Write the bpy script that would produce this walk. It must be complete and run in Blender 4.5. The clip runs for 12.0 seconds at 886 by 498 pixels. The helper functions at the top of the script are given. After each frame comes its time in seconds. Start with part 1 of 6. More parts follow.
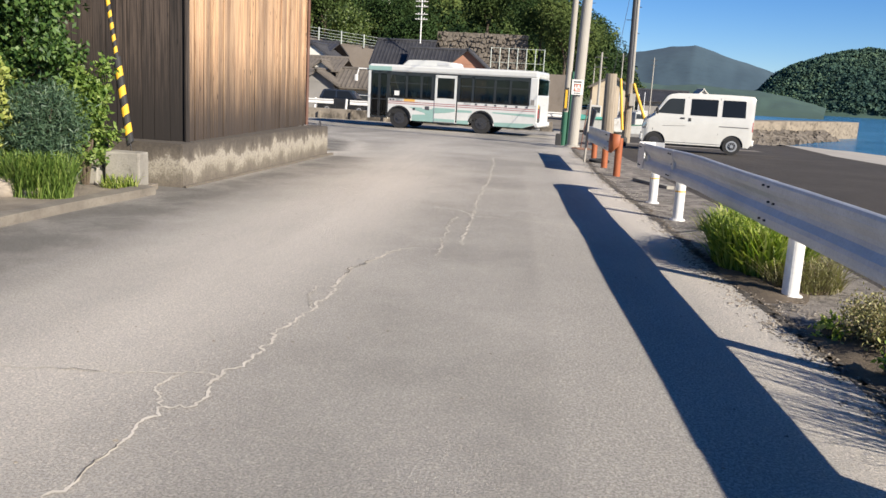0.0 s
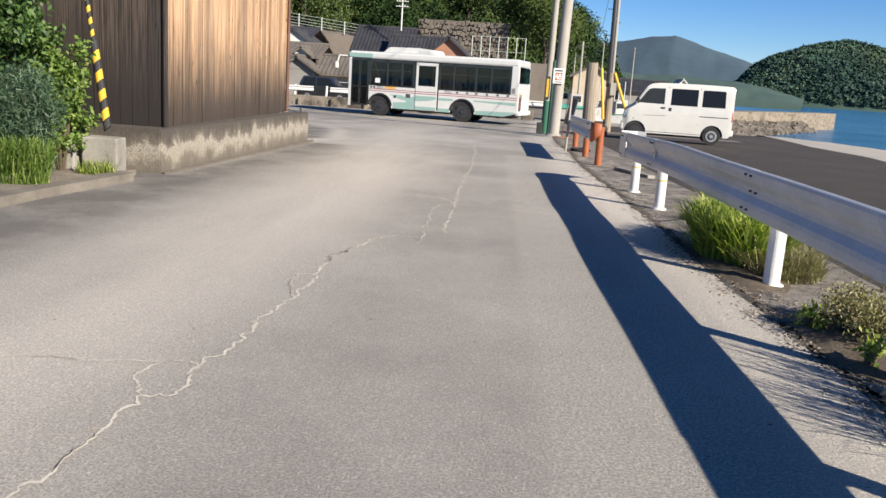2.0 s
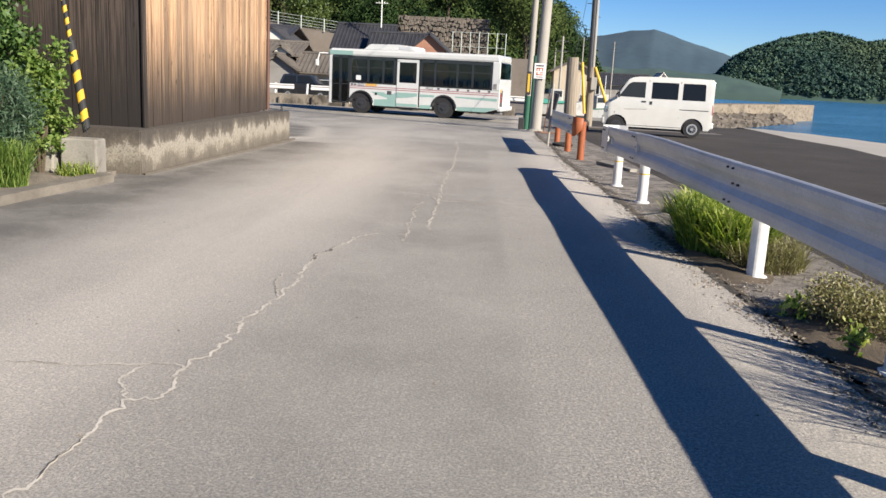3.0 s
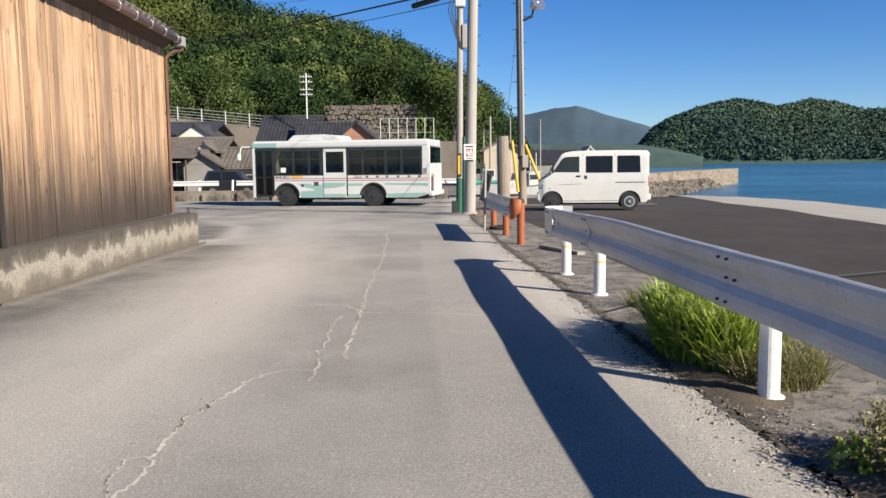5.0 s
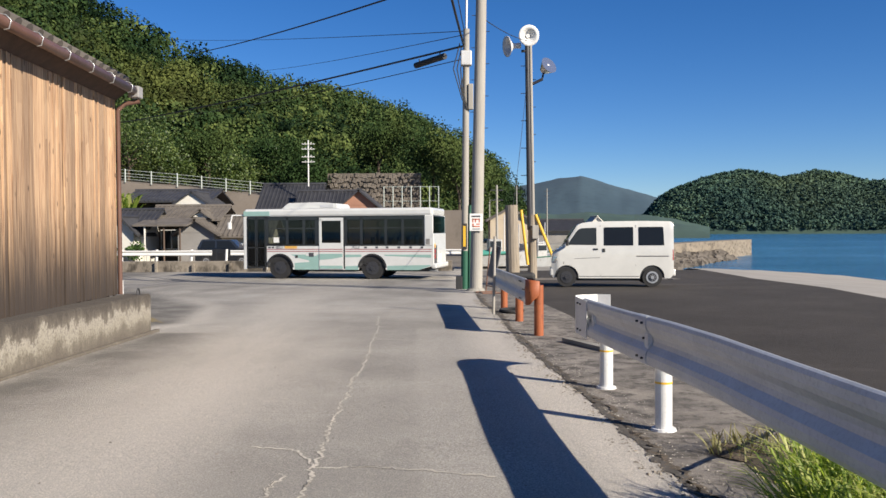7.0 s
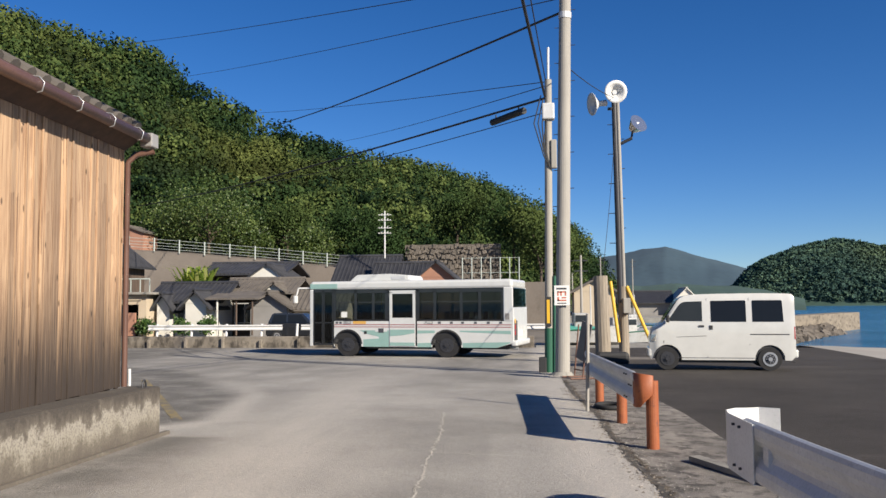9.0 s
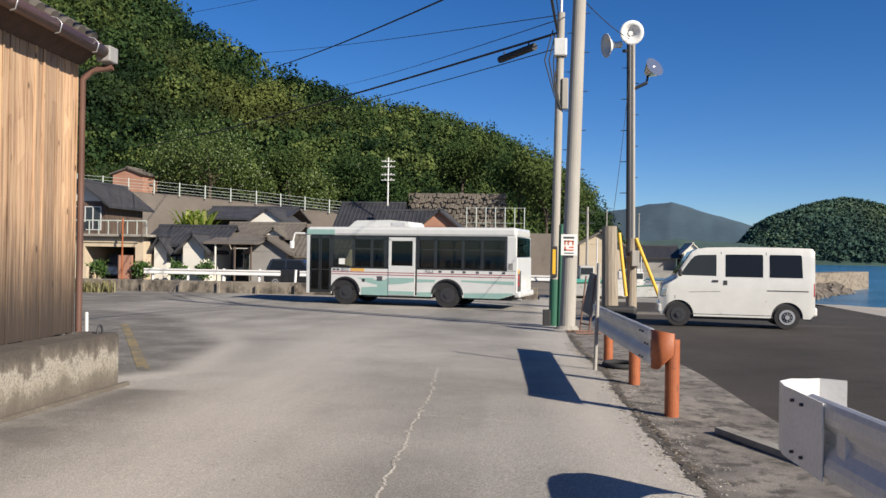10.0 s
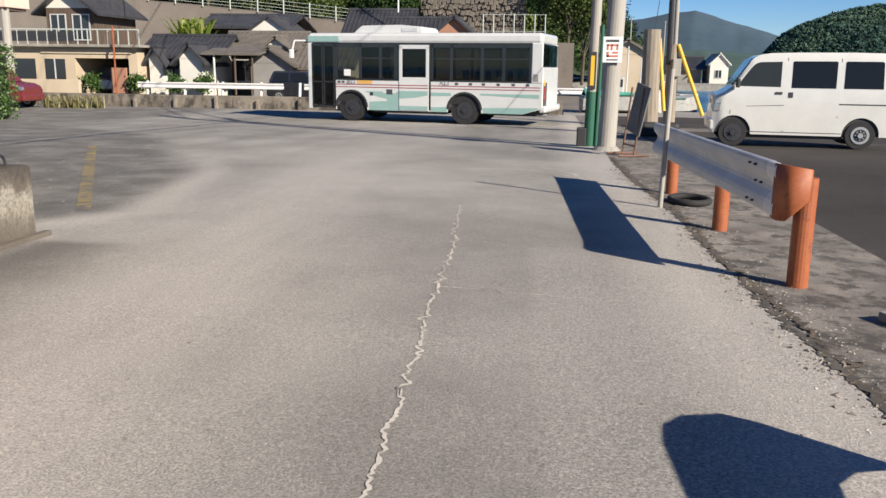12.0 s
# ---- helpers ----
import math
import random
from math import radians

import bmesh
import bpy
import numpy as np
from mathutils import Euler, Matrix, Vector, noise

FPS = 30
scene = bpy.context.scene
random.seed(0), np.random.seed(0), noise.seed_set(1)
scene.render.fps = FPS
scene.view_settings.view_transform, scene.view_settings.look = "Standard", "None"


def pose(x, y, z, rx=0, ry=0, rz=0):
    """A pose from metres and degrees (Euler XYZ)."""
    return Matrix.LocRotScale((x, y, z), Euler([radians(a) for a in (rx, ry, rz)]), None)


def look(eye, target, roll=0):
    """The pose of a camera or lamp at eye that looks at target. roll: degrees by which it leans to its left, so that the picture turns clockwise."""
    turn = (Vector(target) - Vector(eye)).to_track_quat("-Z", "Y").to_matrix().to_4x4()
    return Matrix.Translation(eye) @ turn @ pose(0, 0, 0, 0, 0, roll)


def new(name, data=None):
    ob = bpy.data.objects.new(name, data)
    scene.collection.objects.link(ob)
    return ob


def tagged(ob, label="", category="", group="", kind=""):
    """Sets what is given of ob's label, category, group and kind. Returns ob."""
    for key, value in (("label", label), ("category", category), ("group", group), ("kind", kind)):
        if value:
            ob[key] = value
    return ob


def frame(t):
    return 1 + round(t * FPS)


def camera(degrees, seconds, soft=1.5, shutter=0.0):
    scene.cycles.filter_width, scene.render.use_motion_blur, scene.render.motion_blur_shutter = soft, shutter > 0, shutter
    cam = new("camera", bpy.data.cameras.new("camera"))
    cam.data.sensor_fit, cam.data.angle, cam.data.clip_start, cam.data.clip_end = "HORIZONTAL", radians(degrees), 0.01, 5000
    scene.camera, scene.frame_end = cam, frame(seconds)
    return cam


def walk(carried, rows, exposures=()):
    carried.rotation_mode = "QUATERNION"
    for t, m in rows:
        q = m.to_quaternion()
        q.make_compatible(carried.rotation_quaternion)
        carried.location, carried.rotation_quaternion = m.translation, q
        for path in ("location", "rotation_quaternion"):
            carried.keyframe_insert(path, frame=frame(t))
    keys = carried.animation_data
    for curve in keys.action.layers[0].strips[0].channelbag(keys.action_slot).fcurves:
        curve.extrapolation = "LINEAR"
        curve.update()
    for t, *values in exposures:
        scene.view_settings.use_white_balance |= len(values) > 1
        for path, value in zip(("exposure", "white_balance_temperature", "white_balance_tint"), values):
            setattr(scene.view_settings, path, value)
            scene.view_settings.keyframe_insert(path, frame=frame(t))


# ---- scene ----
cam = camera(56.3, 12.0)
PATH = [
    (0, (0.62, -0.689, 1.348), (0.376, 1.26, 0.969), 3.2),
    (0.5, (0.622, -0.688, 1.345), (0.393, 1.263, 0.968), 3.4),
    (1, (0.615, -0.675, 1.34), (0.398, 1.276, 0.957), 3.6),
    (1.5, (0.61, -0.668, 1.335), (0.402, 1.282, 0.944), 3.7),
    (2, (0.597, -0.656, 1.334), (0.403, 1.293, 0.931), 3.7),
    (2.5, (0.593, -0.661, 1.339), (0.417, 1.287, 0.924), 3.5),
    (3, (0.586, -0.646, 1.334), (0.432, 1.305, 0.925), 3.0),
    (3.5, (0.583, -0.552, 1.321), (0.453, 1.403, 0.921), 2.3),
    (3.7, (0.584, -0.453, 1.311), (0.47, 1.505, 0.92), 1.6),
    (5.3, (0.627, 1.231, 1.381), (0.613, 3.222, 1.192), -0.7),
    (5.5, (0.612, 1.438, 1.401), (0.575, 3.429, 1.214), -0.3),
    (6, (0.553, 2.086, 1.381), (0.473, 4.078, 1.22), 0.4),
    (6.5, (0.625, 2.753, 1.394), (0.558, 4.748, 1.278), -0.1),
    (7, (0.657, 3.361, 1.414), (0.627, 5.36, 1.369), -0.3),
    (7.2, (0.668, 3.61, 1.444), (0.65, 5.609, 1.424), -0.3),
    (8.8, (0.639, 5.731, 1.463), (0.466, 7.721, 1.573), -0.2),
    (9, (0.631, 5.989, 1.47), (0.408, 7.972, 1.6), -0.4),
    (9.5, (0.589, 6.567, 1.431), (0.308, 8.543, 1.556), 0.8),
    (10, (0.607, 7.15, 1.395), (0.372, 9.136, 1.406), 0.9),
    (10.3, (0.523, 7.506, 1.356), (0.27, 9.489, 1.298), 1.5),
    (10.5, (0.482, 7.756, 1.34), (0.219, 9.735, 1.216), 2.2),
    (11, (0.367, 8.238, 1.321), (0.099, 10.202, 1.052), 2.4),
    (11.5, (0.284, 8.816, 1.297), (-0.013, 10.754, 0.905), 2.1),
    (12, (0.227, 9.512, 1.297), (-0.028, 11.448, 0.866), 0.7),
]
EXPOSURES = [(0, 1.0), (3.7, 1.0), (5.5, 0.9), (7.0, 0.8), (9.0, 0.74), (9.7, 0.72), (10.5, 0.76), (11.2, 0.82), (12, 0.84)]
walk(cam, [(t, look(eye, target, roll)) for t, eye, target, roll in PATH], EXPOSURES)

# ---- light ----
SUN_AZ = (0.79, -0.613)
SUN_EL = 28.2
world = bpy.data.worlds.new("world")
scene.world = world
world.use_nodes = True
wn = world.node_tree
sky = wn.nodes.new("ShaderNodeTexSky")
sky.sky_type = "NISHITA"
sky.sun_disc = False
sky.sun_elevation = radians(SUN_EL)
sky.sun_rotation = math.atan2(SUN_AZ[0], SUN_AZ[1])
sky.air_density, sky.dust_density, sky.ozone_density = 0.8, 0.0, 2.6
sat = wn.nodes.new("ShaderNodeHueSaturation")
sat.inputs["Saturation"].default_value = 1.3
wn.links.new(sky.outputs["Color"], sat.inputs["Color"])
tint = wn.nodes.new("ShaderNodeMix")
tint.data_type, tint.blend_type = "RGBA", "MULTIPLY"
tint.inputs["Factor"].default_value = 1.0
tint.inputs["B"].default_value = (0.84, 0.97, 1.24, 1)
wn.links.new(sat.outputs["Color"], tint.inputs["A"])
wn.links.new(tint.outputs["Result"], wn.nodes["Background"].inputs["Color"])
wn.nodes["Background"].inputs["Strength"].default_value = 0.052
sun = bpy.data.lights.new("sun", "SUN")
sun.energy, sun.angle, sun.color = 5.0, radians(0.5), (1.0, 0.91, 0.77)
sun_ob = new("sun", sun)
c = math.cos(radians(SUN_EL))
sun_ob.matrix_world = look((40 * SUN_AZ[0] * c, 40 * SUN_AZ[1] * c, 40 * math.sin(radians(SUN_EL))), (0, 0, 0))


# ---- materials ----
def node_mat(name):
    m = bpy.data.materials.new(name)
    m.use_nodes = True
    nt = m.node_tree
    return m, nt, nt.nodes["Principled BSDF"]


def ramp(nt, src, stops):
    r = nt.nodes.new("ShaderNodeValToRGB")
    while len(r.color_ramp.elements) < len(stops):
        r.color_ramp.elements.new(0.5)
    for e, (p, col) in zip(r.color_ramp.elements, stops):
        e.position, e.color = p, (*col, 1)
    nt.links.new(src, r.inputs["Fac"])
    return r.outputs["Color"]


def tex_noise(nt, scale, detail=5.0, rough=0.6, stretch=None):
    co = nt.nodes.new("ShaderNodeTexCoord")
    out = co.outputs["Object"]
    if stretch:
        mp = nt.nodes.new("ShaderNodeMapping")
        mp.inputs["Scale"].default_value = stretch
        nt.links.new(out, mp.inputs["Vector"])
        out = mp.outputs["Vector"]
    n = nt.nodes.new("ShaderNodeTexNoise")
    n.inputs["Scale"].default_value, n.inputs["Detail"].default_value, n.inputs["Roughness"].default_value = scale, detail, rough
    nt.links.new(out, n.inputs["Vector"])
    return n.outputs["Fac"]


def mix(nt, fac, a, b, mode="MIX"):
    m = nt.nodes.new("ShaderNodeMix")
    m.data_type, m.blend_type = "RGBA", mode
    for sock, v in ((m.inputs["Factor"], fac), (m.inputs["A"], a), (m.inputs["B"], b)):
        if isinstance(v, bpy.types.NodeSocket):
            nt.links.new(v, sock)
        elif isinstance(v, tuple):
            sock.default_value = (*v, 1)
        else:
            sock.default_value = v
    return m.outputs["Result"]


def maprange(nt, src, a, b, lo=0.0, hi=1.0):
    m = nt.nodes.new("ShaderNodeMapRange")
    m.interpolation_type = "SMOOTHSTEP"
    for k, v in (("From Min", a), ("From Max", b), ("To Min", lo), ("To Max", hi)):
        m.inputs[k].default_value = v
    nt.links.new(src, m.inputs["Value"])
    return m.outputs["Result"]


def attr(nt, name):
    a = nt.nodes.new("ShaderNodeAttribute")
    a.attribute_name = name
    return a.outputs["Fac"]


def bump(nt, bsdf, height, strength=0.3, dist=0.01):
    b = nt.nodes.new("ShaderNodeBump")
    b.inputs["Strength"].default_value, b.inputs["Distance"].default_value = strength, dist
    nt.links.new(height, b.inputs["Height"])
    nt.links.new(b.outputs["Normal"], bsdf.inputs["Normal"])


def surf(name, c1, c2, big=1.0, fine=40.0, rough=0.8, relief=0.3, dist=0.005, metal=0.0, vary=0.0, stretch=None, stain=None, stain_at=(0.55, 0.75), coat=0.0):
    """Two-scale surface: large patches between c1 and c2, fine grain, optional stains and piece-by-piece variation."""
    m, nt, b = node_mat(name)
    f1, f2 = tex_noise(nt, big, 4, 0.6, stretch), tex_noise(nt, fine, 6, 0.7, stretch)
    col = ramp(nt, f1, [(0.3, c1), (0.7, c2)])
    dark = tuple(0.72 * v for v in c1)
    col = mix(nt, maprange(nt, f2, 0.45, 0.75, 0.0, 0.55), col, dark)
    if stain:
        col = mix(nt, maprange(nt, tex_noise(nt, big * 2.3, 7, 0.7, stretch), *stain_at), col, stain)
    if vary:
        oi = nt.nodes.new("ShaderNodeObjectInfo")
        col = mix(nt, 1.0, col, ramp(nt, oi.outputs["Random"], [(0, (1 - vary,) * 3), (1, (1 + vary * 0.5,) * 3)]), "MULTIPLY")
    nt.links.new(col, b.inputs["Base Color"])
    nt.links.new(maprange(nt, f2, 0.2, 0.8, max(rough - 0.08, 0.02), min(rough + 0.08, 1)), b.inputs["Roughness"])
    b.inputs["Metallic"].default_value = metal
    b.inputs["Coat Weight"].default_value = coat
    if relief:
        bump(nt, b, f2, relief, dist)
    return m


def leaf_mat(name, c1, c2, c3, light=0.25):
    m, nt, b = node_mat(name)
    g = nt.nodes.new("ShaderNodeNewGeometry")
    col = ramp(nt, g.outputs["Random Per Island"], [(0, c1), (0.55, c2), (1, c3)])
    col = mix(nt, maprange(nt, tex_noise(nt, 0.12, 3), 0.35, 0.65, 0, 0.6), col, mix(nt, 1.0, col, (0.62, 0.7, 0.55), "MULTIPLY"))
    nt.links.new(col, b.inputs["Base Color"])
    b.inputs["Roughness"].default_value = 0.55
    t = nt.nodes.new("ShaderNodeBsdfTranslucent")
    nt.links.new(mix(nt, 1.0, col, (1.0, 1.1, 0.5), "MULTIPLY"), t.inputs["Color"])
    ms = nt.nodes.new("ShaderNodeMixShader")
    ms.inputs["Fac"].default_value = light
    nt.links.new(b.outputs["BSDF"], ms.inputs[1])
    nt.links.new(t.outputs["BSDF"], ms.inputs[2])
    nt.links.new(ms.outputs["Shader"], nt.nodes["Material Output"].inputs["Surface"])
    return m


def glass_mat(name, tint, gloss=0.08):
    m, nt, b = node_mat(name)
    tr = nt.nodes.new("ShaderNodeBsdfTransparent")
    tr.inputs["Color"].default_value = (*tint, 1)
    gl = nt.nodes.new("ShaderNodeBsdfGlossy")
    gl.inputs["Roughness"].default_value = 0.03
    fr = nt.nodes.new("ShaderNodeFresnel")
    fr.inputs["IOR"].default_value = 1.5
    ms = nt.nodes.new("ShaderNodeMixShader")
    nt.links.new(fr.outputs["Fac"], ms.inputs["Fac"])
    nt.links.new(tr.outputs["BSDF"], ms.inputs[1])
    nt.links.new(gl.outputs["BSDF"], ms.inputs[2])
    nt.links.new(ms.outputs["Shader"], nt.nodes["Material Output"].inputs["Surface"])
    return m


def plain(name, col, rough=0.5, metal=0.0, coat=0.0):
    return surf(name, col, tuple(0.9 * v for v in col), 3, 60, rough, 0.05, 0.002, metal, coat=coat)


def asphalt_mat(name, dark, mid, dust, use_edge):
    """Worn asphalt: stone chips in binder, tyre-polished streaks, patches and (on the road) wind-blown dust."""
    m, nt, b = node_mat(name)
    patch = tex_noise(nt, 0.35, 6, 0.68)
    col = ramp(nt, patch, [(0.3, dark), (0.7, mid)])
    if use_edge:
        streak = tex_noise(nt, 0.5, 7, 0.62, (1.4, 0.16, 1))
        old = mix(nt, maprange(nt, tex_noise(nt, 1.1, 8, 0.7), 0.4, 0.66), tuple(0.58 * x for x in dark), tuple(0.22 * x + 0.65 * y for x, y in zip(mid, dark)))
        wear = nt.nodes.new("ShaderNodeMath")
        wear.operation = "MULTIPLY_ADD"
        wear.use_clamp = True
        nt.links.new(maprange(nt, streak, 0.3, 0.7, -0.25, 0.25), wear.inputs[0])
        wear.inputs[1].default_value = 1.0
        nt.links.new(attr(nt, "old"), wear.inputs[2])
        chips = mix(nt, maprange(nt, tex_noise(nt, 60, 3, 0.9), 0.42, 0.6), tuple(1.25 * x for x in mid), tuple(0.62 * x for x in mid))
        col = mix(nt, maprange(nt, attr(nt, "coarse"), 0.0, 1.0, 0.0, 0.45), col, chips)
        col = mix(nt, maprange(nt, wear.outputs[0], 0.1, 0.9, 0.0, 0.95), col, old)
        add = nt.nodes.new("ShaderNodeMath")
        add.operation = "MULTIPLY"
        nt.links.new(attr(nt, "dust"), add.inputs[0])
        nt.links.new(maprange(nt, streak, 0.3, 0.65, 0.3, 1.0), add.inputs[1])
        col = mix(nt, add.outputs[0], col, dust)
    else:
        col = mix(nt, maprange(nt, tex_noise(nt, 0.6, 7, 0.7, (0.35, 1.6, 1)), 0.56, 0.74, 0.0, 0.55), col, dust)
    v = nt.nodes.new("ShaderNodeTexVoronoi")
    v.inputs["Scale"].default_value = 105
    co = nt.nodes.new("ShaderNodeTexCoord")
    nt.links.new(co.outputs["Object"], v.inputs["Vector"])
    grain = tex_noise(nt, 95, 4, 0.85)
    col = mix(nt, maprange(nt, grain, 0.46, 0.58, 0.0, 0.75), col, mix(nt, 1.0, col, (0.5, 0.49, 0.48), "MULTIPLY"))
    col = mix(nt, maprange(nt, v.outputs["Color"], 0.5, 0.95, 0.0, 0.7), col, mix(nt, 1.0, col, (1.45, 1.41, 1.36), "MULTIPLY"))
    col = mix(nt, maprange(nt, tex_noise(nt, 2.6, 9, 0.78), 0.6, 0.74, 0.0, 0.28), col, mix(nt, 1.0, col, (0.6, 0.6, 0.6), "MULTIPLY"))
    nt.links.new(col, b.inputs["Base Color"])
    b.inputs["Roughness"].default_value = 0.92
    b.inputs["Specular IOR Level"].default_value = 0.3
    bump(nt, b, grain, 0.9, 0.012)
    return m


M_ROAD = asphalt_mat("road_asphalt", (0.25, 0.236, 0.214), (0.45, 0.424, 0.384), (0.585, 0.54, 0.482), True)
M_LOT = asphalt_mat("lot_asphalt", (0.043, 0.037, 0.032), (0.08, 0.07, 0.061), (0.14, 0.124, 0.108), False)
M_VERGE = surf("verge_concrete", (0.13, 0.115, 0.1), (0.31, 0.275, 0.235), 2.2, 70, 0.95, 0.9, 0.015, stain=(0.08, 0.07, 0.06), stain_at=(0.46, 0.62))
M_APRON = surf("apron_concrete", (0.3, 0.275, 0.24), (0.37, 0.34, 0.3), 0.4, 30, 0.9, 0.3, stain=(0.26, 0.25, 0.23))
M_CRACK = surf("crack_fill", (0.46, 0.42, 0.36), (0.62, 0.57, 0.49), 3, 60, 0.95, 0.3)
M_STONE = surf("rubble", (0.1, 0.085, 0.068), (0.34, 0.295, 0.24), 4, 60, 0.95, 0.5)
M_SOIL = surf("soil", (0.06, 0.047, 0.034), (0.17, 0.13, 0.09), 3, 50, 1.0, 0.8, 0.02)
M_CONC = surf("old_concrete", (0.2, 0.185, 0.16), (0.34, 0.32, 0.28), 1.2, 45, 0.92, 0.5, 0.01, stain=(0.085, 0.075, 0.06))
M_POLE = surf("pole_concrete", (0.29, 0.27, 0.24), (0.36, 0.335, 0.295), 2, 50, 0.85, 0.25, 0.004, stain=(0.28, 0.26, 0.23), stretch=(3, 3, 0.5))
M_GALV = surf("galvanised_steel", (0.52, 0.52, 0.52), (0.63, 0.63, 0.63), 2.5, 50, 0.55, 0.08, 0.002, 0.25, stain=(0.19, 0.12, 0.08), stain_at=(0.68, 0.74))
M_WPAINT = surf("white_post_paint", (0.6, 0.59, 0.57), (0.68, 0.67, 0.65), 3, 40, 0.5, 0.1, 0.002, stain=(0.55, 0.5, 0.44), stain_at=(0.66, 0.82))
M_YELLOW = plain("yellow_paint", (0.72, 0.42, 0.03), 0.55)
M_BLACK = plain("black_rubber", (0.025, 0.025, 0.027), 0.7)
M_DARKMETAL = plain("dark_metal", (0.05, 0.05, 0.055), 0.5, 0.3)
M_ORANGE = surf("orange_rust_paint", (0.27, 0.07, 0.022), (0.33, 0.1, 0.034), 6, 50, 0.6, 0.2, 0.003, stain=(0.15, 0.05, 0.03))
M_WHITE = plain("white_enamel", (0.62, 0.62, 0.6), 0.28, 0, 0.5)
M_VAN = plain("white_car_paint", (0.6, 0.59, 0.555), 0.28, 0, 0.5)
M_TEAL = plain("teal_livery", (0.27, 0.42, 0.38), 0.3, 0, 0.4)
M_RED = plain("maroon_stripe", (0.3, 0.05, 0.06), 0.35)
M_TYRE = surf("tyre_rubber", (0.014, 0.014, 0.015), (0.024, 0.023, 0.023), 5, 60, 0.85, 0.3)
M_STEEL = plain("steel_rim", (0.5, 0.5, 0.5), 0.4, 0.6)
M_GLASS = glass_mat("clear_window_glass", (0.4, 0.44, 0.435))
M_INSIDE = plain("dark_interior", (0.06, 0.06, 0.06), 0.8)
M_SEAT = plain("blue_grey_seat", (0.09, 0.11, 0.15), 0.9)
M_TEXT = plain("dark_lettering", (0.06, 0.06, 0.07), 0.6)
M_PAPER = plain("white_poster", (0.74, 0.73, 0.7), 0.7)
M_POSTRED = plain("red_print", (0.55, 0.16, 0.1), 0.7)
M_LAMPGLASS = plain("lamp_reflector", (0.75, 0.76, 0.77), 0.15, 0.9)
M_TAIL = plain("red_tail_lamp", (0.4, 0.02, 0.02), 0.2)
M_AMBER = plain("amber_panel", (0.7, 0.4, 0.1), 0.4)
M_BUSBLACK = plain("black_window_band", (0.02, 0.021, 0.023), 0.2, 0, 0.5)
M_GREEN = plain("green_cover", (0.02, 0.1, 0.06), 0.5)
M_TILE = surf("dark_roof_tile", (0.03, 0.03, 0.034), (0.055, 0.055, 0.06), 1.5, 20, 0.5, 0.3, 0.01, vary=0.2)
M_OLDTILE = surf("weathered_roof_tile", (0.085, 0.073, 0.063), (0.15, 0.13, 0.11), 1.5, 20, 0.8, 0.3, 0.01, vary=0.2)
M_PLASTER = surf("white_plaster", (0.56, 0.535, 0.48), (0.64, 0.615, 0.555), 0.7, 30, 0.9, 0.15, stain=(0.55, 0.5, 0.44))
M_CREAM = surf("cream_render", (0.45, 0.365, 0.26), (0.52, 0.43, 0.315), 0.7, 30, 0.9, 0.15, stain=(0.46, 0.36, 0.26))
M_GREYWALL = surf("grey_render", (0.2, 0.19, 0.18), (0.27, 0.255, 0.24), 0.7, 30, 0.9, 0.15)
M_BROWNWALL = surf("brown_board_wall", (0.06, 0.042, 0.032), (0.12, 0.082, 0.06), 0.9, 25, 0.85, 0.3, stretch=(4, 4, 0.6))
M_TERRA = surf("brick_red_wall", (0.3, 0.15, 0.1), (0.36, 0.19, 0.13), 1, 25, 0.9, 0.2)
M_WIN = plain("dark_window_pane", (0.03, 0.035, 0.04), 0.08)
M_RETAIN = surf("retaining_concrete", (0.14, 0.117, 0.097), (0.205, 0.175, 0.148), 0.25, 12, 0.95, 0.3, 0.02, stain=(0.13, 0.11, 0.09))
M_STONEWALL = surf("dry_stone", (0.1, 0.085, 0.07), (0.2, 0.17, 0.14), 1.5, 12, 0.95, 0.8, 0.05, vary=0.3)
M_FENCE = plain("pale_green_fence", (0.42, 0.46, 0.42), 0.6)
M_LEAF = leaf_mat("shrub_leaf", (0.022, 0.055, 0.012), (0.06, 0.125, 0.026), (0.15, 0.225, 0.06))
M_BRIGHTLEAF = leaf_mat("sunny_leaf", (0.07, 0.13, 0.022), (0.16, 0.25, 0.05), (0.3, 0.37, 0.1), 0.35)
M_BLUELEAF = leaf_mat("blue_grey_leaf", (0.03, 0.065, 0.034), (0.065, 0.115, 0.068), (0.12, 0.185, 0.105))
M_GRASS = leaf_mat("grass_blade", (0.08, 0.15, 0.022), (0.36, 0.44, 0.085), (0.58, 0.57, 0.22), 0.5)
M_DRY = leaf_mat("dry_weed", (0.13, 0.095, 0.055), (0.24, 0.215, 0.1), (0.36, 0.34, 0.16))


def forest_mat(name, dark, mid, lit, scale, leafy=0.3):
    """Woods: tone changes from crown to crown, a little from leaf clump to leaf clump."""
    m, nt, b = node_mat(name)
    g = nt.nodes.new("ShaderNodeNewGeometry")
    tone = nt.nodes.new("ShaderNodeMath")
    tone.operation = "MULTIPLY_ADD"
    tone.inputs[1].default_value = 0.55
    nt.links.new(attr(nt, "tone"), tone.inputs[0])
    nt.links.new(maprange(nt, tex_noise(nt, scale, 3, 0.6), 0.3, 0.7, -0.05, 0.5), tone.inputs[2])
    col = ramp(nt, tone.outputs[0], [(0.15, dark), (0.45, mid), (0.85, lit)])
    col = mix(nt, 1.0, col, ramp(nt, g.outputs["Random Per Island"], [(0, (1 - leafy,) * 3), (1, (1 + 0.8 * leafy, 1 + 0.7 * leafy, 1 + 0.4 * leafy))]), "MULTIPLY")
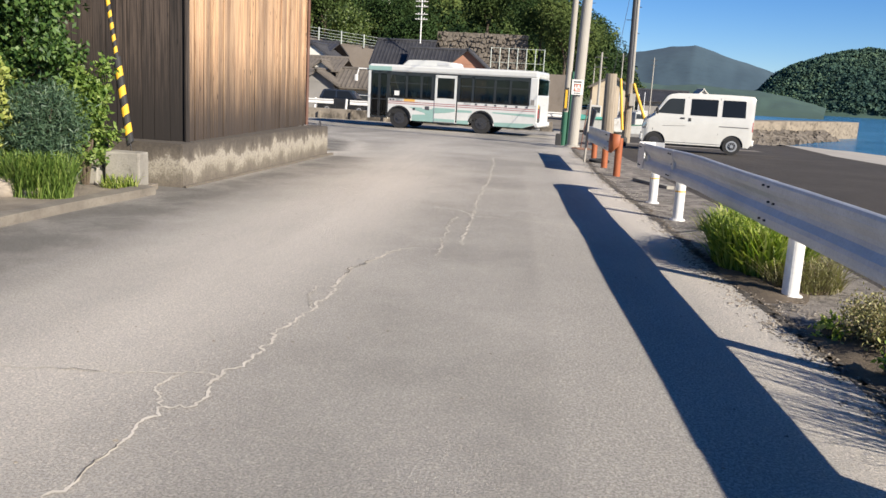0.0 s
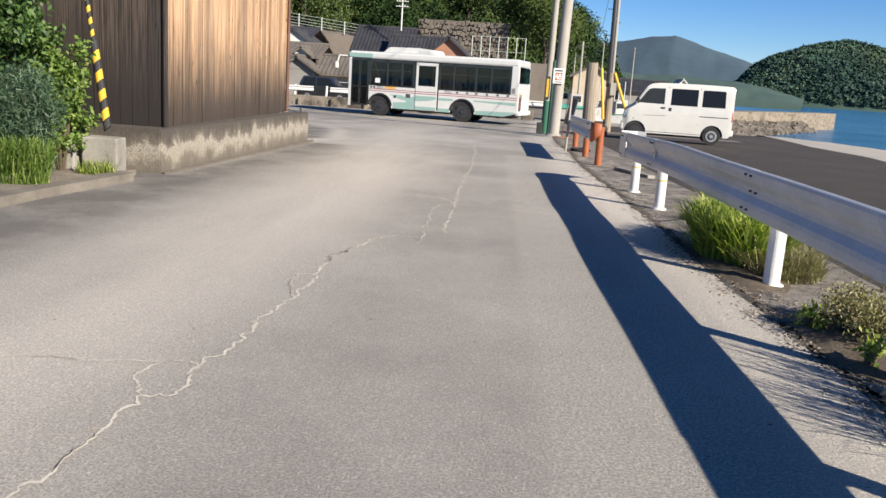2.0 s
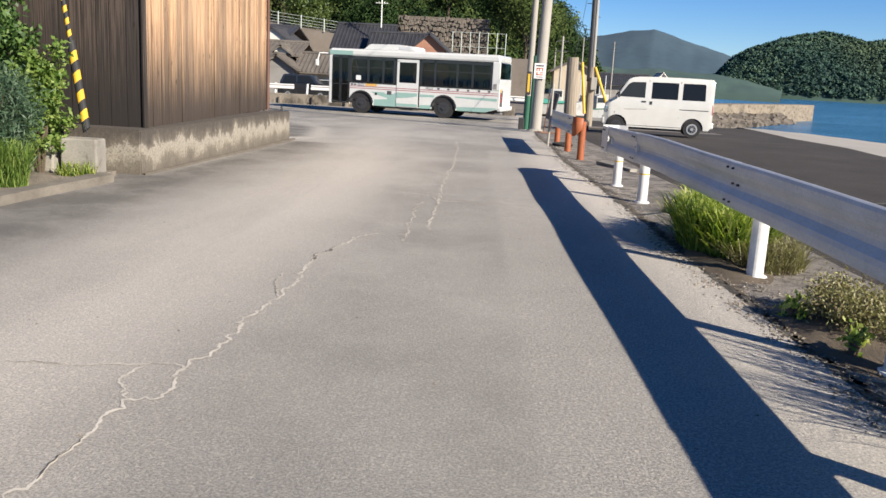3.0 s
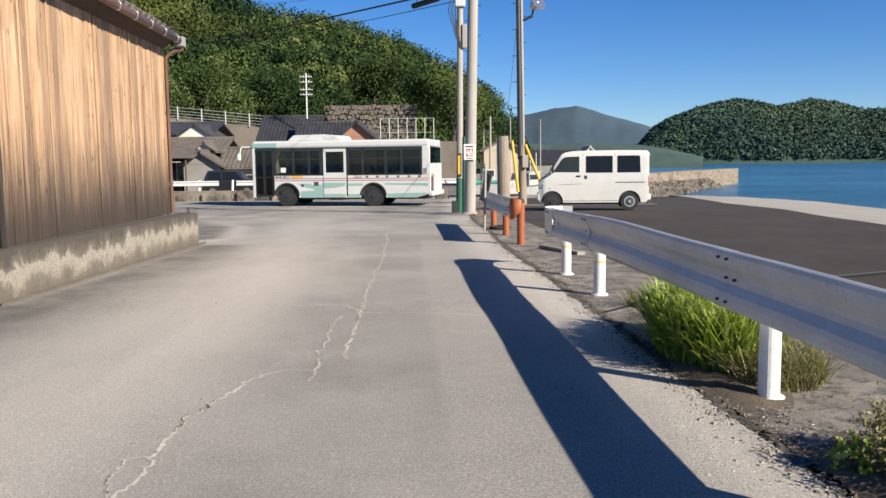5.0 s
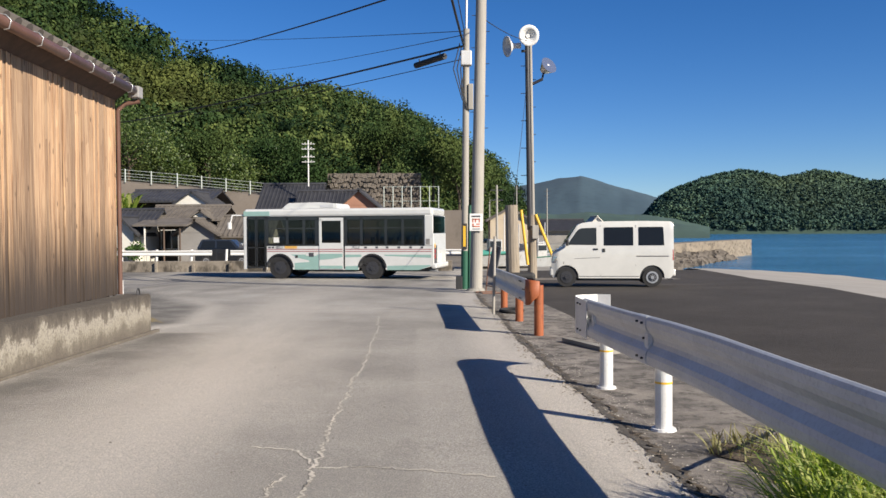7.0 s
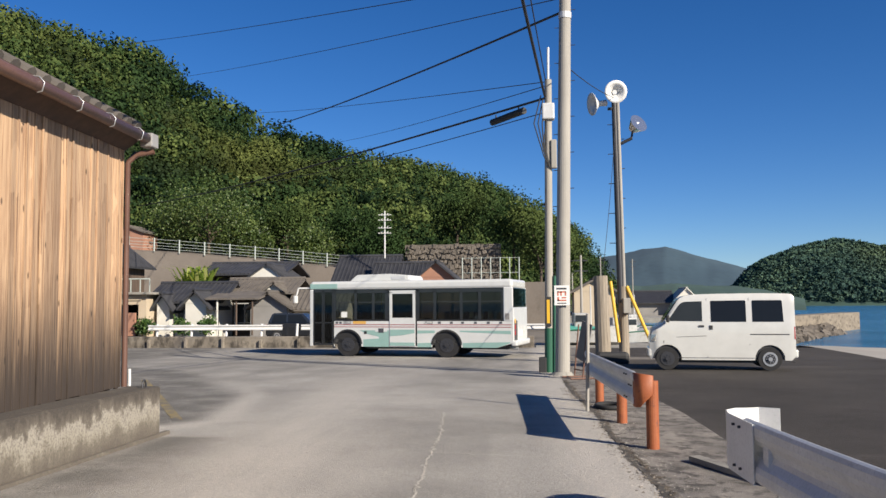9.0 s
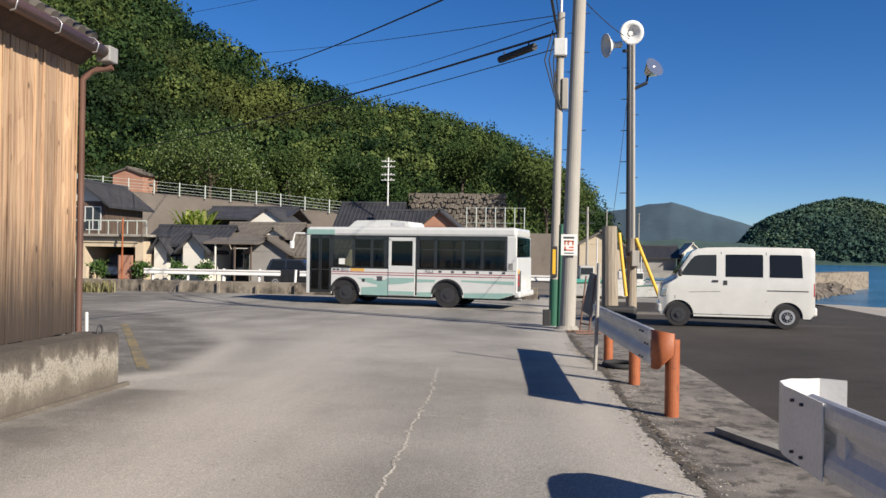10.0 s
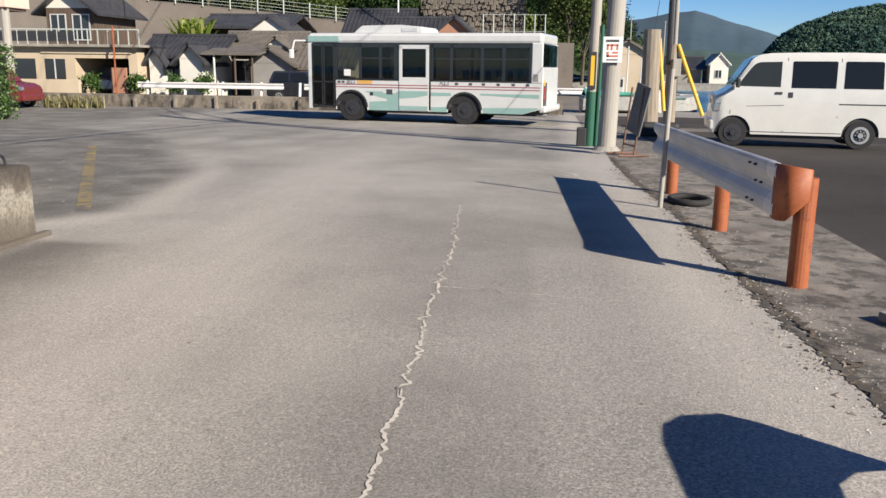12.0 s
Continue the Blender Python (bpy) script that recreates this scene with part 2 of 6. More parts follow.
    col = mix(nt, maprange(nt, tex_noise(nt, scale * 0.35, 2), 0.55, 0.75, 0, 0.35), col, tuple(v * w for v, w in zip(lit, (1.3, 1.0, 0.8))))
    nt.links.new(col, b.inputs["Base Color"])
    b.inputs["Roughness"].default_value = 0.7
    b.inputs["Specular IOR Level"].default_value = 0.085
    return m


M_FOREST = forest_mat("forest_leaf", (0.0065, 0.017, 0.0075), (0.024, 0.047, 0.0145), (0.082, 0.107, 0.031), 0.06, 0.2)
# headland leaves: distance haze put into the bluish base colours
M_FARFOREST = forest_mat("hazy_headland_leaf", (0.034, 0.068, 0.058), (0.05, 0.092, 0.07), (0.08, 0.125, 0.076), 0.02, 0.1)
M_FORESTCORE = surf("forest_floor", (0.018, 0.03, 0.012), (0.036, 0.052, 0.02), 0.1, 2, 1.0, 0.0)
M_BARK = surf("bark", (0.07, 0.05, 0.035), (0.13, 0.1, 0.07), 5, 30, 0.95, 0.6, 0.02)
# far slopes and mountain: blue air haze painted into the base colour
M_FARHILL = surf("hazy_woods_floor", (0.03, 0.062, 0.05), (0.045, 0.085, 0.06), 0.02, 0.3, 1.0, 0.0)
M_MOUNT = surf("hazy_mountain_woods", (0.03, 0.058, 0.08), (0.045, 0.078, 0.1), 0.004, 0.05, 1.0, 0.0)
M_WOODPOST = surf("weathered_grey_wood", (0.2, 0.165, 0.125), (0.33, 0.28, 0.22), 3, 40, 0.9, 0.5, 0.01, stretch=(8, 8, 0.6))
M_GUTTER = surf("brown_gutter", (0.1, 0.05, 0.035), (0.14, 0.075, 0.055), 3, 40, 0.4, 0.1)
M_SOFFIT = surf("dark_soffit_wood", (0.05, 0.032, 0.025), (0.09, 0.055, 0.04), 2, 30, 0.85, 0.3, stretch=(4, 4, 1))


def board_mat(name, pale, warm, dark, low):
    """Vertical boards: bleached and warm grain, knots, piece-by-piece tone, dark weathering rising from the foot."""
    m, nt, b = node_mat(name)
    oi = nt.nodes.new("ShaderNodeObjectInfo")
    shift = nt.nodes.new("ShaderNodeTexCoord")
    vm = nt.nodes.new("ShaderNodeVectorMath")
    vm.operation = "MULTIPLY_ADD"
    vm.inputs[1].default_value = (30, 30, 0.7)
    nt.links.new(shift.outputs["Object"], vm.inputs[0])
    cx = nt.nodes.new("ShaderNodeCombineXYZ")
    sc = nt.nodes.new("ShaderNodeMath")
    sc.operation = "MULTIPLY"
    sc.inputs[1].default_value = 90
    nt.links.new(oi.outputs["Random"], sc.inputs[0])
    for k in ("X", "Y", "Z"):
        nt.links.new(sc.outputs[0], cx.inputs[k])
    nt.links.new(cx.outputs["Vector"], vm.inputs[2])
    g = nt.nodes.new("ShaderNodeTexNoise")
    g.inputs["Scale"].default_value, g.inputs["Detail"].default_value, g.inputs["Roughness"].default_value = 1.9, 9, 0.66
    nt.links.new(vm.outputs["Vector"], g.inputs["Vector"])
    col = ramp(nt, g.outputs["Fac"], [(0.31, dark), (0.42, warm), (0.57, pale)])
    k = nt.nodes.new("ShaderNodeTexVoronoi")
    k.inputs["Scale"].default_value = 1.0
    vk = nt.nodes.new("ShaderNodeVectorMath")
    vk.operation = "MULTIPLY_ADD"
    vk.inputs[1].default_value = (7, 7, 2.6)
    nt.links.new(shift.outputs["Object"], vk.inputs[0])
    nt.links.new(cx.outputs["Vector"], vk.inputs[2])
    nt.links.new(vk.outputs["Vector"], k.inputs["Vector"])
    col = mix(nt, maprange(nt, k.outputs["Distance"], 0.05, 0.13, 0.85, 0.0), col, tuple(0.5 * v for v in dark))
    col = mix(nt, maprange(nt, k.outputs["Color"], 0.78, 0.9, 0.0, 0.5), col, tuple(min(1.25 * v, 1) for v in pale))
    col = mix(nt, 1.0, col, ramp(nt, oi.outputs["Random"], [(0, (0.58, 0.56, 0.56)), (0.45, (0.9, 0.87, 0.84)), (1, (1.2, 1.13, 1.05))]), "MULTIPLY")
    sep = nt.nodes.new("ShaderNodeSeparateXYZ")
    nt.links.new(shift.outputs["Object"], sep.inputs[0])
    add = nt.nodes.new("ShaderNodeMath")
    add.operation = "MULTIPLY_ADD"
    add.inputs[1].default_value = 1.3
    nt.links.new(g.outputs["Fac"], add.inputs[0])
    nt.links.new(sep.outputs["Z"], add.inputs[2])
    col = mix(nt, maprange(nt, add.outputs[0], 0.8, 2.2, 0.97, 0.0), col, low)
    nt.links.new(col, b.inputs["Base Color"])
    b.inputs["Roughness"].default_value = 0.85
    bump(nt, b, g.outputs["Fac"], 0.5, 0.006)
    return m


M_BOARD = board_mat("bleached_cedar_board", (0.49, 0.345, 0.222), (0.33, 0.205, 0.125), (0.09, 0.053, 0.034), (0.035, 0.026, 0.021))
# darkened copy of the boards; the side wall's shade is in its colour
M_SHADEBOARD = board_mat("shaded_cedar_board", (0.06, 0.046, 0.039), (0.02, 0.0145, 0.012), (0.011, 0.008, 0.007), (0.012, 0.009, 0.008))


def plinth_mat():
    m, nt, b = node_mat("stained_plinth_concrete")
    sep = nt.nodes.new("ShaderNodeSeparateXYZ")
    co = nt.nodes.new("ShaderNodeTexCoord")
    nt.links.new(co.outputs["Object"], sep.inputs[0])
    n1 = tex_noise(nt, 3.0, 10, 0.78, (1, 1, 0.6))
    add = nt.nodes.new("ShaderNodeMath")
    add.operation = "MULTIPLY_ADD"
    add.inputs[1].default_value = 0.9
    nt.links.new(n1, add.inputs[0])
    nt.links.new(sep.outputs["Z"], add.inputs[2])
    col = ramp(nt, add.outputs[0], [(0.4, (0.12, 0.1, 0.08)), (0.54, (0.16, 0.138, 0.108)), (0.62, (0.28, 0.25, 0.2)), (0.74, (0.32, 0.29, 0.24)), (0.8, (0.13, 0.11, 0.088)), (0.92, (0.06, 0.05, 0.042))])
    f = tex_noise(nt, 40, 6, 0.7)
    col = mix(nt, maprange(nt, f, 0.44, 0.66, 0, 0.7), col, (0.09, 0.077, 0.06))
    nt.links.new(col, b.inputs["Base Color"])
    b.inputs["Roughness"].default_value = 0.95
    bump(nt, b, f, 0.5, 0.01)
    return m


def sea_mat():
    m, nt, b = node_mat("sea_water")
    w = tex_noise(nt, 0.8, 8, 0.7, (0.3, 1.3, 1))
    drift = tex_noise(nt, 0.05, 5, 0.6, (0.25, 1.4, 1))
    nt.links.new(ramp(nt, drift, [(0.35, (0.02, 0.1, 0.2)), (0.65, (0.06, 0.19, 0.33))]), b.inputs["Base Color"])
    b.inputs["Roughness"].default_value = 0.18
    b.inputs["IOR"].default_value = 1.33
    bump(nt, b, w, 1.0, 0.6)
    return m


M_PLINTH, M_SEA = plinth_mat(), sea_mat()


# ---- builders ----
def finish(ob, material, parent=None, smooth=False, label=""):
    if material:
        ob.data.materials.append(material)
    if smooth:
        ob.data.shade_smooth()
    if parent:
        ob.parent = parent
    if label:
        ob["label"] = label
    return ob


def part(name, bm, material, parent=None, label="", smooth=False):
    me = bpy.data.meshes.new(name)
    bmesh.ops.recalc_face_normals(bm, faces=bm.faces)
    bm.to_mesh(me)
    bm.free()
    return finish(new(name, me), material, parent, smooth, label)


def raw(name, verts, faces, material, parent=None, smooth=False, label=""):
    me = bpy.data.meshes.new(name)
    me.from_pydata([tuple(map(float, v)) for v in verts], [], [tuple(map(int, f)) for f in faces])
    me.update()
    return finish(new(name, me), material, parent, smooth, label)


def quads(name, corners, material, parent=None, label=""):
    """Many loose quads from an array (n, 4, 3)."""
    n = len(corners)
    me = bpy.data.meshes.new(name)
    me.vertices.add(4 * n)
    me.vertices.foreach_set("co", np.asarray(corners, dtype=np.float32).ravel())
    me.loops.add(4 * n)
    me.loops.foreach_set("vertex_index", np.arange(4 * n, dtype=np.int32))
    me.polygons.add(n)
    me.polygons.foreach_set("loop_start", np.arange(0, 4 * n, 4, dtype=np.int32))
    me.update(calc_edges=True)
    me.validate()
    return finish(new(name, me), material, parent, False, label)


def thing(name, label, category, at=(0, 0, 0), turn=0.0, group="", kind=""):
    e = new(name)
    e.empty_display_size = 0.2
    e.matrix_basis = pose(*at, 0, 0, turn)
    return tagged(e, label, category, group, kind)


def box(bm, lo, hi, bev=0.0):
    m = Matrix.Translation([(a + b) / 2 for a, b in zip(lo, hi)]) @ Matrix.Diagonal([b - a for a, b in zip(lo, hi)] + [1])
    r = bmesh.ops.create_cube(bm, size=1, matrix=m)
    if bev:
        es = list({e for v in r["verts"] for e in v.link_edges})
        bmesh.ops.bevel(bm, geom=es, offset=bev, segments=2, affect="EDGES", profile=0.5)
    return bm


def boxbm(lo, hi, bev=0.0):
    return box(bmesh.new(), lo, hi, bev)


def tube(bm, p, q, r0, r1=None, n=12):
    p, q = Vector(p), Vector(q)
    d = q - p
    m = Matrix.Translation((p + q) / 2) @ d.to_track_quat("Z", "Y").to_matrix().to_4x4()
    bmesh.ops.create_cone(bm, cap_ends=True, segments=n, radius1=r0, radius2=r0 if r1 is None else r1, depth=d.length, matrix=m)
    return bm


def tubebm(p, q, r0, r1=None, n=12):
    return tube(bmesh.new(), p, q, r0, r1, n)


def prism(bm, pts, vec):
    """A flat polygon of 3D points, pushed out along vec."""
    a = [bm.verts.new(p) for p in pts]
    b = [bm.verts.new(Vector(p) + Vector(vec)) for p in pts]
    bm.faces.new(a)
    bm.faces.new(b[::-1])
    for i in range(len(a)):
        j = (i + 1) % len(a)
        bm.faces.new((a[i], b[i], b[j], a[j]))
    return bm


def polytube(name, pts, r, material, parent=None, label="", n=3):
    cu = bpy.data.curves.new(name, "CURVE")
    cu.dimensions, cu.bevel_depth, cu.bevel_resolution = "3D", r, n
    sp = cu.splines.new("POLY")
    sp.points.add(len(pts) - 1)
    for sp_pt, p in zip(sp.points, pts):
        sp_pt.co = (*p, 1)
    ob = new(name, cu)
    me = bpy.data.meshes.new_from_object(ob.evaluated_get(bpy.context.evaluated_depsgraph_get()))
    bpy.data.objects.remove(ob)
    return finish(new(name, me), material, parent, True, label)


def sag(a, b, drop, n=24):
    a, b = Vector(a), Vector(b)
    return [a.lerp(b, i / n) - Vector((0, 0, drop * 4 * (i / n) * (1 - i / n))) for i in range(n + 1)]


def lettering(text, size, m, material, parent, name="lettering"):
    cu = bpy.data.curves.new(name, "FONT")
    cu.body, cu.size, cu.extrude = text, size, 0.002
    ob = new(name, cu)
    ob.data.materials.append(material)
    ob.parent = parent
    ob.matrix_basis = m
    return ob


def leaves(rng, centres, spread, length, width, up=0.3, n=1):
    """Leaf quads around points: array (k, 4, 3)."""
    c = np.repeat(centres, n, axis=0) + rng.normal(0, 1, (len(centres) * n, 3)) * spread
    d = rng.normal(0, 1, c.shape)
    d[:, 2] += up
    d /= np.linalg.norm(d, axis=1, keepdims=True)
    s = np.cross(d, rng.normal(0, 1, c.shape))
    s /= np.linalg.norm(s, axis=1, keepdims=True) + 1e-6
    ln = length * rng.uniform(0.6, 1.3, (len(c), 1))
    w = width * rng.uniform(0.7, 1.2, (len(c), 1))
    return np.stack([c, c + d * ln * 0.5 + s * w, c + d * ln, c + d * ln * 0.5 - s * w], axis=1)


def blades(rng, base, height, lean, width):
    """Arching grass blades: three quads each."""
    k = len(base)
    a = rng.uniform(0, 2 * np.pi, k)
    out = np.stack([np.cos(a), np.sin(a), np.zeros(k)], 1)
    h = (height * rng.uniform(0.5, 1.15, k))[:, None]
    ln = (lean * rng.uniform(0.2, 1.3, k))[:, None]
    side = np.stack([-np.sin(a), np.cos(a), np.zeros(k)], 1) * width
    up = np.array([[0, 0, 1.0]])
    p = [base, base + out * ln * 0.25 + up * h * 0.5, base + out * ln * 0.65 + up * h * 0.88, base + out * ln + up * h * 0.93]
    w = [1.0, 0.9, 0.6, 0.08]
    return np.concatenate([np.stack([p[i] - side * w[i], p[i] + side * w[i], p[i + 1] + side * w[i + 1], p[i + 1] - side * w[i + 1]], 1) for i in range(3)])


# ---- ground ----
def gz(x, y):
    return float(np.interp(y, [0, 8, 15, 20, 26, 35, 45], [0, 0, -0.06, -0.1, -0.2, -0.45, -0.5]))


def edge_x(y):
    """Where the road meets the verge."""
    return float(np.interp(y, [-30, 0, 3.3, 5, 6, 7.5, 9.2, 11.3, 13, 14, 15.5, 16.7, 18, 20.4, 22.6, 26, 42], [2.9, 2.4, 2.24, 2.11, 2.02, 1.94, 1.84, 1.7, 1.58, 1.52, 1.45, 1.43, 1.4, 1.22, 1.17, 1.1, 1.0]))


def lot_x(y):
    """Where the lot's asphalt meets the concrete slip."""
    return float(np.interp(y, [-30, 10, 22, 27, 36, 46], [9.0, 9.4, 10.2, 11.0, 12.0, 12.4]))


SEA = -1.2


def strip(name, ys, left, right, cols, height, material, label="", attrs=()):
    verts = [(l + (r - l) * i / cols, y, height(l + (r - l) * i / cols, y)) for y in ys for l, r in [(left(y), right(y))] for i in range(cols + 1)]
    w = cols + 1
    faces = [(j * w + i, j * w + i + 1, (j + 1) * w + i + 1, (j + 1) * w + i) for j in range(len(ys) - 1) for i in range(cols)]
    ob = raw(name, verts, faces, material)
    for key, fn in attrs:
        a = ob.data.attributes.new(key, "FLOAT", "POINT")
        a.data.foreach_set("value", np.array([fn(v[0], v[1]) for v in verts], dtype=np.float32))
    return tagged(ob, label, kind="structure")


def turn_arc(y):
    """Outer side of the swept line that turns off towards the forecourt."""
    return float(np.interp(y, [14.5, 15.9, 16.75, 20.2, 26.3, 30], [-3.4, -4.07, -3.6, -4.3, -7.9, -13]))


def dust_at(x, y):
    d = edge_x(y) - x
    sandy = max(0.0, 1 - abs(d - 0.22) / 0.62) * float(np.interp(y, [7, 10, 15, 18], [1.0, 1.4, 1.4, 0.9]))
    centre = np.interp(y, [-5, 4, 9, 14, 20, 30], [-1.6, -1.7, -1.6, -1.9, -2.6, -3.5])
    swept = math.exp(-((x - centre) / 0.95) ** 2) * float(np.interp(y, [14, 26], [0.95, 0.3]))
    corner = math.exp(-((x - turn_arc(y)) / 0.28) ** 2) * float(np.interp(y, [15.4, 16, 20, 25], [0, 0.9, 0.6, 0]))
    foot = math.exp(-((x + 3.72) / 0.1) ** 2) * 0.5 if 8.8 < y < 15.6 else 0.0
    return min(1.0, 0.9 * sandy + swept + corner + foot)


def old_at(x, y):
    by_barn = float(np.interp(x, [-3.5, -2.3], [1, 0])) if y < 15.5 else 0.0
    turned = float(np.interp(x - turn_arc(y), [-0.9, 0.5], [1, 0])) if y >= 15.5 else 0.0
    return max(by_barn, turned, float(np.interp(y, [20, 27], [0, 0.45])))


def coarse_at(x, y):
    """The verge-side lane strip keeps a rougher, browner chipping coat."""
    return float(np.interp(x - (0.84 - 0.05 * y), [-0.04, 0.04], [0, 1])) if y < 16 else 0.0


ys = list(np.arange(-30, 0, 1.0)) + list(np.arange(0, 42.3, 0.25))
strip("road", ys, lambda y: -5.0, edge_x, 64, gz, M_ROAD, "sunlit worn grey asphalt road with pale dust and cracks", (("dust", dust_at), ("old", old_at), ("coarse", coarse_at)))
strip("forecourt", [y for y in ys if y > 15.2], lambda y: -34.0, lambda y: -5.0, 70, gz, M_ROAD, "old dark patched asphalt forecourt with dusty arcs", (("dust", dust_at), ("old", old_at)))
strip("pavement", ys, edge_x, lambda y: edge_x(y) + 1.25, 6, lambda x, y: gz(x, y) - 0.006, M_VERGE, "rough stained concrete verge under the guardrails")
strip("lot", ys, lambda y: edge_x(y) + 1.25, lot_x, 12, lambda x, y: gz(x, y) - 0.012, M_LOT, "dark asphalt harbour parking lot")


def slip_z(x, y):
    d = max(0.0, (x - lot_x(y)) / 14.5, (y - 44.5) / 8.0 if x > 9 else 0)
    return gz(x, y) - 0.02 - 1.15 * min(d, 1.4) ** 1.3


strip("apron", list(np.arange(-30, 60.1, 1.5)), lot_x, lambda y: 34.0, 16, slip_z, M_APRON, "pale concrete slipway sloping into the sea")
strip("ground", [-60, -30.2, 0, 20, 42, 48, 60, 75, 120], lambda y: -120.0, lambda y: 9.0 if y < 45 else 2.0, 26, lambda x, y: gz(x, y) - 0.09, surf("village_ground", (0.11, 0.095, 0.078), (0.2, 0.175, 0.145), 0.3, 8, 0.95, 0.4, 0.02, stain=(0.07, 0.075, 0.04), stain_at=(0.6, 0.72)), "worn concrete and earth under the houses")
sea = raw("water", [(-4000, -1500, SEA), (4000, -1500, SEA), (4000, 4500, SEA), (-4000, 4500, SEA)], [(0, 1, 2, 3)], M_SEA)
tagged(sea, "calm blue sea with small ripples", kind="structure")


def crack(points, width, seed, jag=0.03, gaps=0.25, fill=None):
    """A jagged break in the surface: a ragged dusty ribbon with a thin dark slit inside it where it is open."""
    rng = random.Random(seed)
    pts, off = [], 0.0
    for a, b in zip(points, points[1:]):
        d = Vector((b[0] - a[0], b[1] - a[1]))
        n = max(2, int(d.length / 0.018))
        side = Vector((-d.y, d.x)).normalized()
        for i in range(n):
            f = i / n
            off = 0.62 * off + rng.gauss(0, 0.5)
            if rng.random() < 0.08:
                off += rng.choice((-1.3, 1.3))
            p = Vector(a) + d * f + side * (off * jag * 0.5 + jag * 0.6 * noise.noise((a[1] + d.y * f, a[0] + d.x * f, seed * 1.7)))
            pts.append(p)
    pts.append(Vector(points[-1]))
    bm = bmesh.new()
    runs = ((1.0, 0.004, 0, gaps), (0.3, 0.0065, 1, 0.62))
    for scale, lift, index, gap in runs:
        last = None
        for i, p in enumerate(pts):
            d = (pts[min(i + 1, len(pts) - 1)] - pts[max(i - 1, 0)]).normalized()
            here = noise.noise((p.y * 3.1, p.x * 3.1, seed + 2.0 + index))
            if here * 0.5 + 0.5 < gap:
                last = None
                continue
            w = 0.5 * scale * width * rng.uniform(0.35, 1.3) * (0.7 + 0.7 * abs(here))
            z = gz(p.x, p.y) + lift
            pair = [bm.verts.new((p.x - d.y * w, p.y + d.x * w, z)), bm.verts.new((p.x + d.y * w, p.y - d.x * w, z))]
            if last:
                bm.faces.new((last[0], last[1], pair[1], pair[0])).material_index = index
            last = pair
    ob = part("road_crack", bm, fill or M_CRACK)
    ob.data.materials.append(M_SLIT)
    return tagged(ob, "pale dust-filled crack in the asphalt", kind="structure")


M_SLIT = surf("open_slit_dirt", (0.05, 0.043, 0.036), (0.1, 0.088, 0.074), 6, 60, 1.0, 0.2)
CRACKS = [
    ([(-0.95, 0.6), (-0.91, 1.57), (-0.88, 1.7), (-0.87, 1.86), (-0.86, 2.03), (-0.89, 2.18), (-0.88, 2.36), (-0.77, 2.41), (-0.76, 2.53), (-0.81, 2.74), (-0.79, 2.86), (-0.76, 3.0), (-0.74, 3.19), (-0.75, 3.39), (-0.78, 3.48), (-0.76, 3.7), (-0.75, 4.01), (-0.77, 4.18), (-0.72, 4.32), (-0.77, 4.57)], 0.021, 0.1),
    ([(-0.77, 4.57), (-0.79, 4.88), (-0.81, 5.21), (-0.73, 5.5), (-0.65, 5.75), (-0.65, 5.9), (-0.59, 6.08), (-0.51, 6.17)], 0.028, 0.1),
    ([(-0.51, 6.17), (-0.4, 6.2), (-0.28, 6.17)], 0.01, 0.3),
    ([(-0.88, 2.36), (-0.9, 2.44), (-0.98, 2.52), (-1.0, 2.67), (-0.97, 2.77), (-0.81, 2.75)], 0.014, 0.02),
    ([(-0.75, 4.01), (-0.87, 4.37), (-0.9, 4.57), (-0.78, 4.6)], 0.014, 0.02),
    ([(-2.4, 2.52), (-1.8, 2.62), (-1.59, 2.65), (-1.36, 2.67), (-1.16, 2.7), (-0.97, 2.77)], 0.015, 0.08),
    ([(-0.28, 5.91), (-0.26, 6.07), (-0.28, 6.38), (-0.34, 6.75), (-0.34, 7.12), (-0.36, 7.54), (-0.38, 8.14)], 0.018, 0.2),
    ([(-0.11, 6.49), (-0.15, 7.13), (-0.17, 7.72), (-0.19, 8.25), (-0.25, 9.27), (-0.29, 10.16), (-0.33, 11.0), (-0.34, 11.96), (-0.34, 12.27), (-0.36, 12.65), (-0.38, 12.91), (-0.4, 13.39), (-0.44, 14.13), (-0.45, 14.53), (-0.5, 15.57), (-0.69, 17.77)], 0.021, 0.14),
    ([(-0.7, 8.75), (-0.36, 8.66), (-0.19, 8.25), (0.12, 8.27), (0.51, 8.21), (0.88, 8.08)], 0.019, 0.1),
    ([(-0.44, 14.5), (-0.12, 14.45), (0.21, 14.4), (0.53, 14.33), (0.85, 14.3)], 0.012, 0.4),
    ([(0.05, 21.6), (0.5, 20.9), (0.62, 20.2), (1.1, 19.9)], 0.03, 0.2),
    ([(-0.9, 21.2), (-0.3, 21.3), (0.3, 20.9), (0.62, 20.2)], 0.025, 0.3),
]
for k, (pts, w, gaps) in enumerate(CRACKS):
    crack(pts, w, k, 0.034, gaps)
for k, (wide, jag, shift) in enumerate(((0.075, 0.05, 0.03), (0.05, 0.07, 0.07))):
    seam = crack([(edge_x(y) + shift, y) for y in np.arange(0.5, 24, 0.4)], wide, 91 + k, jag, 0.22 - 0.1 * k, M_SLIT if k == 0 else M_SOIL)
    seam["label"] = "dark broken seam between road and verge"


def rubble(name, label, n, place, size, seed, material):
    rng = np.random.default_rng(seed)
    base = np.array([[1, 0, 0], [-0.5, 0.87, 0], [-0.5, -0.87, 0], [0.2, 0.1, 0.45], [0, 0, -0.3]])
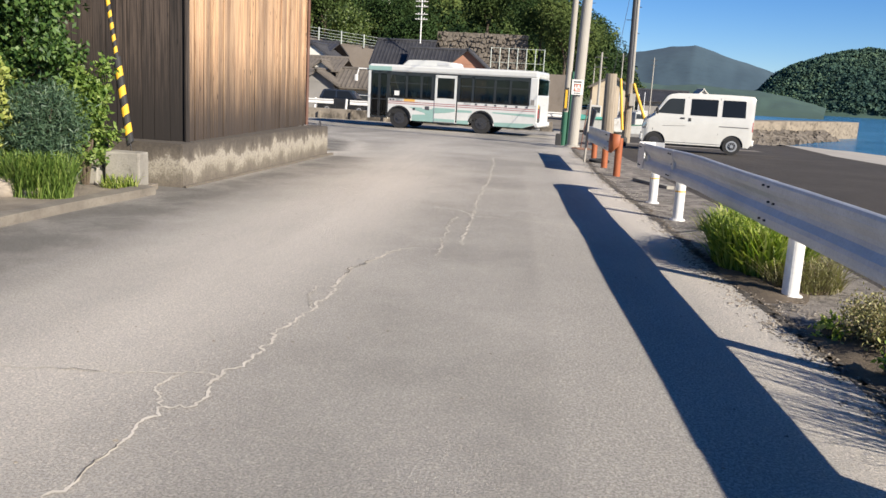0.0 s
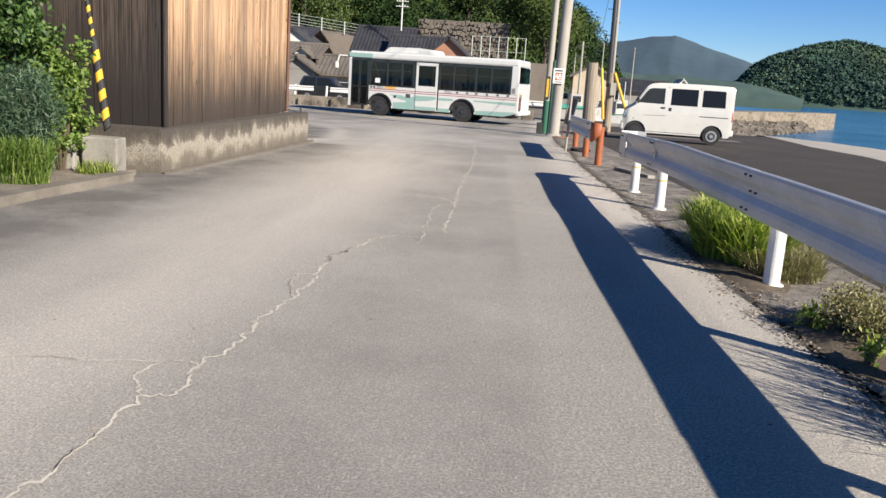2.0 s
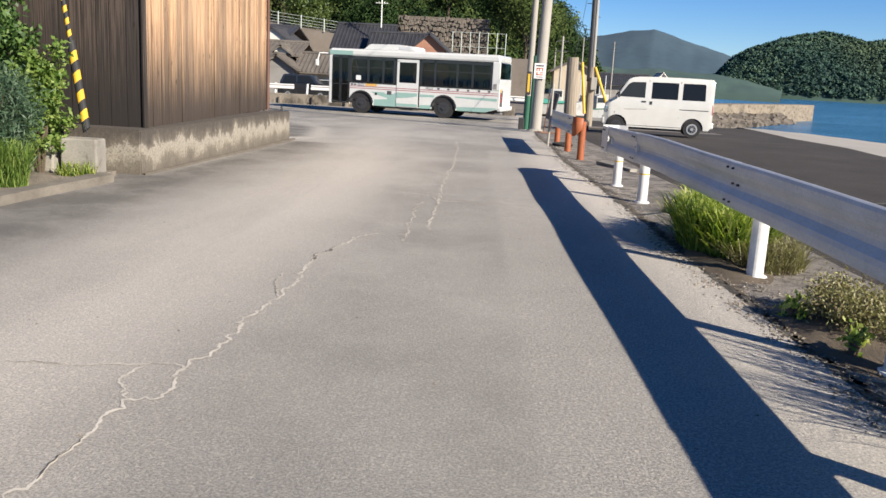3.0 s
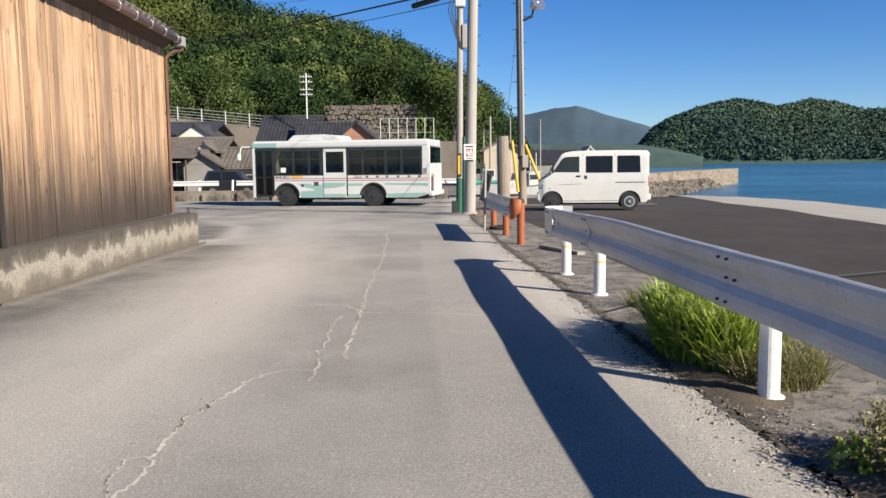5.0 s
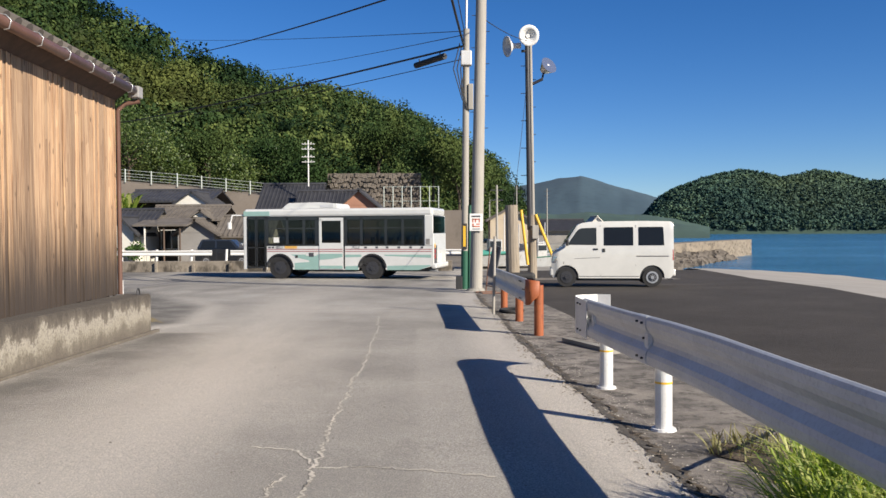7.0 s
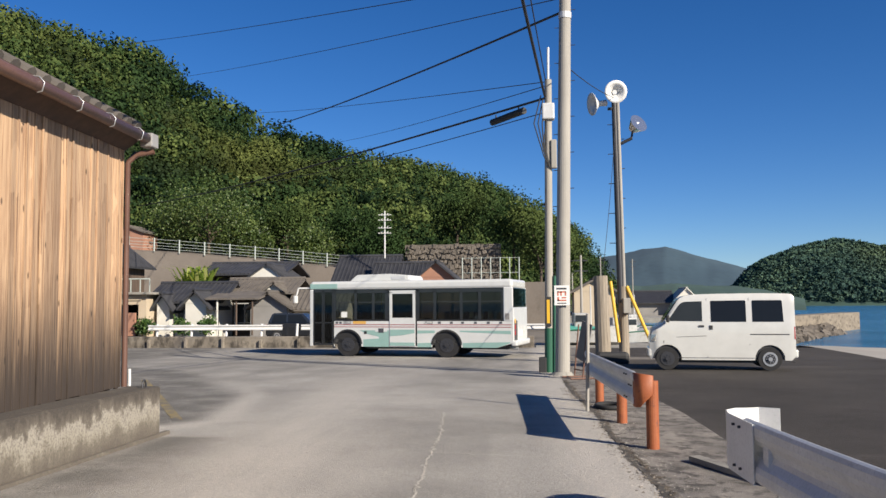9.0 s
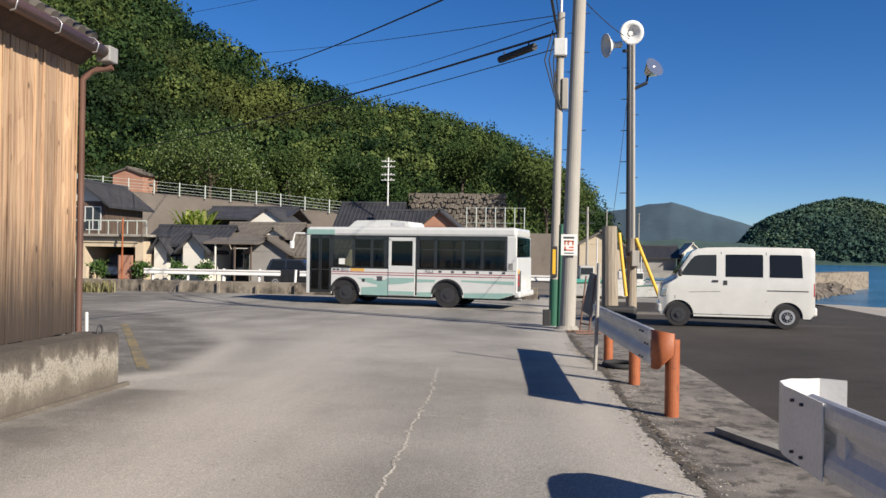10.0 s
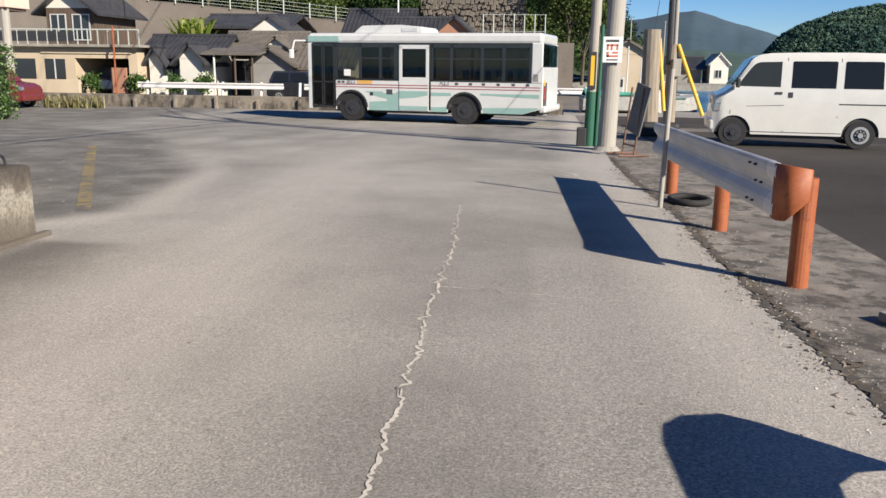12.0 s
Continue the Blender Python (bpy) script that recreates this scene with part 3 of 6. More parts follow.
    tri = [(0, 1, 3), (1, 2, 3), (2, 0, 3), (1, 0, 4), (2, 1, 4), (0, 2, 4)]
    verts, faces = [], []
    for i in range(n):
        x, y = place(rng)
        s = min(size * rng.lognormal(0, 0.55), 2.2 * size)
        a = rng.uniform(0, 6.28)
        r = np.array([[math.cos(a), -math.sin(a), 0], [math.sin(a), math.cos(a), 0], [0, 0, 1]])
        p = (base * rng.uniform(0.6, 1.3, (5, 3)) * s) @ r.T + (x, y, gz(x, y) + 0.1 * s)
        faces += [tuple(5 * i + k for k in t) for t in tri]
        verts += list(p)
    return tagged(raw(name, verts, faces, material), label, "rubble", kind="stuff")


def along_edge(rng):
    """Crumbs lie in drifts along the seam."""
    while True:
        y = rng.choice([rng.uniform(1.5, 12), rng.uniform(2.5, 7), rng.uniform(12, 22)])
        if noise.noise((y * 1.9, 4.0, 0)) + rng.normal(0, 0.2) > -0.05:
            return edge_x(y) + rng.normal(-0.02, 0.07) + 0.1 * noise.noise((y * 3.0, 9.0, 0)), y


rubble("rubble", "broken asphalt crumbs along the road edge", 3600, along_edge, 0.0085, 5, M_STONE)
rubble("sand", "fine sandy grit drifted along the verge", 4500, lambda r: (lambda y: (edge_x(y) + r.normal(0.05, 0.2), y))(r.uniform(1, 20)), 0.0045, 8, M_CRACK)
rubble("verge_gravel", "loose gravel and dry leaf litter on the verge", 1500, lambda r: (lambda y: (edge_x(y) + abs(r.normal(0.25, 0.22)), y))(r.uniform(1.5, 7.5)), 0.008, 9, M_STONE)
rubble("gravel", "scattered grit on the road", 420, lambda r: (r.uniform(-3.5, 2.0), r.uniform(0.8, 18)), 0.006, 6, M_STONE)

rubble("forecourt_grit", "pale grit scattered over the old forecourt asphalt", 700, lambda r: (r.normal(-6.0, 1.4), r.uniform(16.2, 26)), 0.0055, 12, M_CRACK)

# worn yellow line at the forecourt
bm = bmesh.new()
for k in range(14):
    f0, f1 = k / 14, (k + 1) / 14 - (0.0 if k % 4 else 0.012)
    a, b = Vector((-4.15, 16.7, 0)), Vector((-7.83, 23.2, 0))
    p, q = a.lerp(b, f0), a.lerp(b, f1)
    for v in (p, q):
        v.z = gz(v.x, v.y) + 0.004
    s = Vector((0.06, 0.035, 0))
    bm.faces.new([bm.verts.new(v) for v in (p - s, p + s, q + s, q - s)])
tagged(part("road_marking", bm, surf("worn_yellow_line", (0.29, 0.21, 0.07), (0.2, 0.165, 0.1), 2, 40, 0.9, stain=(0.12, 0.11, 0.098), stain_at=(0.45, 0.6))), "worn yellow road line", kind="structure")

# ---- barn ----
barn = thing("barn", "old timber barn with bleached cedar boards and tiled roof", "barn")
W0, W1 = Vector((-3.97, 9.3, 0)), Vector((-4.34, 15.42, 0))
along = (W1 - W0).normalized()
outward = Vector((along.y, -along.x, 0))
L = (W1 - W0).length
TOPZ = 3.36
core = bmesh.new()
back = -outward * 4.2
prism(core, [W0 - outward * 0.06 + along * 0.06 + Vector((0, 0, 0.1)), W1 - outward * 0.06 - along * 0.06 + Vector((0, 0, 0.1)), W1 + back - along * 0.06 + Vector((0, 0, 0.1)), W0 + back + along * 0.06 + Vector((0, 0, 0.1))], (0, 0, TOPZ + 0.12))
part("barn_core", core, M_SOFFIT, barn)


def board(origin, direction, normal, at, width, z0, z1, material, proud):
    bm = bmesh.new()
    box(bm, (0, -0.018, 0), (width - 0.006, 0.0, z1 - z0), 0.003)
    ob = part("board", bm, material, barn)
    m = Matrix([[direction.x, -normal.x, 0, 0], [direction.y, -normal.y, 0, 0], [0, 0, 1, 0], [0, 0, 0, 1]])
    ob.matrix_basis = Matrix.Translation(origin + direction * at + normal * proud + Vector((0, 0, z0))) @ m
    return ob


rng = random.Random(3)
at = 0.0
while at < L - 0.05:
    w = min(rng.choice([0.1, 0.12, 0.14, 0.15]), L - at)
    board(W0, along, outward, at, w, 0.5 + rng.uniform(-0.015, 0.01), TOPZ, M_BOARD, rng.uniform(-0.006, 0.006))
    if rng.random() < 0.4:
        board(W0, along, outward, at + w - 0.02, 0.035, 0.5, TOPZ, M_BOARD, 0.017)
    at += w
# side wall: boards painted dark in place of shade
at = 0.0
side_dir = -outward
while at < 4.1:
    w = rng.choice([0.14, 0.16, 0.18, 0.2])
    board(W0, side_dir, -along, at, w, 0.5 + rng.uniform(-0.015, 0.01), TOPZ + 0.35 * at if at < 2.1 else TOPZ + 0.35 * (4.2 - at), M_SHADEBOARD, rng.uniform(-0.004, 0.006))
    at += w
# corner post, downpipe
part("corner_trim", tubebm(W0 + Vector((0.03, -0.03, 0.5)), W0 + Vector((0.03, -0.03, TOPZ)), 0.035, n=8), M_SHADEBOARD, barn)
dp = W1 + outward * 0.06 + along * 0.05
pipe = polytube("downpipe", [dp + Vector((0, 0, 0.5)), dp + Vector((0, 0, 3.2)), dp + outward * 0.1 + along * 0.02 + Vector((0, 0, 3.3)), dp + outward * 0.3 + along * 0.06 + Vector((0, 0, 3.34))], 0.035, M_GUTTER, barn, "brown downpipe")
# roof: two slopes with the eave along the road
EV = 0.26
e0, e1 = W0 - along * 0.35 + outward * EV, W1 + along * 0.06 + outward * EV
ridge_off = -outward * (2.1 + EV)
ez, rz = 3.52, 4.75
roof = bmesh.new()
for sgn in (1, -1):
    a = e0 if sgn == 1 else e0 + 2 * ridge_off
    b = e1 if sgn == 1 else e1 + 2 * ridge_off
    r0, r1 = e0 + ridge_off, e1 + ridge_off
    prism(roof, [a + Vector((0, 0, ez)), b + Vector((0, 0, ez)), r1 + Vector((0, 0, rz)), r0 + Vector((0, 0, rz))], (0, 0, 0.07))
part("roof_deck", roof, M_SOFFIT, barn)
part("fascia", prism(bmesh.new(), [W0 - along * 0.3 + outward * 0.03 + Vector((0, 0, TOPZ - 0.02)), W1 + along * 0.04 + outward * 0.03 + Vector((0, 0, TOPZ - 0.02)), W1 + along * 0.04 + outward * 0.24 + Vector((0, 0, 3.5)), W0 - along * 0.3 + outward * 0.24 + Vector((0, 0, 3.5))], (0, 0, 0.05)), M_SOFFIT, barn)
tile_bm = bmesh.new()
tube(tile_bm, (0, 0, 0), (0, 0.34, 0.15), 0.085, 0.075, 8)
box(tile_bm, (-0.13, 0, -0.06), (0.13, 0.34, 0.02))
tile0 = part("roof_tile", tile_bm, M_OLDTILE, barn)
ang = math.degrees(math.atan2(outward.y, outward.x))
tn = int((e1 - e0).length / 0.26)
tile_mesh = tile0.data
slope = (rz - ez) / ridge_off.length
for r in range(8):
    for k in range(tn):
        ob = tile0 if (r, k) == (0, 0) else new("roof_tile", tile_mesh)
        ob.parent = barn
        p = e0 + along * (0.13 + 0.26 * k) + outward * (-0.02 - 0.31 * r) + Vector((0, 0, ez + 0.075 + slope * (0.31 * r - 0.03)))
        ob.matrix_basis = Matrix.Translation(p) @ pose(0, 0, 0, 6, 0, ang + 90)
g0, g1 = e0 + outward * 0.05 + Vector((0, 0, ez - 0.02)), e1 + outward * 0.05 + along * 0.05 + Vector((0, 0, ez - 0.04))
gut = part("gutter", tubebm(g0, g1, 0.06, n=14), M_GUTTER, barn, "brown half-round gutter", True)
for k in range(9):
    p = g0.lerp(g1, (k + 0.5) / 9)
    polytube("gutter_hook", [p + Vector((-0.06, 0, 0.09)), p + Vector((0.02, 0, 0.075)), p + Vector((0.072, 0, 0.02)), p + Vector((0.05, 0, -0.06)), p + Vector((0, 0, -0.07))], 0.006, M_STEEL, gut)
part("gutter_outlet", boxbm(g1 + Vector((-0.08, -0.12, -0.1)), g1 + Vector((0.08, 0.06, 0.07)), 0.015), surf("grey_plastic", (0.25, 0.24, 0.23), (0.3, 0.29, 0.28), 3, 40, 0.5), barn)

plinth = bmesh.new()
prism(plinth, [(-3.82, 8.86, -0.1), (-3.86, 15.55, -0.12), (-4.26, 15.55, -0.12), (-4.12, 9.22, -0.1), (-8.2, 9.3, -0.1), (-8.2, 8.98, -0.1)], (0, 0, 0.62))
bmesh.ops.bevel(plinth, geom=[e for e in plinth.edges if e.calc_length() > 0.4], offset=0.015, segments=2, affect="EDGES")
pl = tagged(part("plinth_wall", plinth, M_PLINTH), "low stained concrete plinth wall below the barn", "wall", kind="structure")
lip = prism(bmesh.new(), [(-3.8, 8.86, -0.06), (-3.8, 15.56, -0.1), (-3.74, 15.56, -0.1), (-3.76, 8.84, -0.06)], (0, 0, 0.075))
tagged(part("kerb", lip, M_PLINTH), "dusty concrete footing along the plinth", kind="structure")

loop_pts = [Vector((-3.97, 15.35 + 0.05 * math.cos(t_), 0.5 + 0.09 * math.sin(t_))) for t_ in np.linspace(-0.2, math.pi + 0.2, 12)]
tagged(polytube("iron_loop", loop_pts, 0.011, M_DARKMETAL), "rusty iron lifting loop set in the plinth end", "iron loop")
tagged(part("pipe_stub", tubebm((-4.4, 15.85, -0.1), (-4.41, 15.85, 0.68), 0.019, n=12), M_WPAINT), "short white plastic pipe standing by the plinth", "pipe")
# kerb, blocks and planting beside the barn
tagged(part("kerb", prism(bmesh.new(), [(-3.78, 8.1, -0.05), (-3.9, 6.6, -0.05), (-3.98, 4.0, -0.05), (-4.2, -20, -0.05), (-4.4, -20, -0.05), (-4.15, 4.0, -0.05), (-4.08, 6.6, -0.05), (-4.0, 8.2, -0.05)], (0, 0, 0.14)), surf("dirty_kerb", (0.1, 0.085, 0.07), (0.22, 0.195, 0.16), 2, 45, 0.95, 0.6, 0.01)), "low concrete kerb by the planting", kind="structure")
tagged(part("planting_bed", prism(bmesh.new(), [(-4.0, 8.6, -0.1), (-4.1, 6.6, -0.1), (-4.25, -20, -0.1), (-14, -20, -0.1), (-14, 8.6, -0.1)], (0, 0, 0.16)), surf("pale_gravel_soil", (0.13, 0.108, 0.085), (0.28, 0.24, 0.195), 2, 60, 1.0, 0.8, 0.02)), "dry soil planting bed", kind="structure")
for lo, hi in (((-4.42, 8.15, 0.06), (-4.0, 8.38, 0.45)), ((-4.9, 8.1, 0.06), (-4.48, 8.34, 0.26)), ((-5.9, 7.6, 0.05), (-5.5, 7.9, 0.22))):
    tagged(part("concrete_block", boxbm(lo, hi, 0.02), M_CONC), "weathered concrete block at the bed's edge", "block", "blocks by the barn")
for k in range(7):
    bm = bmesh.new()
    bmesh.ops.create_icosphere(bm, subdivisions=2, radius=0.16 + 0.03 * (k % 3))
    r2 = random.Random(50 + k)
    for v in bm.verts:
        v.co *= r2.uniform(0.85, 1.1)
        v.co.z *= 0.7
    ob = part("garden_stone", bm, surf("pale_stone", (0.25, 0.21, 0.17), (0.34, 0.29, 0.235), 5, 40, 0.9, 0.4), smooth=True)
    ob.location = (-4.5 - 0.3 * k, 7.0 - 0.1 * k + 0.05 * (k % 2), 0.12)
    tagged(ob, "pale rounded stone edging the planting bed", "stone", "edging stones")


def shrub(label, at, size, n, leaf, material, seed, stems=9, name="shrub", up=0.3):
    t = thing(name, label, "shrub", at)
    rng = np.random.default_rng(seed)
    bm = bmesh.new()
    tips = []
    for k in range(stems):
        a = rng.uniform(0, 6.28)
        r = rng.uniform(0.2, 0.85)
        tip = Vector((math.cos(a) * r * size[0], math.sin(a) * r * size[1], size[2] * rng.uniform(0.55, 0.95)))
        mid = tip * 0.5 + Vector((0, 0, 0.12 * size[2]))
        tube(bm, (tip.x * 0.08, tip.y * 0.08, 0), mid, 0.018, 0.012, 5)
        tube(bm, mid, tip, 0.012, 0.004, 5)
        tips += [mid, mid.lerp(tip, 0.5), tip]
    part("stem", bm, M_BARK, t)
    lumps = rng.normal(0, 1, (26, 3))
    lumps /= np.linalg.norm(lumps, axis=1, keepdims=True)
    lumps = lumps * rng.uniform(0.45, 0.85, (26, 1)) * np.array(size) * np.array([1, 1, 0.5]) + np.array([0, 0, size[2] * 0.5])
    lumps = np.vstack([lumps, np.array([tuple(v) for v in tips])])
    pick = lumps[rng.integers(0, len(lumps), n)]
    q = leaves(rng, pick, 0.2 * min(size), leaf[0], leaf[1], up)
    q[:, :, 2] = np.maximum(q[:, :, 2], 0.02)
    quads("leaves", q, material, t)
    return t


shrub("tall broad-leaved shrub in sun beside the barn", (-5.5, 8.3, 0.05), (1.1, 0.45, 3.4), 17000, (0.075, 0.022), M_LEAF, 11, 18)
shrub("large-leaved branch clump overhanging the bed", (-6.2, 7.2, 0.05), (0.7, 0.7, 3.6), 4200, (0.16, 0.05), M_LEAF, 12, 12)
shrub("blue-grey feathery shrub over the kerb", (-4.72, 7.45, 0.05), (0.55, 0.36, 1.1), 15000, (0.09, 0.006), M_BLUELEAF, 13, 16)
shrub("bright green leafy shrub", (-4.62, 8.1, 0.05), (0.5, 0.26, 1.4), 9500, (0.065, 0.02), M_BRIGHTLEAF, 14, 14)
shrub("yellow-green low shrub in sun", (-5.25, 7.2, 0.05), (0.42, 0.3, 1.35), 5200, (0.07, 0.026), leaf_mat("lime_leaf", (0.16, 0.2, 0.04), (0.3, 0.34, 0.08), (0.45, 0.45, 0.14)), 15)


def tuft(label, at, radius, n, height, lean, width, material, seed, name="grass_clump"):
    rng = np.random.default_rng(seed)
    a, r = rng.uniform(0, 6.28, n), np.sqrt(rng.uniform(0, 1, n))
    base = np.stack([np.cos(a) * r * radius[0], np.sin(a) * r * radius[1], np.full(n, 0.0)], 1)
    t = thing(name, label, "plant", at)
    quads("foliage", blades(rng, base, height, lean, width), material, t)
    bm = bmesh.new()
    bmesh.ops.create_icosphere(bm, subdivisions=2, radius=1)
    for v in bm.verts:
        v.co = Vector((v.co.x * radius[0] * 0.95, v.co.y * radius[1] * 0.95, v.co.z * 0.035))
    part("root_mat", bm, M_SOIL, t)
    return t


tuft("hanging grassy clump over the kerb", (-4.5, 7.05, 0.05), (0.34, 0.22), 1100, 0.46, 0.34, 0.006, M_BRIGHTLEAF, 21)
tuft("small weeds beside the blocks", (-4.15, 8.0, 0.05), (0.22, 0.12), 160, 0.16, 0.12, 0.006, M_GRASS, 22)
tuft("tall green grass clump under the guardrail", (2.42, 6.6, 0), (0.34, 0.7), 4200, 0.42, 0.34, 0.0085, M_GRASS, 23)
tuft("tall feathery grass growing through the guardrail", (2.85, 2.6, 0), (0.22, 0.5), 420, 0.66, 0.3, 0.006, M_GRASS, 29)
tuft("yellowing low grass beside the tall clump", (2.6, 6.0, 0), (0.32, 0.42), 1500, 0.22, 0.25, 0.004, M_DRY, 24)
tuft("small dry grass tuft on the verge", (2.55, 8.6, 0), (0.3, 0.25), 160, 0.13, 0.14, 0.005, M_DRY, 25)
shrub("low dry weed growing from the verge", (2.68, 4.25, 0), (0.36, 0.5, 0.22), 11000, (0.026, 0.006), M_DRY, 26, 26, "weed")
shrub("fresh green sprout at the road edge", (2.42, 3.65, 0), (0.07, 0.07, 0.2), 120, (0.05, 0.012), M_GRASS, 27, 7, "weed")
shrub("small reddish-green sprout on the verge", (2.32, 4.35, 0), (0.1, 0.1, 0.14), 140, (0.05, 0.014), M_GRASS, 28, 7, "weed")



def dirt(label, at, size, seed):
    """A low uneven patch of soil and leaf litter."""
    rng = random.Random(seed)
    n, rings = 26, 5
    verts, faces = [(0, 0, 0.03)], []
    for r in range(1, rings + 1):
        for k in range(n):
            a = 2 * math.pi * k / n
            f = r / rings * (1 + 0.28 * noise.noise((math.cos(a) * 1.6, math.sin(a) * 1.6, seed)))
            verts.append((size[0] * f * math.cos(a), size[1] * f * math.sin(a), 0.032 * (1 - (r / rings) ** 2) + rng.uniform(-0.006, 0.012) * (r < rings) - 0.006 * (r == rings)))
    for k in range(n):
        faces.append((0, 1 + k, 1 + (k + 1) % n))
        for r in range(rings - 1):
            a, b = 1 + r * n, 1 + (r + 1) * n
            faces.append((a + k, b + k, b + (k + 1) % n, a + (k + 1) % n))
    ob = raw("dirt_patch", verts, faces, M_SOIL, None, True)
    ob.location = at
    return tagged(ob, label, "dirt")


dirt("dark soil with leaf litter round the dry weed", (2.55, 4.15, 0), (0.36, 0.75), 3)
dirt("dark soil in front of the grass clump", (2.3, 6.0, 0), (0.3, 0.85), 4)
dirt("dry soil on the verge by the rail post", (2.62, 8.3, 0), (0.25, 0.5), 5)

# striped guy-wire guard
guy = thing("guy_wire", "pole stay wire with yellow and black striped guard", "cable")
a, b = Vector((-4.27, 8.5, 0.4)), Vector((-4.72, 8.2, 4.4))
polytube("wire", [a, b + (b - a) * 0.6], 0.006, M_DARKMETAL, guy)
for lo_, hi_, r_, n_ in ((0.03, 0.27, 0.04, 9), (0.27, 0.98, 0.021, 44)):
    for k in range(n_):
        p, q = a.lerp(b, lo_ + (hi_ - lo_) * k / n_), a.lerp(b, lo_ + (hi_ - lo_) * (k + 1) / n_)
        st = tubebm(p, q, r_, n=12)
        for v in st.verts:
            v.co.z += 0.8 * (v.co.x - (a.x + (b.x - a.x) * (v.co.z - a.z) / (b.z - a.z)))
        part("stripe", st, M_YELLOW if k % 2 else M_BLACK, guy)

# ---- guardrails ----
PROFILE = [(0.028, 0.0), (0.01, 0.008), (0.001, 0.03), (0.0, 0.07), (0.01, 0.1), (0.046, 0.145), (0.054, 0.175), (0.046, 0.205), (0.01, 0.25), (0.0, 0.28), (0.001, 0.32), (0.01, 0.342), (0.028, 0.35)]


def beam(name, pts, parent, material, flat=False):
    """W-section beam along 3D points at its foot; hollow side faces away from the road."""
    bm = bmesh.new()
    rows = []
    for i, p in enumerate(pts):
        d = (Vector(pts[min(i + 1, len(pts) - 1)]) - Vector(pts[max(i - 1, 0)])).normalized()
        nrm = Vector((d.y, -d.x, 0)).normalized()
        if nrm.x < 0:
            nrm = -nrm
        prof = [(0.0 if flat else o, z) for o, z in PROFILE]
        rows.append([bm.verts.new(Vector(p) + nrm * o + Vector((0, 0, z))) for o, z in prof] + [bm.verts.new(Vector(p) + nrm * (o + 0.006) + Vector((0, 0, z))) for o, z in prof[::-1]])
    for r0, r1 in zip(rows, rows[1:]):
        for k in range(len(r0)):
            j = (k + 1) % len(r0)
            bm.faces.new((r0[k], r0[j], r1[j], r1[k]))
    bm.faces.new(rows[0])
    bm.faces.new(rows[-1][::-1])
    return part(name, bm, material, parent)


def bolts(parent, p, d):
    nrm = Vector((-d.y, d.x, 0))
    if nrm.x > 0:
        nrm = -nrm
    for dz in (0.05, 0.175, 0.3):
        for s in (-0.06, 0.06):
            c = Vector(p) + d * s + Vector((0, 0, dz)) - nrm * (0.05 if dz == 0.175 else 0.0)
            part("bolt", tubebm(c - nrm * 0.005, c + nrm * 0.014, 0.0085, n=8), M_DARKMETAL, parent)


def rail_x(y):
    return 2.42 - 0.0645 * (y - 5.5)


rail = thing("guardrail", "galvanised W-beam guardrail on white posts", "guardrail")


def foot_z(y):
    """Lower edge of the beam, sinking towards its end."""
    return gz(0, y) + float(np.interp(y, [8.3, 11.7], [0.475, 0.435]))


spans = [(-20, -6.5), (-6.5, -2.3), (-2.3, 1.7), (1.7, 5.7), (5.7, 9.3), (9.3, 11.1)]
for k, (y0, y1) in enumerate(spans):
    over = 0.008 * (k % 2)
    n = 6
    b_ = beam("beam", [(rail_x(y) - 0.19 - over, y, foot_z(y) + 0.004 * math.sin(y * 1.7)) for y in np.linspace(y0 - 0.12, y1 + 0.12, n)], rail, M_GALV)
    if y0 > -8:
        bolts(b_, (rail_x(y0) - 0.2, y0, foot_z(y0)), Vector((-0.064, 1, 0)).normalized())
for y in (-6.5, -2.5, 1.65, 3.45, 5.5, 9.25, 10.9):
    x = rail_x(y) - (0.045 if y > 9 else 0)
    z = gz(0, y)
    p = part("post", tubebm((x, y, z - 0.05), (x, y, z + (0.7 if y > 9 else 0.76)), 0.06, n=24), M_WPAINT, rail, smooth=False)
    if y > 9:
        part("reflective_band", tubebm((x, y, z + 0.33), (x, y, z + 0.345), 0.0612, n=24), M_YELLOW, p)
    part("spacer", boxbm((x - 0.125, y - 0.05, z + 0.54), (x - 0.04, y + 0.05, z + 0.69), 0.005), M_GALV, p)
    part("footing", tubebm((x, y, z - 0.03), (x, y, z + 0.012), 0.1, 0.085, 18), M_WPAINT, p)
ye = 11.1
endpts = [(rail_x(ye) - 0.2, ye - 0.1, foot_z(11.5)), (rail_x(11.5) - 0.2, 11.5, foot_z(11.5)), (rail_x(11.62) - 0.17, 11.66, foot_z(11.5)), (rail_x(11.7) - 0.08, 11.76, foot_z(11.5)), (rail_x(11.7) + 0.08, 11.8, foot_z(11.5)), (rail_x(11.7) + 0.2, 11.74, foot_z(11.5))]
sleeve = beam("end_sleeve", endpts, rail, M_WPAINT, flat=True)
bolts(sleeve, (rail_x(11.3) - 0.205, 11.3, foot_z(11.5)), Vector((-0.064, 1, 0)).normalized())

orail = thing("guardrail", "battered guardrail with rusty orange posts and end piece", "guardrail")
OP = [(1.82, 14.95), (1.7, 16.92), (1.585, 19.2)]


def orail_x(y):
    return float(np.interp(y, [14.9, 17, 19.8], [1.82, 1.7, 1.545]))


OFOOT = 0.43
beam("beam", [(orail_x(y) - 0.17, y, gz(0, y) + OFOOT) for y in np.linspace(15.14, 19.6, 6)], orail, M_GALV)
bolts(orail, (orail_x(15.5) - 0.18, 15.5, gz(0, 15.5) + OFOOT), Vector((-0.08, 1, 0)).normalized())
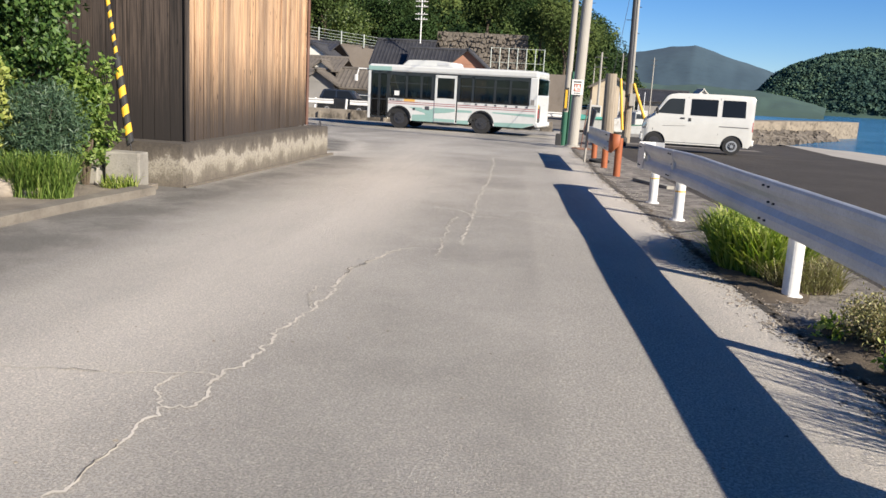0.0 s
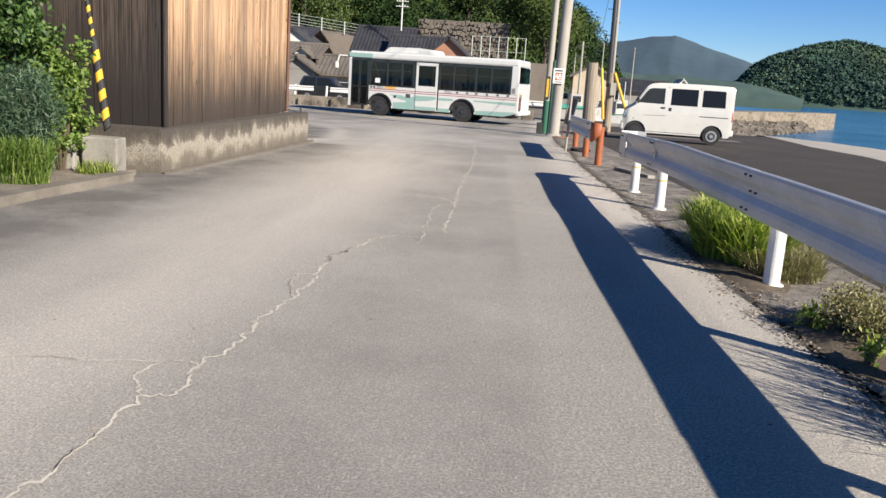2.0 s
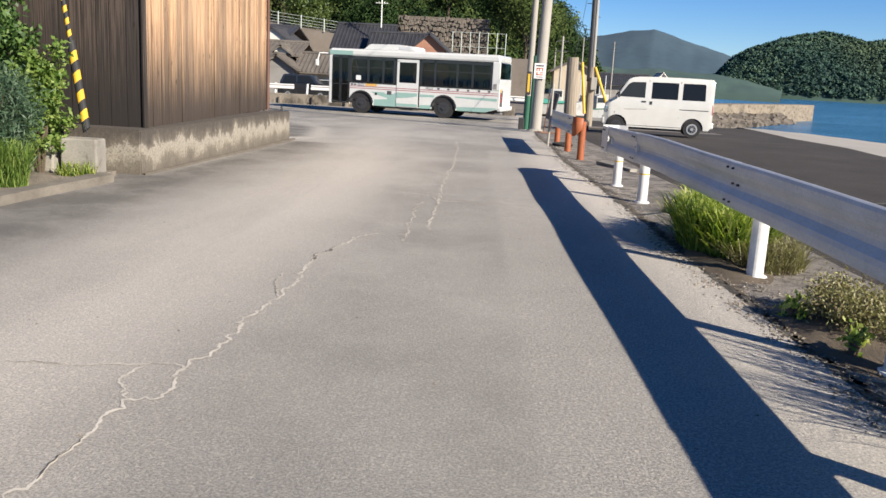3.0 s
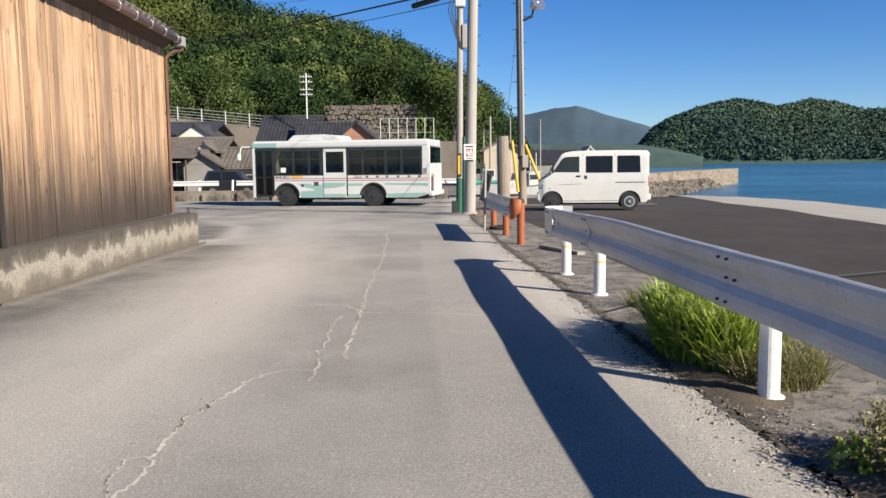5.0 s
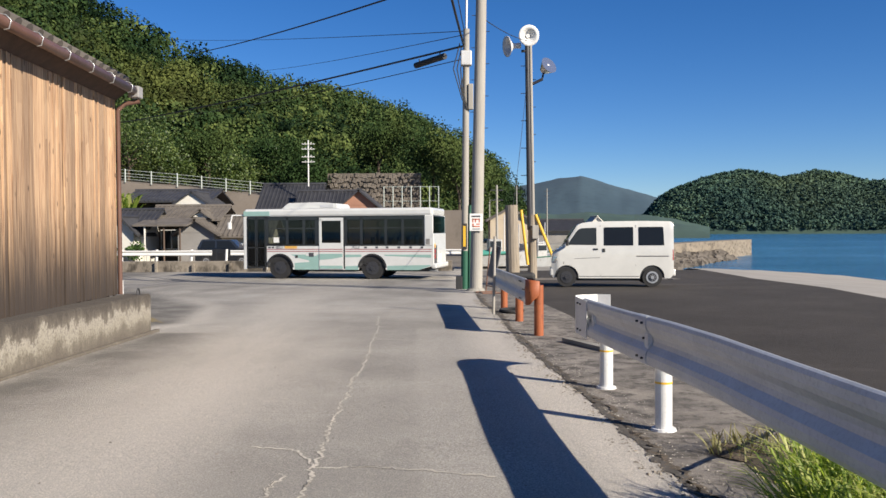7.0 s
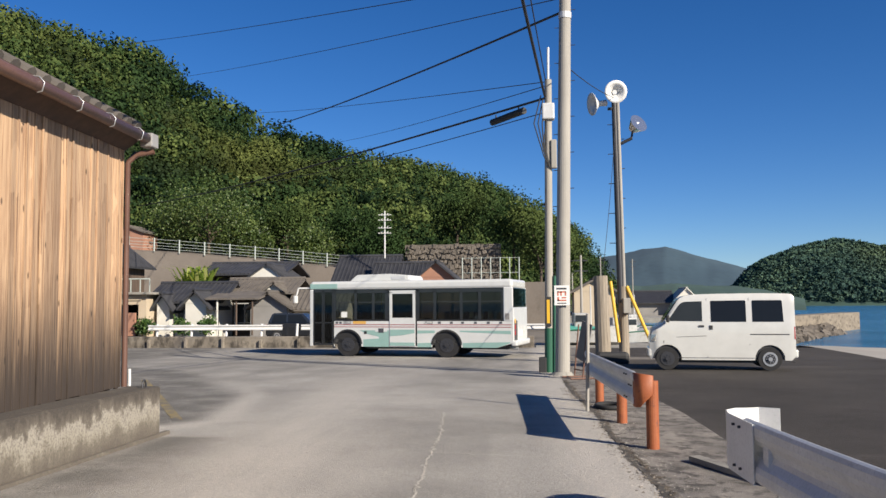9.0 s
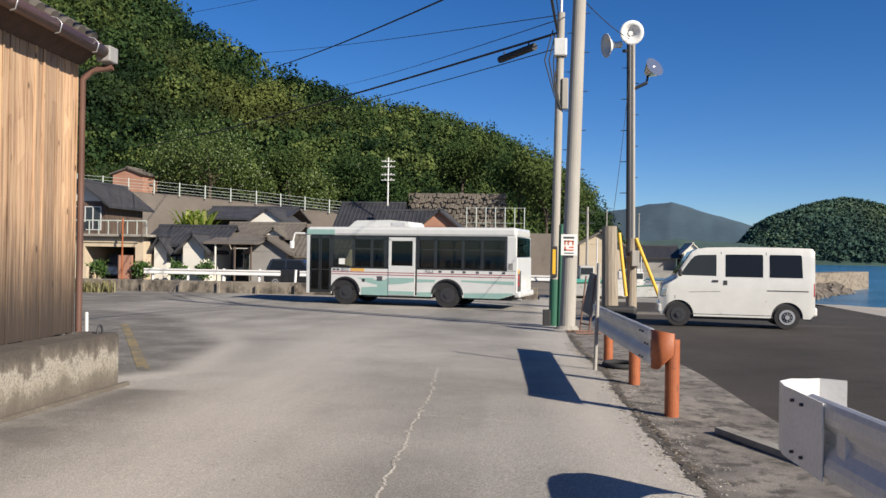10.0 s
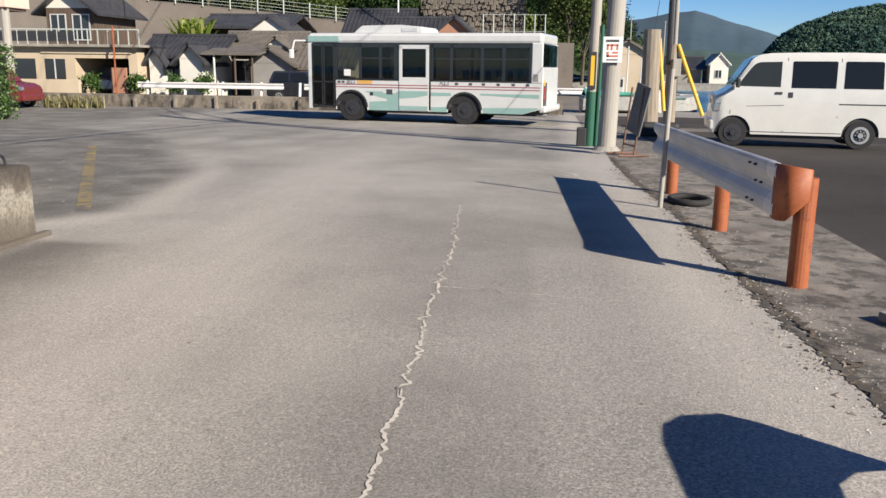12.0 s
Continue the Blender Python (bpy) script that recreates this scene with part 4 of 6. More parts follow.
fl = gz(0, 15) + OFOOT
beam("worn_white_sleeve", [(orail_x(15.2) - 0.178, 15.2, fl), (orail_x(15.1) - 0.18, 15.0, fl)], orail, M_PAPER)
ep = bmesh.new()
eprows = []
for x, y, z0, z1 in ((orail_x(15.2) - 0.172, 15.02, 0.0, 0.35), (orail_x(15) - 0.165, 14.96, -0.01, 0.35), (orail_x(15) - 0.135, 14.88, 0.0, 0.35), (orail_x(15) - 0.09, 14.84, 0.06, 0.345), (orail_x(15) + 0.0, 14.86, 0.14, 0.33)):
    eprows.append([ep.verts.new((x + o, y + 0.5 * o, fl + z)) for o, z in ((0, z0), (0, z1), (0.012, z1), (0.012, z0))])
for r0, r1 in zip(eprows, eprows[1:]):
    for k in range(4):
        ep.faces.new((r0[k], r0[(k + 1) % 4], r1[(k + 1) % 4], r1[k]))
ep.faces.new(eprows[0])
ep.faces.new(eprows[-1][::-1])
part("end_piece", ep, M_ORANGE, orail, "rusty orange end piece", True)
for x, y in OP:
    part("post", tubebm((x, y, gz(0, y) - 0.05), (x, y, gz(0, y) + (0.7 if y < 15.5 else 0.66)), 0.066, n=20), M_ORANGE, orail)

dirt = prism(bmesh.new(), [(2.05, 14.2, -0.05), (2.5, 13.1, -0.05), (2.62, 13.15, -0.05), (2.16, 14.25, -0.05)], (0, 0, 0.05))
tagged(part("broken_slab", dirt, M_CONC), "raised broken concrete edge on the verge", "slab")
bm = bmesh.new()
ring = [[bm.verts.new((1.68 + (0.2 + 0.035 * math.cos(t2)) * math.cos(t1), 18.5 + (0.26 + 0.035 * math.cos(t2)) * math.sin(t1), gz(0, 18.5) + 0.03 + 0.035 * math.sin(t2))) for t2 in np.linspace(0, 2 * np.pi, 9)[:-1]] for t1 in np.linspace(0, 2 * np.pi, 25)[:-1]]
for i in range(24):
    for j in range(8):
        bm.faces.new((ring[i][j], ring[(i + 1) % 24][j], ring[(i + 1) % 24][(j + 1) % 8], ring[i][(j + 1) % 8]))
tagged(part("scrap_tyre", bm, M_TYRE, smooth=True), "old thin black tyre lying flat beside the rail post", "scrap tyre")

# thin steel stake at the far end of the orange rail
tagged(part("stake", tubebm((1.33, 18.1, -0.1), (1.36, 18.1, 1.3), 0.025, n=10), M_POLE), "thin grey steel stake in the verge", "stake")

# ---- poles ----
pole = thing("utility_pole", "tall tapered concrete utility pole", "utility pole", (1.19, 25.2, gz(0, 25.2)))
part("shaft", tubebm((0, 0, -0.1), (0.22, 0, 9.6), 0.17, 0.13, 20), M_POLE, pole, smooth=False)
for k in range(16):
    z = 2.6 + 0.42 * k
    s = -1 if k % 2 else 1
    part("step_bolt", tubebm((0.22 * z / 9.6, 0, z), (0.22 * z / 9.6 + s * 0.24, -0.03, z), 0.009, n=6), M_DARKMETAL, pole)
part("base_mound", tubebm((0, 0, -0.05), (0, 0, 0.07), 0.32, 0.2, 16), M_CONC, pole)
part("crossarm_band", tubebm((0.19, 0, 8.28), (0.195, 0, 8.42), 0.15, n=16), M_GALV, pole)

pole2 = thing("utility_pole", "slim grey pole strapped with cables and green guard", "utility pole", (0.905, 26.1, gz(0, 26)))
part("shaft", tubebm((0, 0, -0.1), (0.08, 0, 7.1), 0.1, 0.085, 16), M_POLE, pole2)
part("top_rod", tubebm((0.08, 0, 7.1), (0.09, 0, 7.9), 0.03, n=8), M_GALV, pole2)
part("green_conduit", tubebm((0.13, -0.06, 0.0), (0.16, -0.06, 2.3), 0.035, n=10), M_GREEN, pole2)
mk = part("marker_plate", boxbm((-0.07, -0.125, 1.1), (0.07, -0.105, 1.8), 0.005), M_BLACK, pole2)
part("yellow_strip", boxbm((-0.035, -0.13, 1.17), (0.035, -0.124, 1.73)), M_YELLOW, mk)
part("green_sleeve", tubebm((0.0, 0, 0.0), (0.012, 0, 1.05), 0.104, n=16), M_GREEN, pole2)
part("base_box", boxbm((-0.24, -0.16, -0.02), (-0.06, 0.1, 0.36), 0.02), M_BLACK, pole2)
part("bracket", boxbm((-0.08, -0.15, 6.1), (0.22, 0.1, 6.5), 0.03), M_GALV, pole2)
part("junction_box", boxbm((0.12, -0.13, 4.9), (0.26, 0.02, 5.6), 0.02), M_POLE, pole2)
for k in range(4):
    polytube("drop_cable", [(-0.1 + 0.05 * k, -0.1, 6.7 - 0.1 * k), (-0.28 + 0.1 * k, -0.12, 6.0), (-0.05, -0.12, 5.2 + 0.12 * k), (0.1, -0.1, 4.9)], 0.015, M_BLACK, pole2)

poster = thing("pole_sign", "small white notice with red print on the pole", "sign", (1.2, 25.0, gz(0, 25)))
part("board", boxbm((-0.17, -0.02, 1.58), (0.17, 0.0, 2.03), 0.004), M_PAPER, poster)
for z0, z1, x0, x1 in ((1.94, 1.98, -0.12, 0.11), (1.8, 1.9, -0.1, -0.07), (1.8, 1.9, -0.03, 0.0), (1.87, 1.9, -0.1, 0.1), (1.8, 1.9, 0.07, 0.1), (1.68, 1.77, -0.1, -0.06), (1.68, 1.71, -0.1, 0.1), (1.74, 1.77, 0.0, 0.1), (1.62, 1.64, -0.1, 0.1)):
    part("printed_bar", boxbm((x0, -0.026, z0), (x1, -0.02, z1)), M_POSTRED if 1.65 < z0 < 1.93 else M_TEXT, poster)

sp = thing("loudspeaker_pole", "tall dark pole with horn loudspeakers and a floodlight", "loudspeaker pole", (3.64, 35.5, gz(0, 35.5)))
sp.matrix_basis = pose(3.64, 35.5, gz(0, 35.5)) @ Matrix.Diagonal((1.16, 1.16, 1.17, 1))
part("lower_post", tubebm((0, 0, -0.1), (0, 0, 2.1), 0.16, 0.14, 14), M_WOODPOST, sp)
part("shaft", tubebm((-0.08, -0.03, 1.6), (-0.16, -0.03, 7.8), 0.095, 0.075, 14), M_DARKMETAL, sp)
part("conduit", tubebm((0.03, -0.06, 1.8), (-0.05, -0.06, 7.7), 0.055, 0.05, 12), M_POLE, sp)
for k in range(9):
    part("step_bolt", tubebm((-0.12, 0, 3.4 + 0.45 * k), (-0.12 + (0.25 if k % 2 else -0.25), 0, 3.4 + 0.45 * k), 0.012, n=6), M_DARKMETAL, sp)


def horn(at, turn):
    bm = bmesh.new()
    prof = [(0.0, 0.05), (0.12, 0.06), (0.25, 0.12), (0.38, 0.24), (0.44, 0.34), (0.46, 0.34), (0.4, 0.23), (0.26, 0.1), (0.2, 0.05), (0.2, 0.0)]
    n = 20
    rows = [[bm.verts.new((r * math.cos(t), -y, r * math.sin(t))) for t in np.linspace(0, 2 * np.pi, n + 1)[:-1]] for y, r in [(p[0], max(p[1], 0.004)) for p in prof]]
    for a, b in zip(rows, rows[1:]):
        for i in range(n):
            bm.faces.new((a[i], a[(i + 1) % n], b[(i + 1) % n], b[i]))
    ob = part("horn", bm, M_WPAINT, sp, "white horn loudspeaker", True)
    ob.matrix_basis = pose(*at, 8, 0, turn)
    part("horn_driver", tubebm((0, 0.02, 0), (0, -0.3, 0), 0.1, 0.07, 14), M_GALV, ob)


horn((-0.2, -0.05, 7.95), 8)
horn((-0.42, -0.1, 7.65), -70)
part("bracket", boxbm((-0.35, -0.08, 7.45), (0.0, 0.05, 7.52), 0.01), M_DARKMETAL, sp)
part("lamp_arm", tubebm((-0.1, -0.03, 6.35), (0.35, -0.1, 6.55), 0.05, n=8), M_DARKMETAL, sp)
part("lamp_bracket", tubebm((0.33, -0.09, 6.52), (0.41, 0.08, 6.9), 0.035, n=8), M_DARKMETAL, sp)
lamp_ob = part("floodlight", tubebm((0.38, 0.12, 6.85), (0.56, -0.12, 7.0), 0.12, 0.3, 20), M_LAMPGLASS, sp, "silver floodlight reflector")
part("bulb", tubebm((0.5, -0.08, 6.95), (0.55, -0.14, 6.98), 0.06, n=10), M_WPAINT, lamp_ob)
part("meter_box", boxbm((-0.03, -0.3, 1.3), (0.18, -0.12, 1.75), 0.02), M_POLE, sp)
for name_, (p, q) in (("brace", ((0.1, -0.1, 2.1), (0.78, -0.4, 0.35))), ("brace", ((-0.38, -0.1, 2.25), (-0.18, -0.3, 0.45)))):
    part(name_, tubebm(p, q, 0.05, n=10), M_YELLOW, sp, "yellow brace tube")

stump = tagged(part("old_post", tubebm((2.6, 31.3, -0.5), (2.55, 31.3, 2.25), 0.24, 0.21, 14), M_WOODPOST), "thick weathered wooden mooring post", "post")
tagged(part("heap_cover", boxbm((2.35, 30.7, gz(0, 31) - 0.05), (3.3, 31.0, gz(0, 31) + 0.34), 0.1), M_BLACK), "black plastic sheet heap at the post", "cover")

stand = thing("sign_stand", "tilted grey metal sign board on a rusty frame", "sign", (1.48, 24.1, gz(0, 24)), -72)
pb = part("panel", boxbm((-0.28, -0.012, 0.4), (0.28, 0.012, 1.22), 0.005), surf("dull_grey_sheet", (0.1, 0.1, 0.105), (0.17, 0.165, 0.16), 3, 40, 0.6, 0.2), stand)
pb.matrix_basis = pose(0, 0, 0, -8, 9, 0)
M_RUST = surf("rusty_frame", (0.12, 0.06, 0.04), (0.2, 0.11, 0.08), 5, 40, 0.8)
for x in (-0.25, 0.25):
    part("leg", tubebm((x, 0.02, 0.0), (x, 0.14, 1.15), 0.018, n=8), M_RUST, stand)
    part("foot_bar", tubebm((x, -0.25, 0.02), (x, 0.3, 0.02), 0.018, n=8), M_RUST, stand)
part("crossbar", tubebm((-0.25, 0.03, 0.18), (0.25, 0.03, 0.18), 0.015, n=8), M_RUST, stand)

WIRES = [
    ((0.92, 26.1, 6.45), (-31.5, 70, 9.55), 0.3, 0.03),
    ((0.92, 26.1, 6.1), (-33.5, 70, 10.6), 0.9, 0.012),
    ((1.3, 25.2, 8.25), (-23.0, 74, 16.4), 0.3, 0.03),
    ((0.92, 26.1, 6.75), (-18, 78, 15.8), 0.2, 0.011),
    ((0.92, 26.1, 6.85), (-25, 74, 17.9), 0.2, 0.011),
    ((1.35, 25.2, 8.6), (-30, 72, 20.6), 0.2, 0.012),
    ((1.4, 25.2, 9.2), (-34.5, 70, 23.0), 0.2, 0.014),
    ((1.36, 25.2, 7.0), (3.5, 35.5, 8.7), 0.1, 0.012),
    ((0.9, 26.1, 6.5), (-1.5, -12, 7.6), 0.5, 0.03),
    ((0.92, 26.1, 6.9), (-1.2, -12, 8.0), 0.5, 0.012),
    ((3.5, 35.5, 7.8), (2.6, 31.3, 2.2), 0.3, 0.008),
]
for a, b, d, r in WIRES:
    w = polytube("overhead_cable", sag(a, b, d), r, M_BLACK, n=1)
    tagged(w, "black overhead cable strung from the utility poles", "cable", "overhead cables")
a, b = Vector(sag(WIRES[0][0], WIRES[0][1], 0.9)[0]), Vector(sag(WIRES[0][0], WIRES[0][1], 0.9)[2])
cb = thing("cable_closure", "black cable splice box hanging on the wire", "cable box")
part("case", tubebm(a.lerp(b, 0.2) + Vector((0, 0, -0.12)), a.lerp(b, 0.52) + Vector((0, 0, -0.14)), 0.09, n=10), M_BLACK, cb)
for f in (0.25, 0.48):
    part("hanger", tubebm(a.lerp(b, f) + Vector((0, 0, -0.12)), a.lerp(b, f) + Vector((0, 0, 0.02)), 0.02, n=6), M_BLACK, cb)
tagged(polytube("ground_cable", [(2.5, 7.5 + 0.3, 0.35)] + [(2.6 + 0.55 * k, 9.2 + 0.25 * k, 0.02 + gz(0, 10)) for k in range(1, 14)], 0.012, M_BLACK, n=1), "black cable lying across the lot", "cable")


# ---- bus ----
def wheel(name, parent, at, r, w, rim_r, rim_mat, hub=True):
    t = part(name, tubebm((0, 0, 0), (0, w, 0), r, n=32), M_TYRE, parent)
    t.matrix_basis = pose(*at)
    rim = part("rim", tubebm((0, -0.012, 0), (0, 0.05, 0), rim_r, n=28), rim_mat, t)
    part("rim_dish", tubebm((0, -0.016, 0), (0, 0.02, 0), rim_r * 0.72, rim_r * 0.6, 24), M_DARKMETAL, rim)
    if hub:
        part("hub", tubebm((0, -0.05, 0), (0, 0.0, 0), rim_r * 0.3, n=14), rim_mat, rim)
    for k in range(8):
        a = 2 * math.pi * k / 8
        part("nut", tubebm((rim_r * 0.5 * math.cos(a), -0.03, rim_r * 0.5 * math.sin(a)), (rim_r * 0.5 * math.cos(a), 0, rim_r * 0.5 * math.sin(a)), rim_r * 0.07, n=6), rim_mat, rim)
    return t


BL, BW = 7.42, 2.25
bus = thing("bus", "white local bus with teal waves and maroon stripes", "bus", (-7.72, 36.12, gz(0, 35.3)), -11)
bus.matrix_basis = pose(-7.72, 36.12, gz(0, 35.3), 0, 0, -11) @ Matrix.Diagonal((1.03, 1, 1, 1))
FA, RA = 1.45, 5.12
WR = 0.43


def arch_profile(x0, x1, z0, z1, centres, r, zc):
    pts = []
    for cx in centres:
        for k in range(13):
            t = math.pi - math.pi * k / 12
            pts.append((cx + r * math.cos(t), zc + r * math.sin(t)))
        pts[-13] = (pts[-13][0], z0)
        pts[-1] = (pts[-1][0], z0)
    return [(x0, z0)] + pts + [(x1, z0), (x1, z1), (x0, z1)]


DOOR_F, DOOR_M = (0.1, 0.88), (3.02, 4.02)
lower = bmesh.new()
prism(lower, [(x, 0.0, z) for x, z in arch_profile(0.92, 6.9, 0.36, 1.28, (FA, RA), 0.53, WR)] , (0, 0.05, 0))
prism(lower, [(x, BW - 0.05, z) for x, z in arch_profile(0.0, BL, 0.36, 1.28, (FA, RA), 0.53, WR)], (0, 0.05, 0))
prism(lower, [(6.9, 0.0, 0.36), (6.9, 0, 1.28), (BL, 0, 1.28), (BL, 0, 0.52)], (0, 0.05, 0))
part("lower_body", lower, M_WHITE, bus)
part("floor_pan", boxbm((0.05, 0.05, 0.5), (BL - 0.05, BW - 0.05, 0.62)), M_INSIDE, bus)
for cx in (FA, RA):
    part("wheel_housing", prism(bmesh.new(), [(cx + 0.53 * math.cos(t), 0.06, WR + 0.53 * math.sin(t)) for t in np.linspace(0, math.pi, 13)], (0, 0.5, 0)), M_BLACK, bus)
ends = bmesh.new()
box(ends, (-0.06, 0.06, 0.36), (0.0, BW - 0.06, 1.2), 0.02)
part("front_panel", ends, M_WHITE, bus)
part("windscreen", boxbm((-0.05, 0.1, 1.2), (-0.03, BW - 0.1, 2.42)), M_GLASS, bus)
part("rear_panel", boxbm((BL - 0.02, 0.0, 0.45), (BL + 0.06, BW, 1.75), 0.03), M_WHITE, bus)
part("rear_window", boxbm((BL + 0.0, 0.14, 1.75), (BL + 0.05, BW - 0.14, 2.42), 0.02), glass_mat("rear_glass", (0.2, 0.35, 0.4)), bus)
part("rear_corner_post", boxbm((BL - 0.3, 0.0, 1.28), (BL + 0.03, 0.08, 2.45), 0.03), M_WHITE, bus)
part("rear_corner_post", boxbm((BL - 0.3, BW - 0.08, 1.28), (BL + 0.03, BW, 2.45), 0.03), M_WHITE, bus)
for z in (0.8, 1.0, 1.2):
    part("tail_lamp", boxbm((BL + 0.05, 0.06, z), (BL + 0.09, 0.2, z + 0.16), 0.01), M_TAIL if z < 1.1 else M_AMBER, bus)
part("rear_bumper", boxbm((BL - 0.05, 0.0, 0.42), (BL + 0.16, BW, 0.62), 0.05), M_WHITE, bus)
part("number_plate", boxbm((BL + 0.06, 0.9, 0.75), (BL + 0.08, 1.3, 0.95)), M_PAPER, bus)
part("engine_grille", boxbm((BL + 0.05, 0.05, 0.6), (BL + 0.075, 0.5, 1.3)), M_INSIDE, bus)
part("exhaust_pipe", tubebm((BL - 0.6, 0.5, 0.34), (BL + 0.1, 0.5, 0.32), 0.05, n=10), M_STEEL, bus)
part("underbody", boxbm((2.1, 0.25, 0.28), (4.4, BW - 0.25, 0.5)), M_INSIDE, bus)
part("underbody", boxbm((5.8, 0.2, 0.3), (BL - 0.2, BW - 0.2, 0.52)), M_INSIDE, bus)
rf = boxbm((-0.03, 0.0, 2.42), (BL + 0.02, BW, 2.74), 0.09)
part("roof", rf, M_WHITE, bus)
part("roof_front_band", boxbm((-0.04, -0.004, 2.46), (1.05, 0.1, 2.66), 0.02), M_TEAL, bus)
ac = bmesh.new()
prism(ac, [(1.35, 0.35, 2.72), (1.65, 0.35, 2.98), (2.95, 0.35, 3.0), (3.62, 0.35, 2.94), (3.7, 0.35, 2.72)], (0, 1.55, 0))
bmesh.ops.bevel(ac, geom=list(ac.edges), offset=0.035, segments=2, affect="EDGES")
acu = part("roof_air_unit", ac, M_WHITE, bus)
part("vent_grille", boxbm((3.0, 0.335, 2.8), (3.5, 0.352, 2.9)), M_GALV, acu)
# window band
pillars = [0.9, 1.75, 2.42, 2.95, 4.05, 4.7, 5.65, 6.3, 7.1]
for y in (0.012, BW - 0.04):
    band = bmesh.new()
    for x in pillars:
        w = 0.16 if x in (0.9, 2.95, 4.05) else 0.1
        box(band, (x - w / 2, y, 1.28), (x + w / 2, y + 0.03, 2.42))
    box(band, (0.9, y, 2.3), (7.12, y + 0.03, 2.42))
    box(band, (0.9, y, 1.28), (7.12, y + 0.03, 1.34))
    part("window_frame", band, M_BUSBLACK, bus)
    for x0, x1 in zip(pillars, pillars[1:]):
        if y < 0.1 and (x0, x1) == (2.95, 4.05):
            continue
        part("pane", boxbm((x0 + 0.03, y + 0.01, 1.32), (x1 - 0.03, y + 0.018, 2.32)), M_GLASS, bus)
        part("slide_rail", boxbm((x0 + 0.03, y + 0.002, 1.95), (x1 - 0.03, y + 0.02, 1.99)), M_BUSBLACK, bus)
# doors
fd = part("front_door", boxbm((DOOR_F[0], 0.0, 0.4), (DOOR_F[1], 0.03, 0.46)), M_BUSBLACK, bus, "glazed black folding door")
for x0, x1 in ((0.1, 0.48), (0.5, 0.88)):
    part("door_glass", boxbm((x0 + 0.04, 0.01, 0.5), (x1 - 0.03, 0.02, 2.36)), M_GLASS, fd)
    fr = bmesh.new()
    for a0, a1 in ((x0, x0 + 0.045), (x1 - 0.045, x1)):
        box(fr, (a0, -0.004, 0.42), (a1, 0.03, 2.42))
    box(fr, (x0, -0.004, 1.2), (x1, 0.028, 1.24))
    box(fr, (x0, -0.004, 2.34), (x1, 0.028, 2.42))
    part("door_frame", fr, M_BUSBLACK, fd)
    part("door_bar", tubebm((x0 + 0.1, 0.04, 0.9), (x0 + 0.1, 0.04, 1.7), 0.015, n=8), M_STEEL, fd)
part("front_corner_post", boxbm((-0.04, 0.0, 0.36), (0.1, 0.07, 2.44), 0.02), M_WHITE, bus)
md = part("middle_door", boxbm((3.04, -0.02, 0.38), (4.0, 0.015, 1.4), 0.008), M_WHITE, bus, "white sliding middle door with window")
fr = bmesh.new()
box(fr, (3.04, -0.02, 1.4), (3.14, 0.015, 2.34), 0.006)
box(fr, (3.9, -0.02, 1.4), (4.0, 0.015, 2.34), 0.006)
box(fr, (3.04, -0.02, 2.26), (4.0, 0.015, 2.38), 0.006)
part("door_frame", fr, M_WHITE, md)
part("door_glass", boxbm((3.14, -0.005, 1.4), (3.9, 0.002, 2.26)), M_GLASS, md)
part("door_gap", boxbm((3.98, -0.012, 0.4), (4.06, 0.0, 2.36)), M_BUSBLACK, md)
# livery
for z0, z1 in ((1.14, 1.165), (1.06, 1.085)):
    part("stripe", boxbm((0.93, -0.004, z0), (3.03, 0.0, z1)), M_RED, bus)
    part("stripe", boxbm((4.02, -0.004, z0), (BL - 0.02, 0.0, z1)), M_RED, bus)
    part("stripe", boxbm((3.05, -0.024, z0), (3.98, -0.02, z1)), M_RED, bus)


def swoosh(pts, y):
    part("wave_panel", prism(bmesh.new(), [(x, y, z) for x, z in pts], (0, 0.004, 0)), M_TEAL, bus)


swoosh([(2.05, 0.36), (2.05, 0.62), (2.65, 0.66), (2.62, 0.72), (2.2, 0.82), (1.9, 0.95), (3.02, 0.95), (3.02, 0.36)], -0.003)
swoosh([(3.06, 0.74), (3.55, 0.78), (3.97, 0.86), (3.97, 0.98), (3.06, 0.98)], -0.024)
swoosh([(3.06, 0.4), (3.97, 0.4), (3.97, 0.52), (3.06, 0.52)], -0.024)
swoosh([(4.07, 0.36), (4.58, 0.36), (4.58, 0.52), (4.07, 0.5)], -0.003)
swoosh([(4.07, 0.84), (4.7, 0.86), (4.7, 0.95), (4.07, 0.95)], -0.003)
swoosh([(5.7, 0.36), (6.9, 0.36), (7.35, 0.52), (7.35, 0.56), (5.7, 0.52)], -0.003)
swoosh([(5.6, 0.9), (6.6, 0.86), (7.38, 0.83), (7.38, 0.95), (5.6, 0.95)], -0.003)
lettering("入口", 0.17, pose(4.3, -0.006, 1.18, 90, 0, 0), M_TEXT, bus)
lettering("出口", 0.15, pose(1.28, -0.006, 1.18, 90, 0, 0), M_TEXT, bus)
for x in (0.98, 1.12, 4.82, 5.25, 5.65, 6.1, 6.55, 6.98):
    part("character_bar", boxbm((x, -0.005, 1.19), (x + 0.1, 0.0, 1.26)), M_TEXT, bus)
part("amber_notice", boxbm((1.65, -0.005, 1.18), (2.15, 0.0, 1.28)), M_AMBER, bus)
part("white_notice", boxbm((1.2, 0.004, 1.42), (1.42, 0.01, 1.62)), M_PAPER, bus)
part("emblem", boxbm((2.62, -0.008, 0.86), (2.82, -0.003, 1.02), 0.002), M_TEXT, bus)
part("emblem_wing", boxbm((2.5, -0.007, 0.9), (2.94, -0.003, 0.96)), M_WHITE, bus)
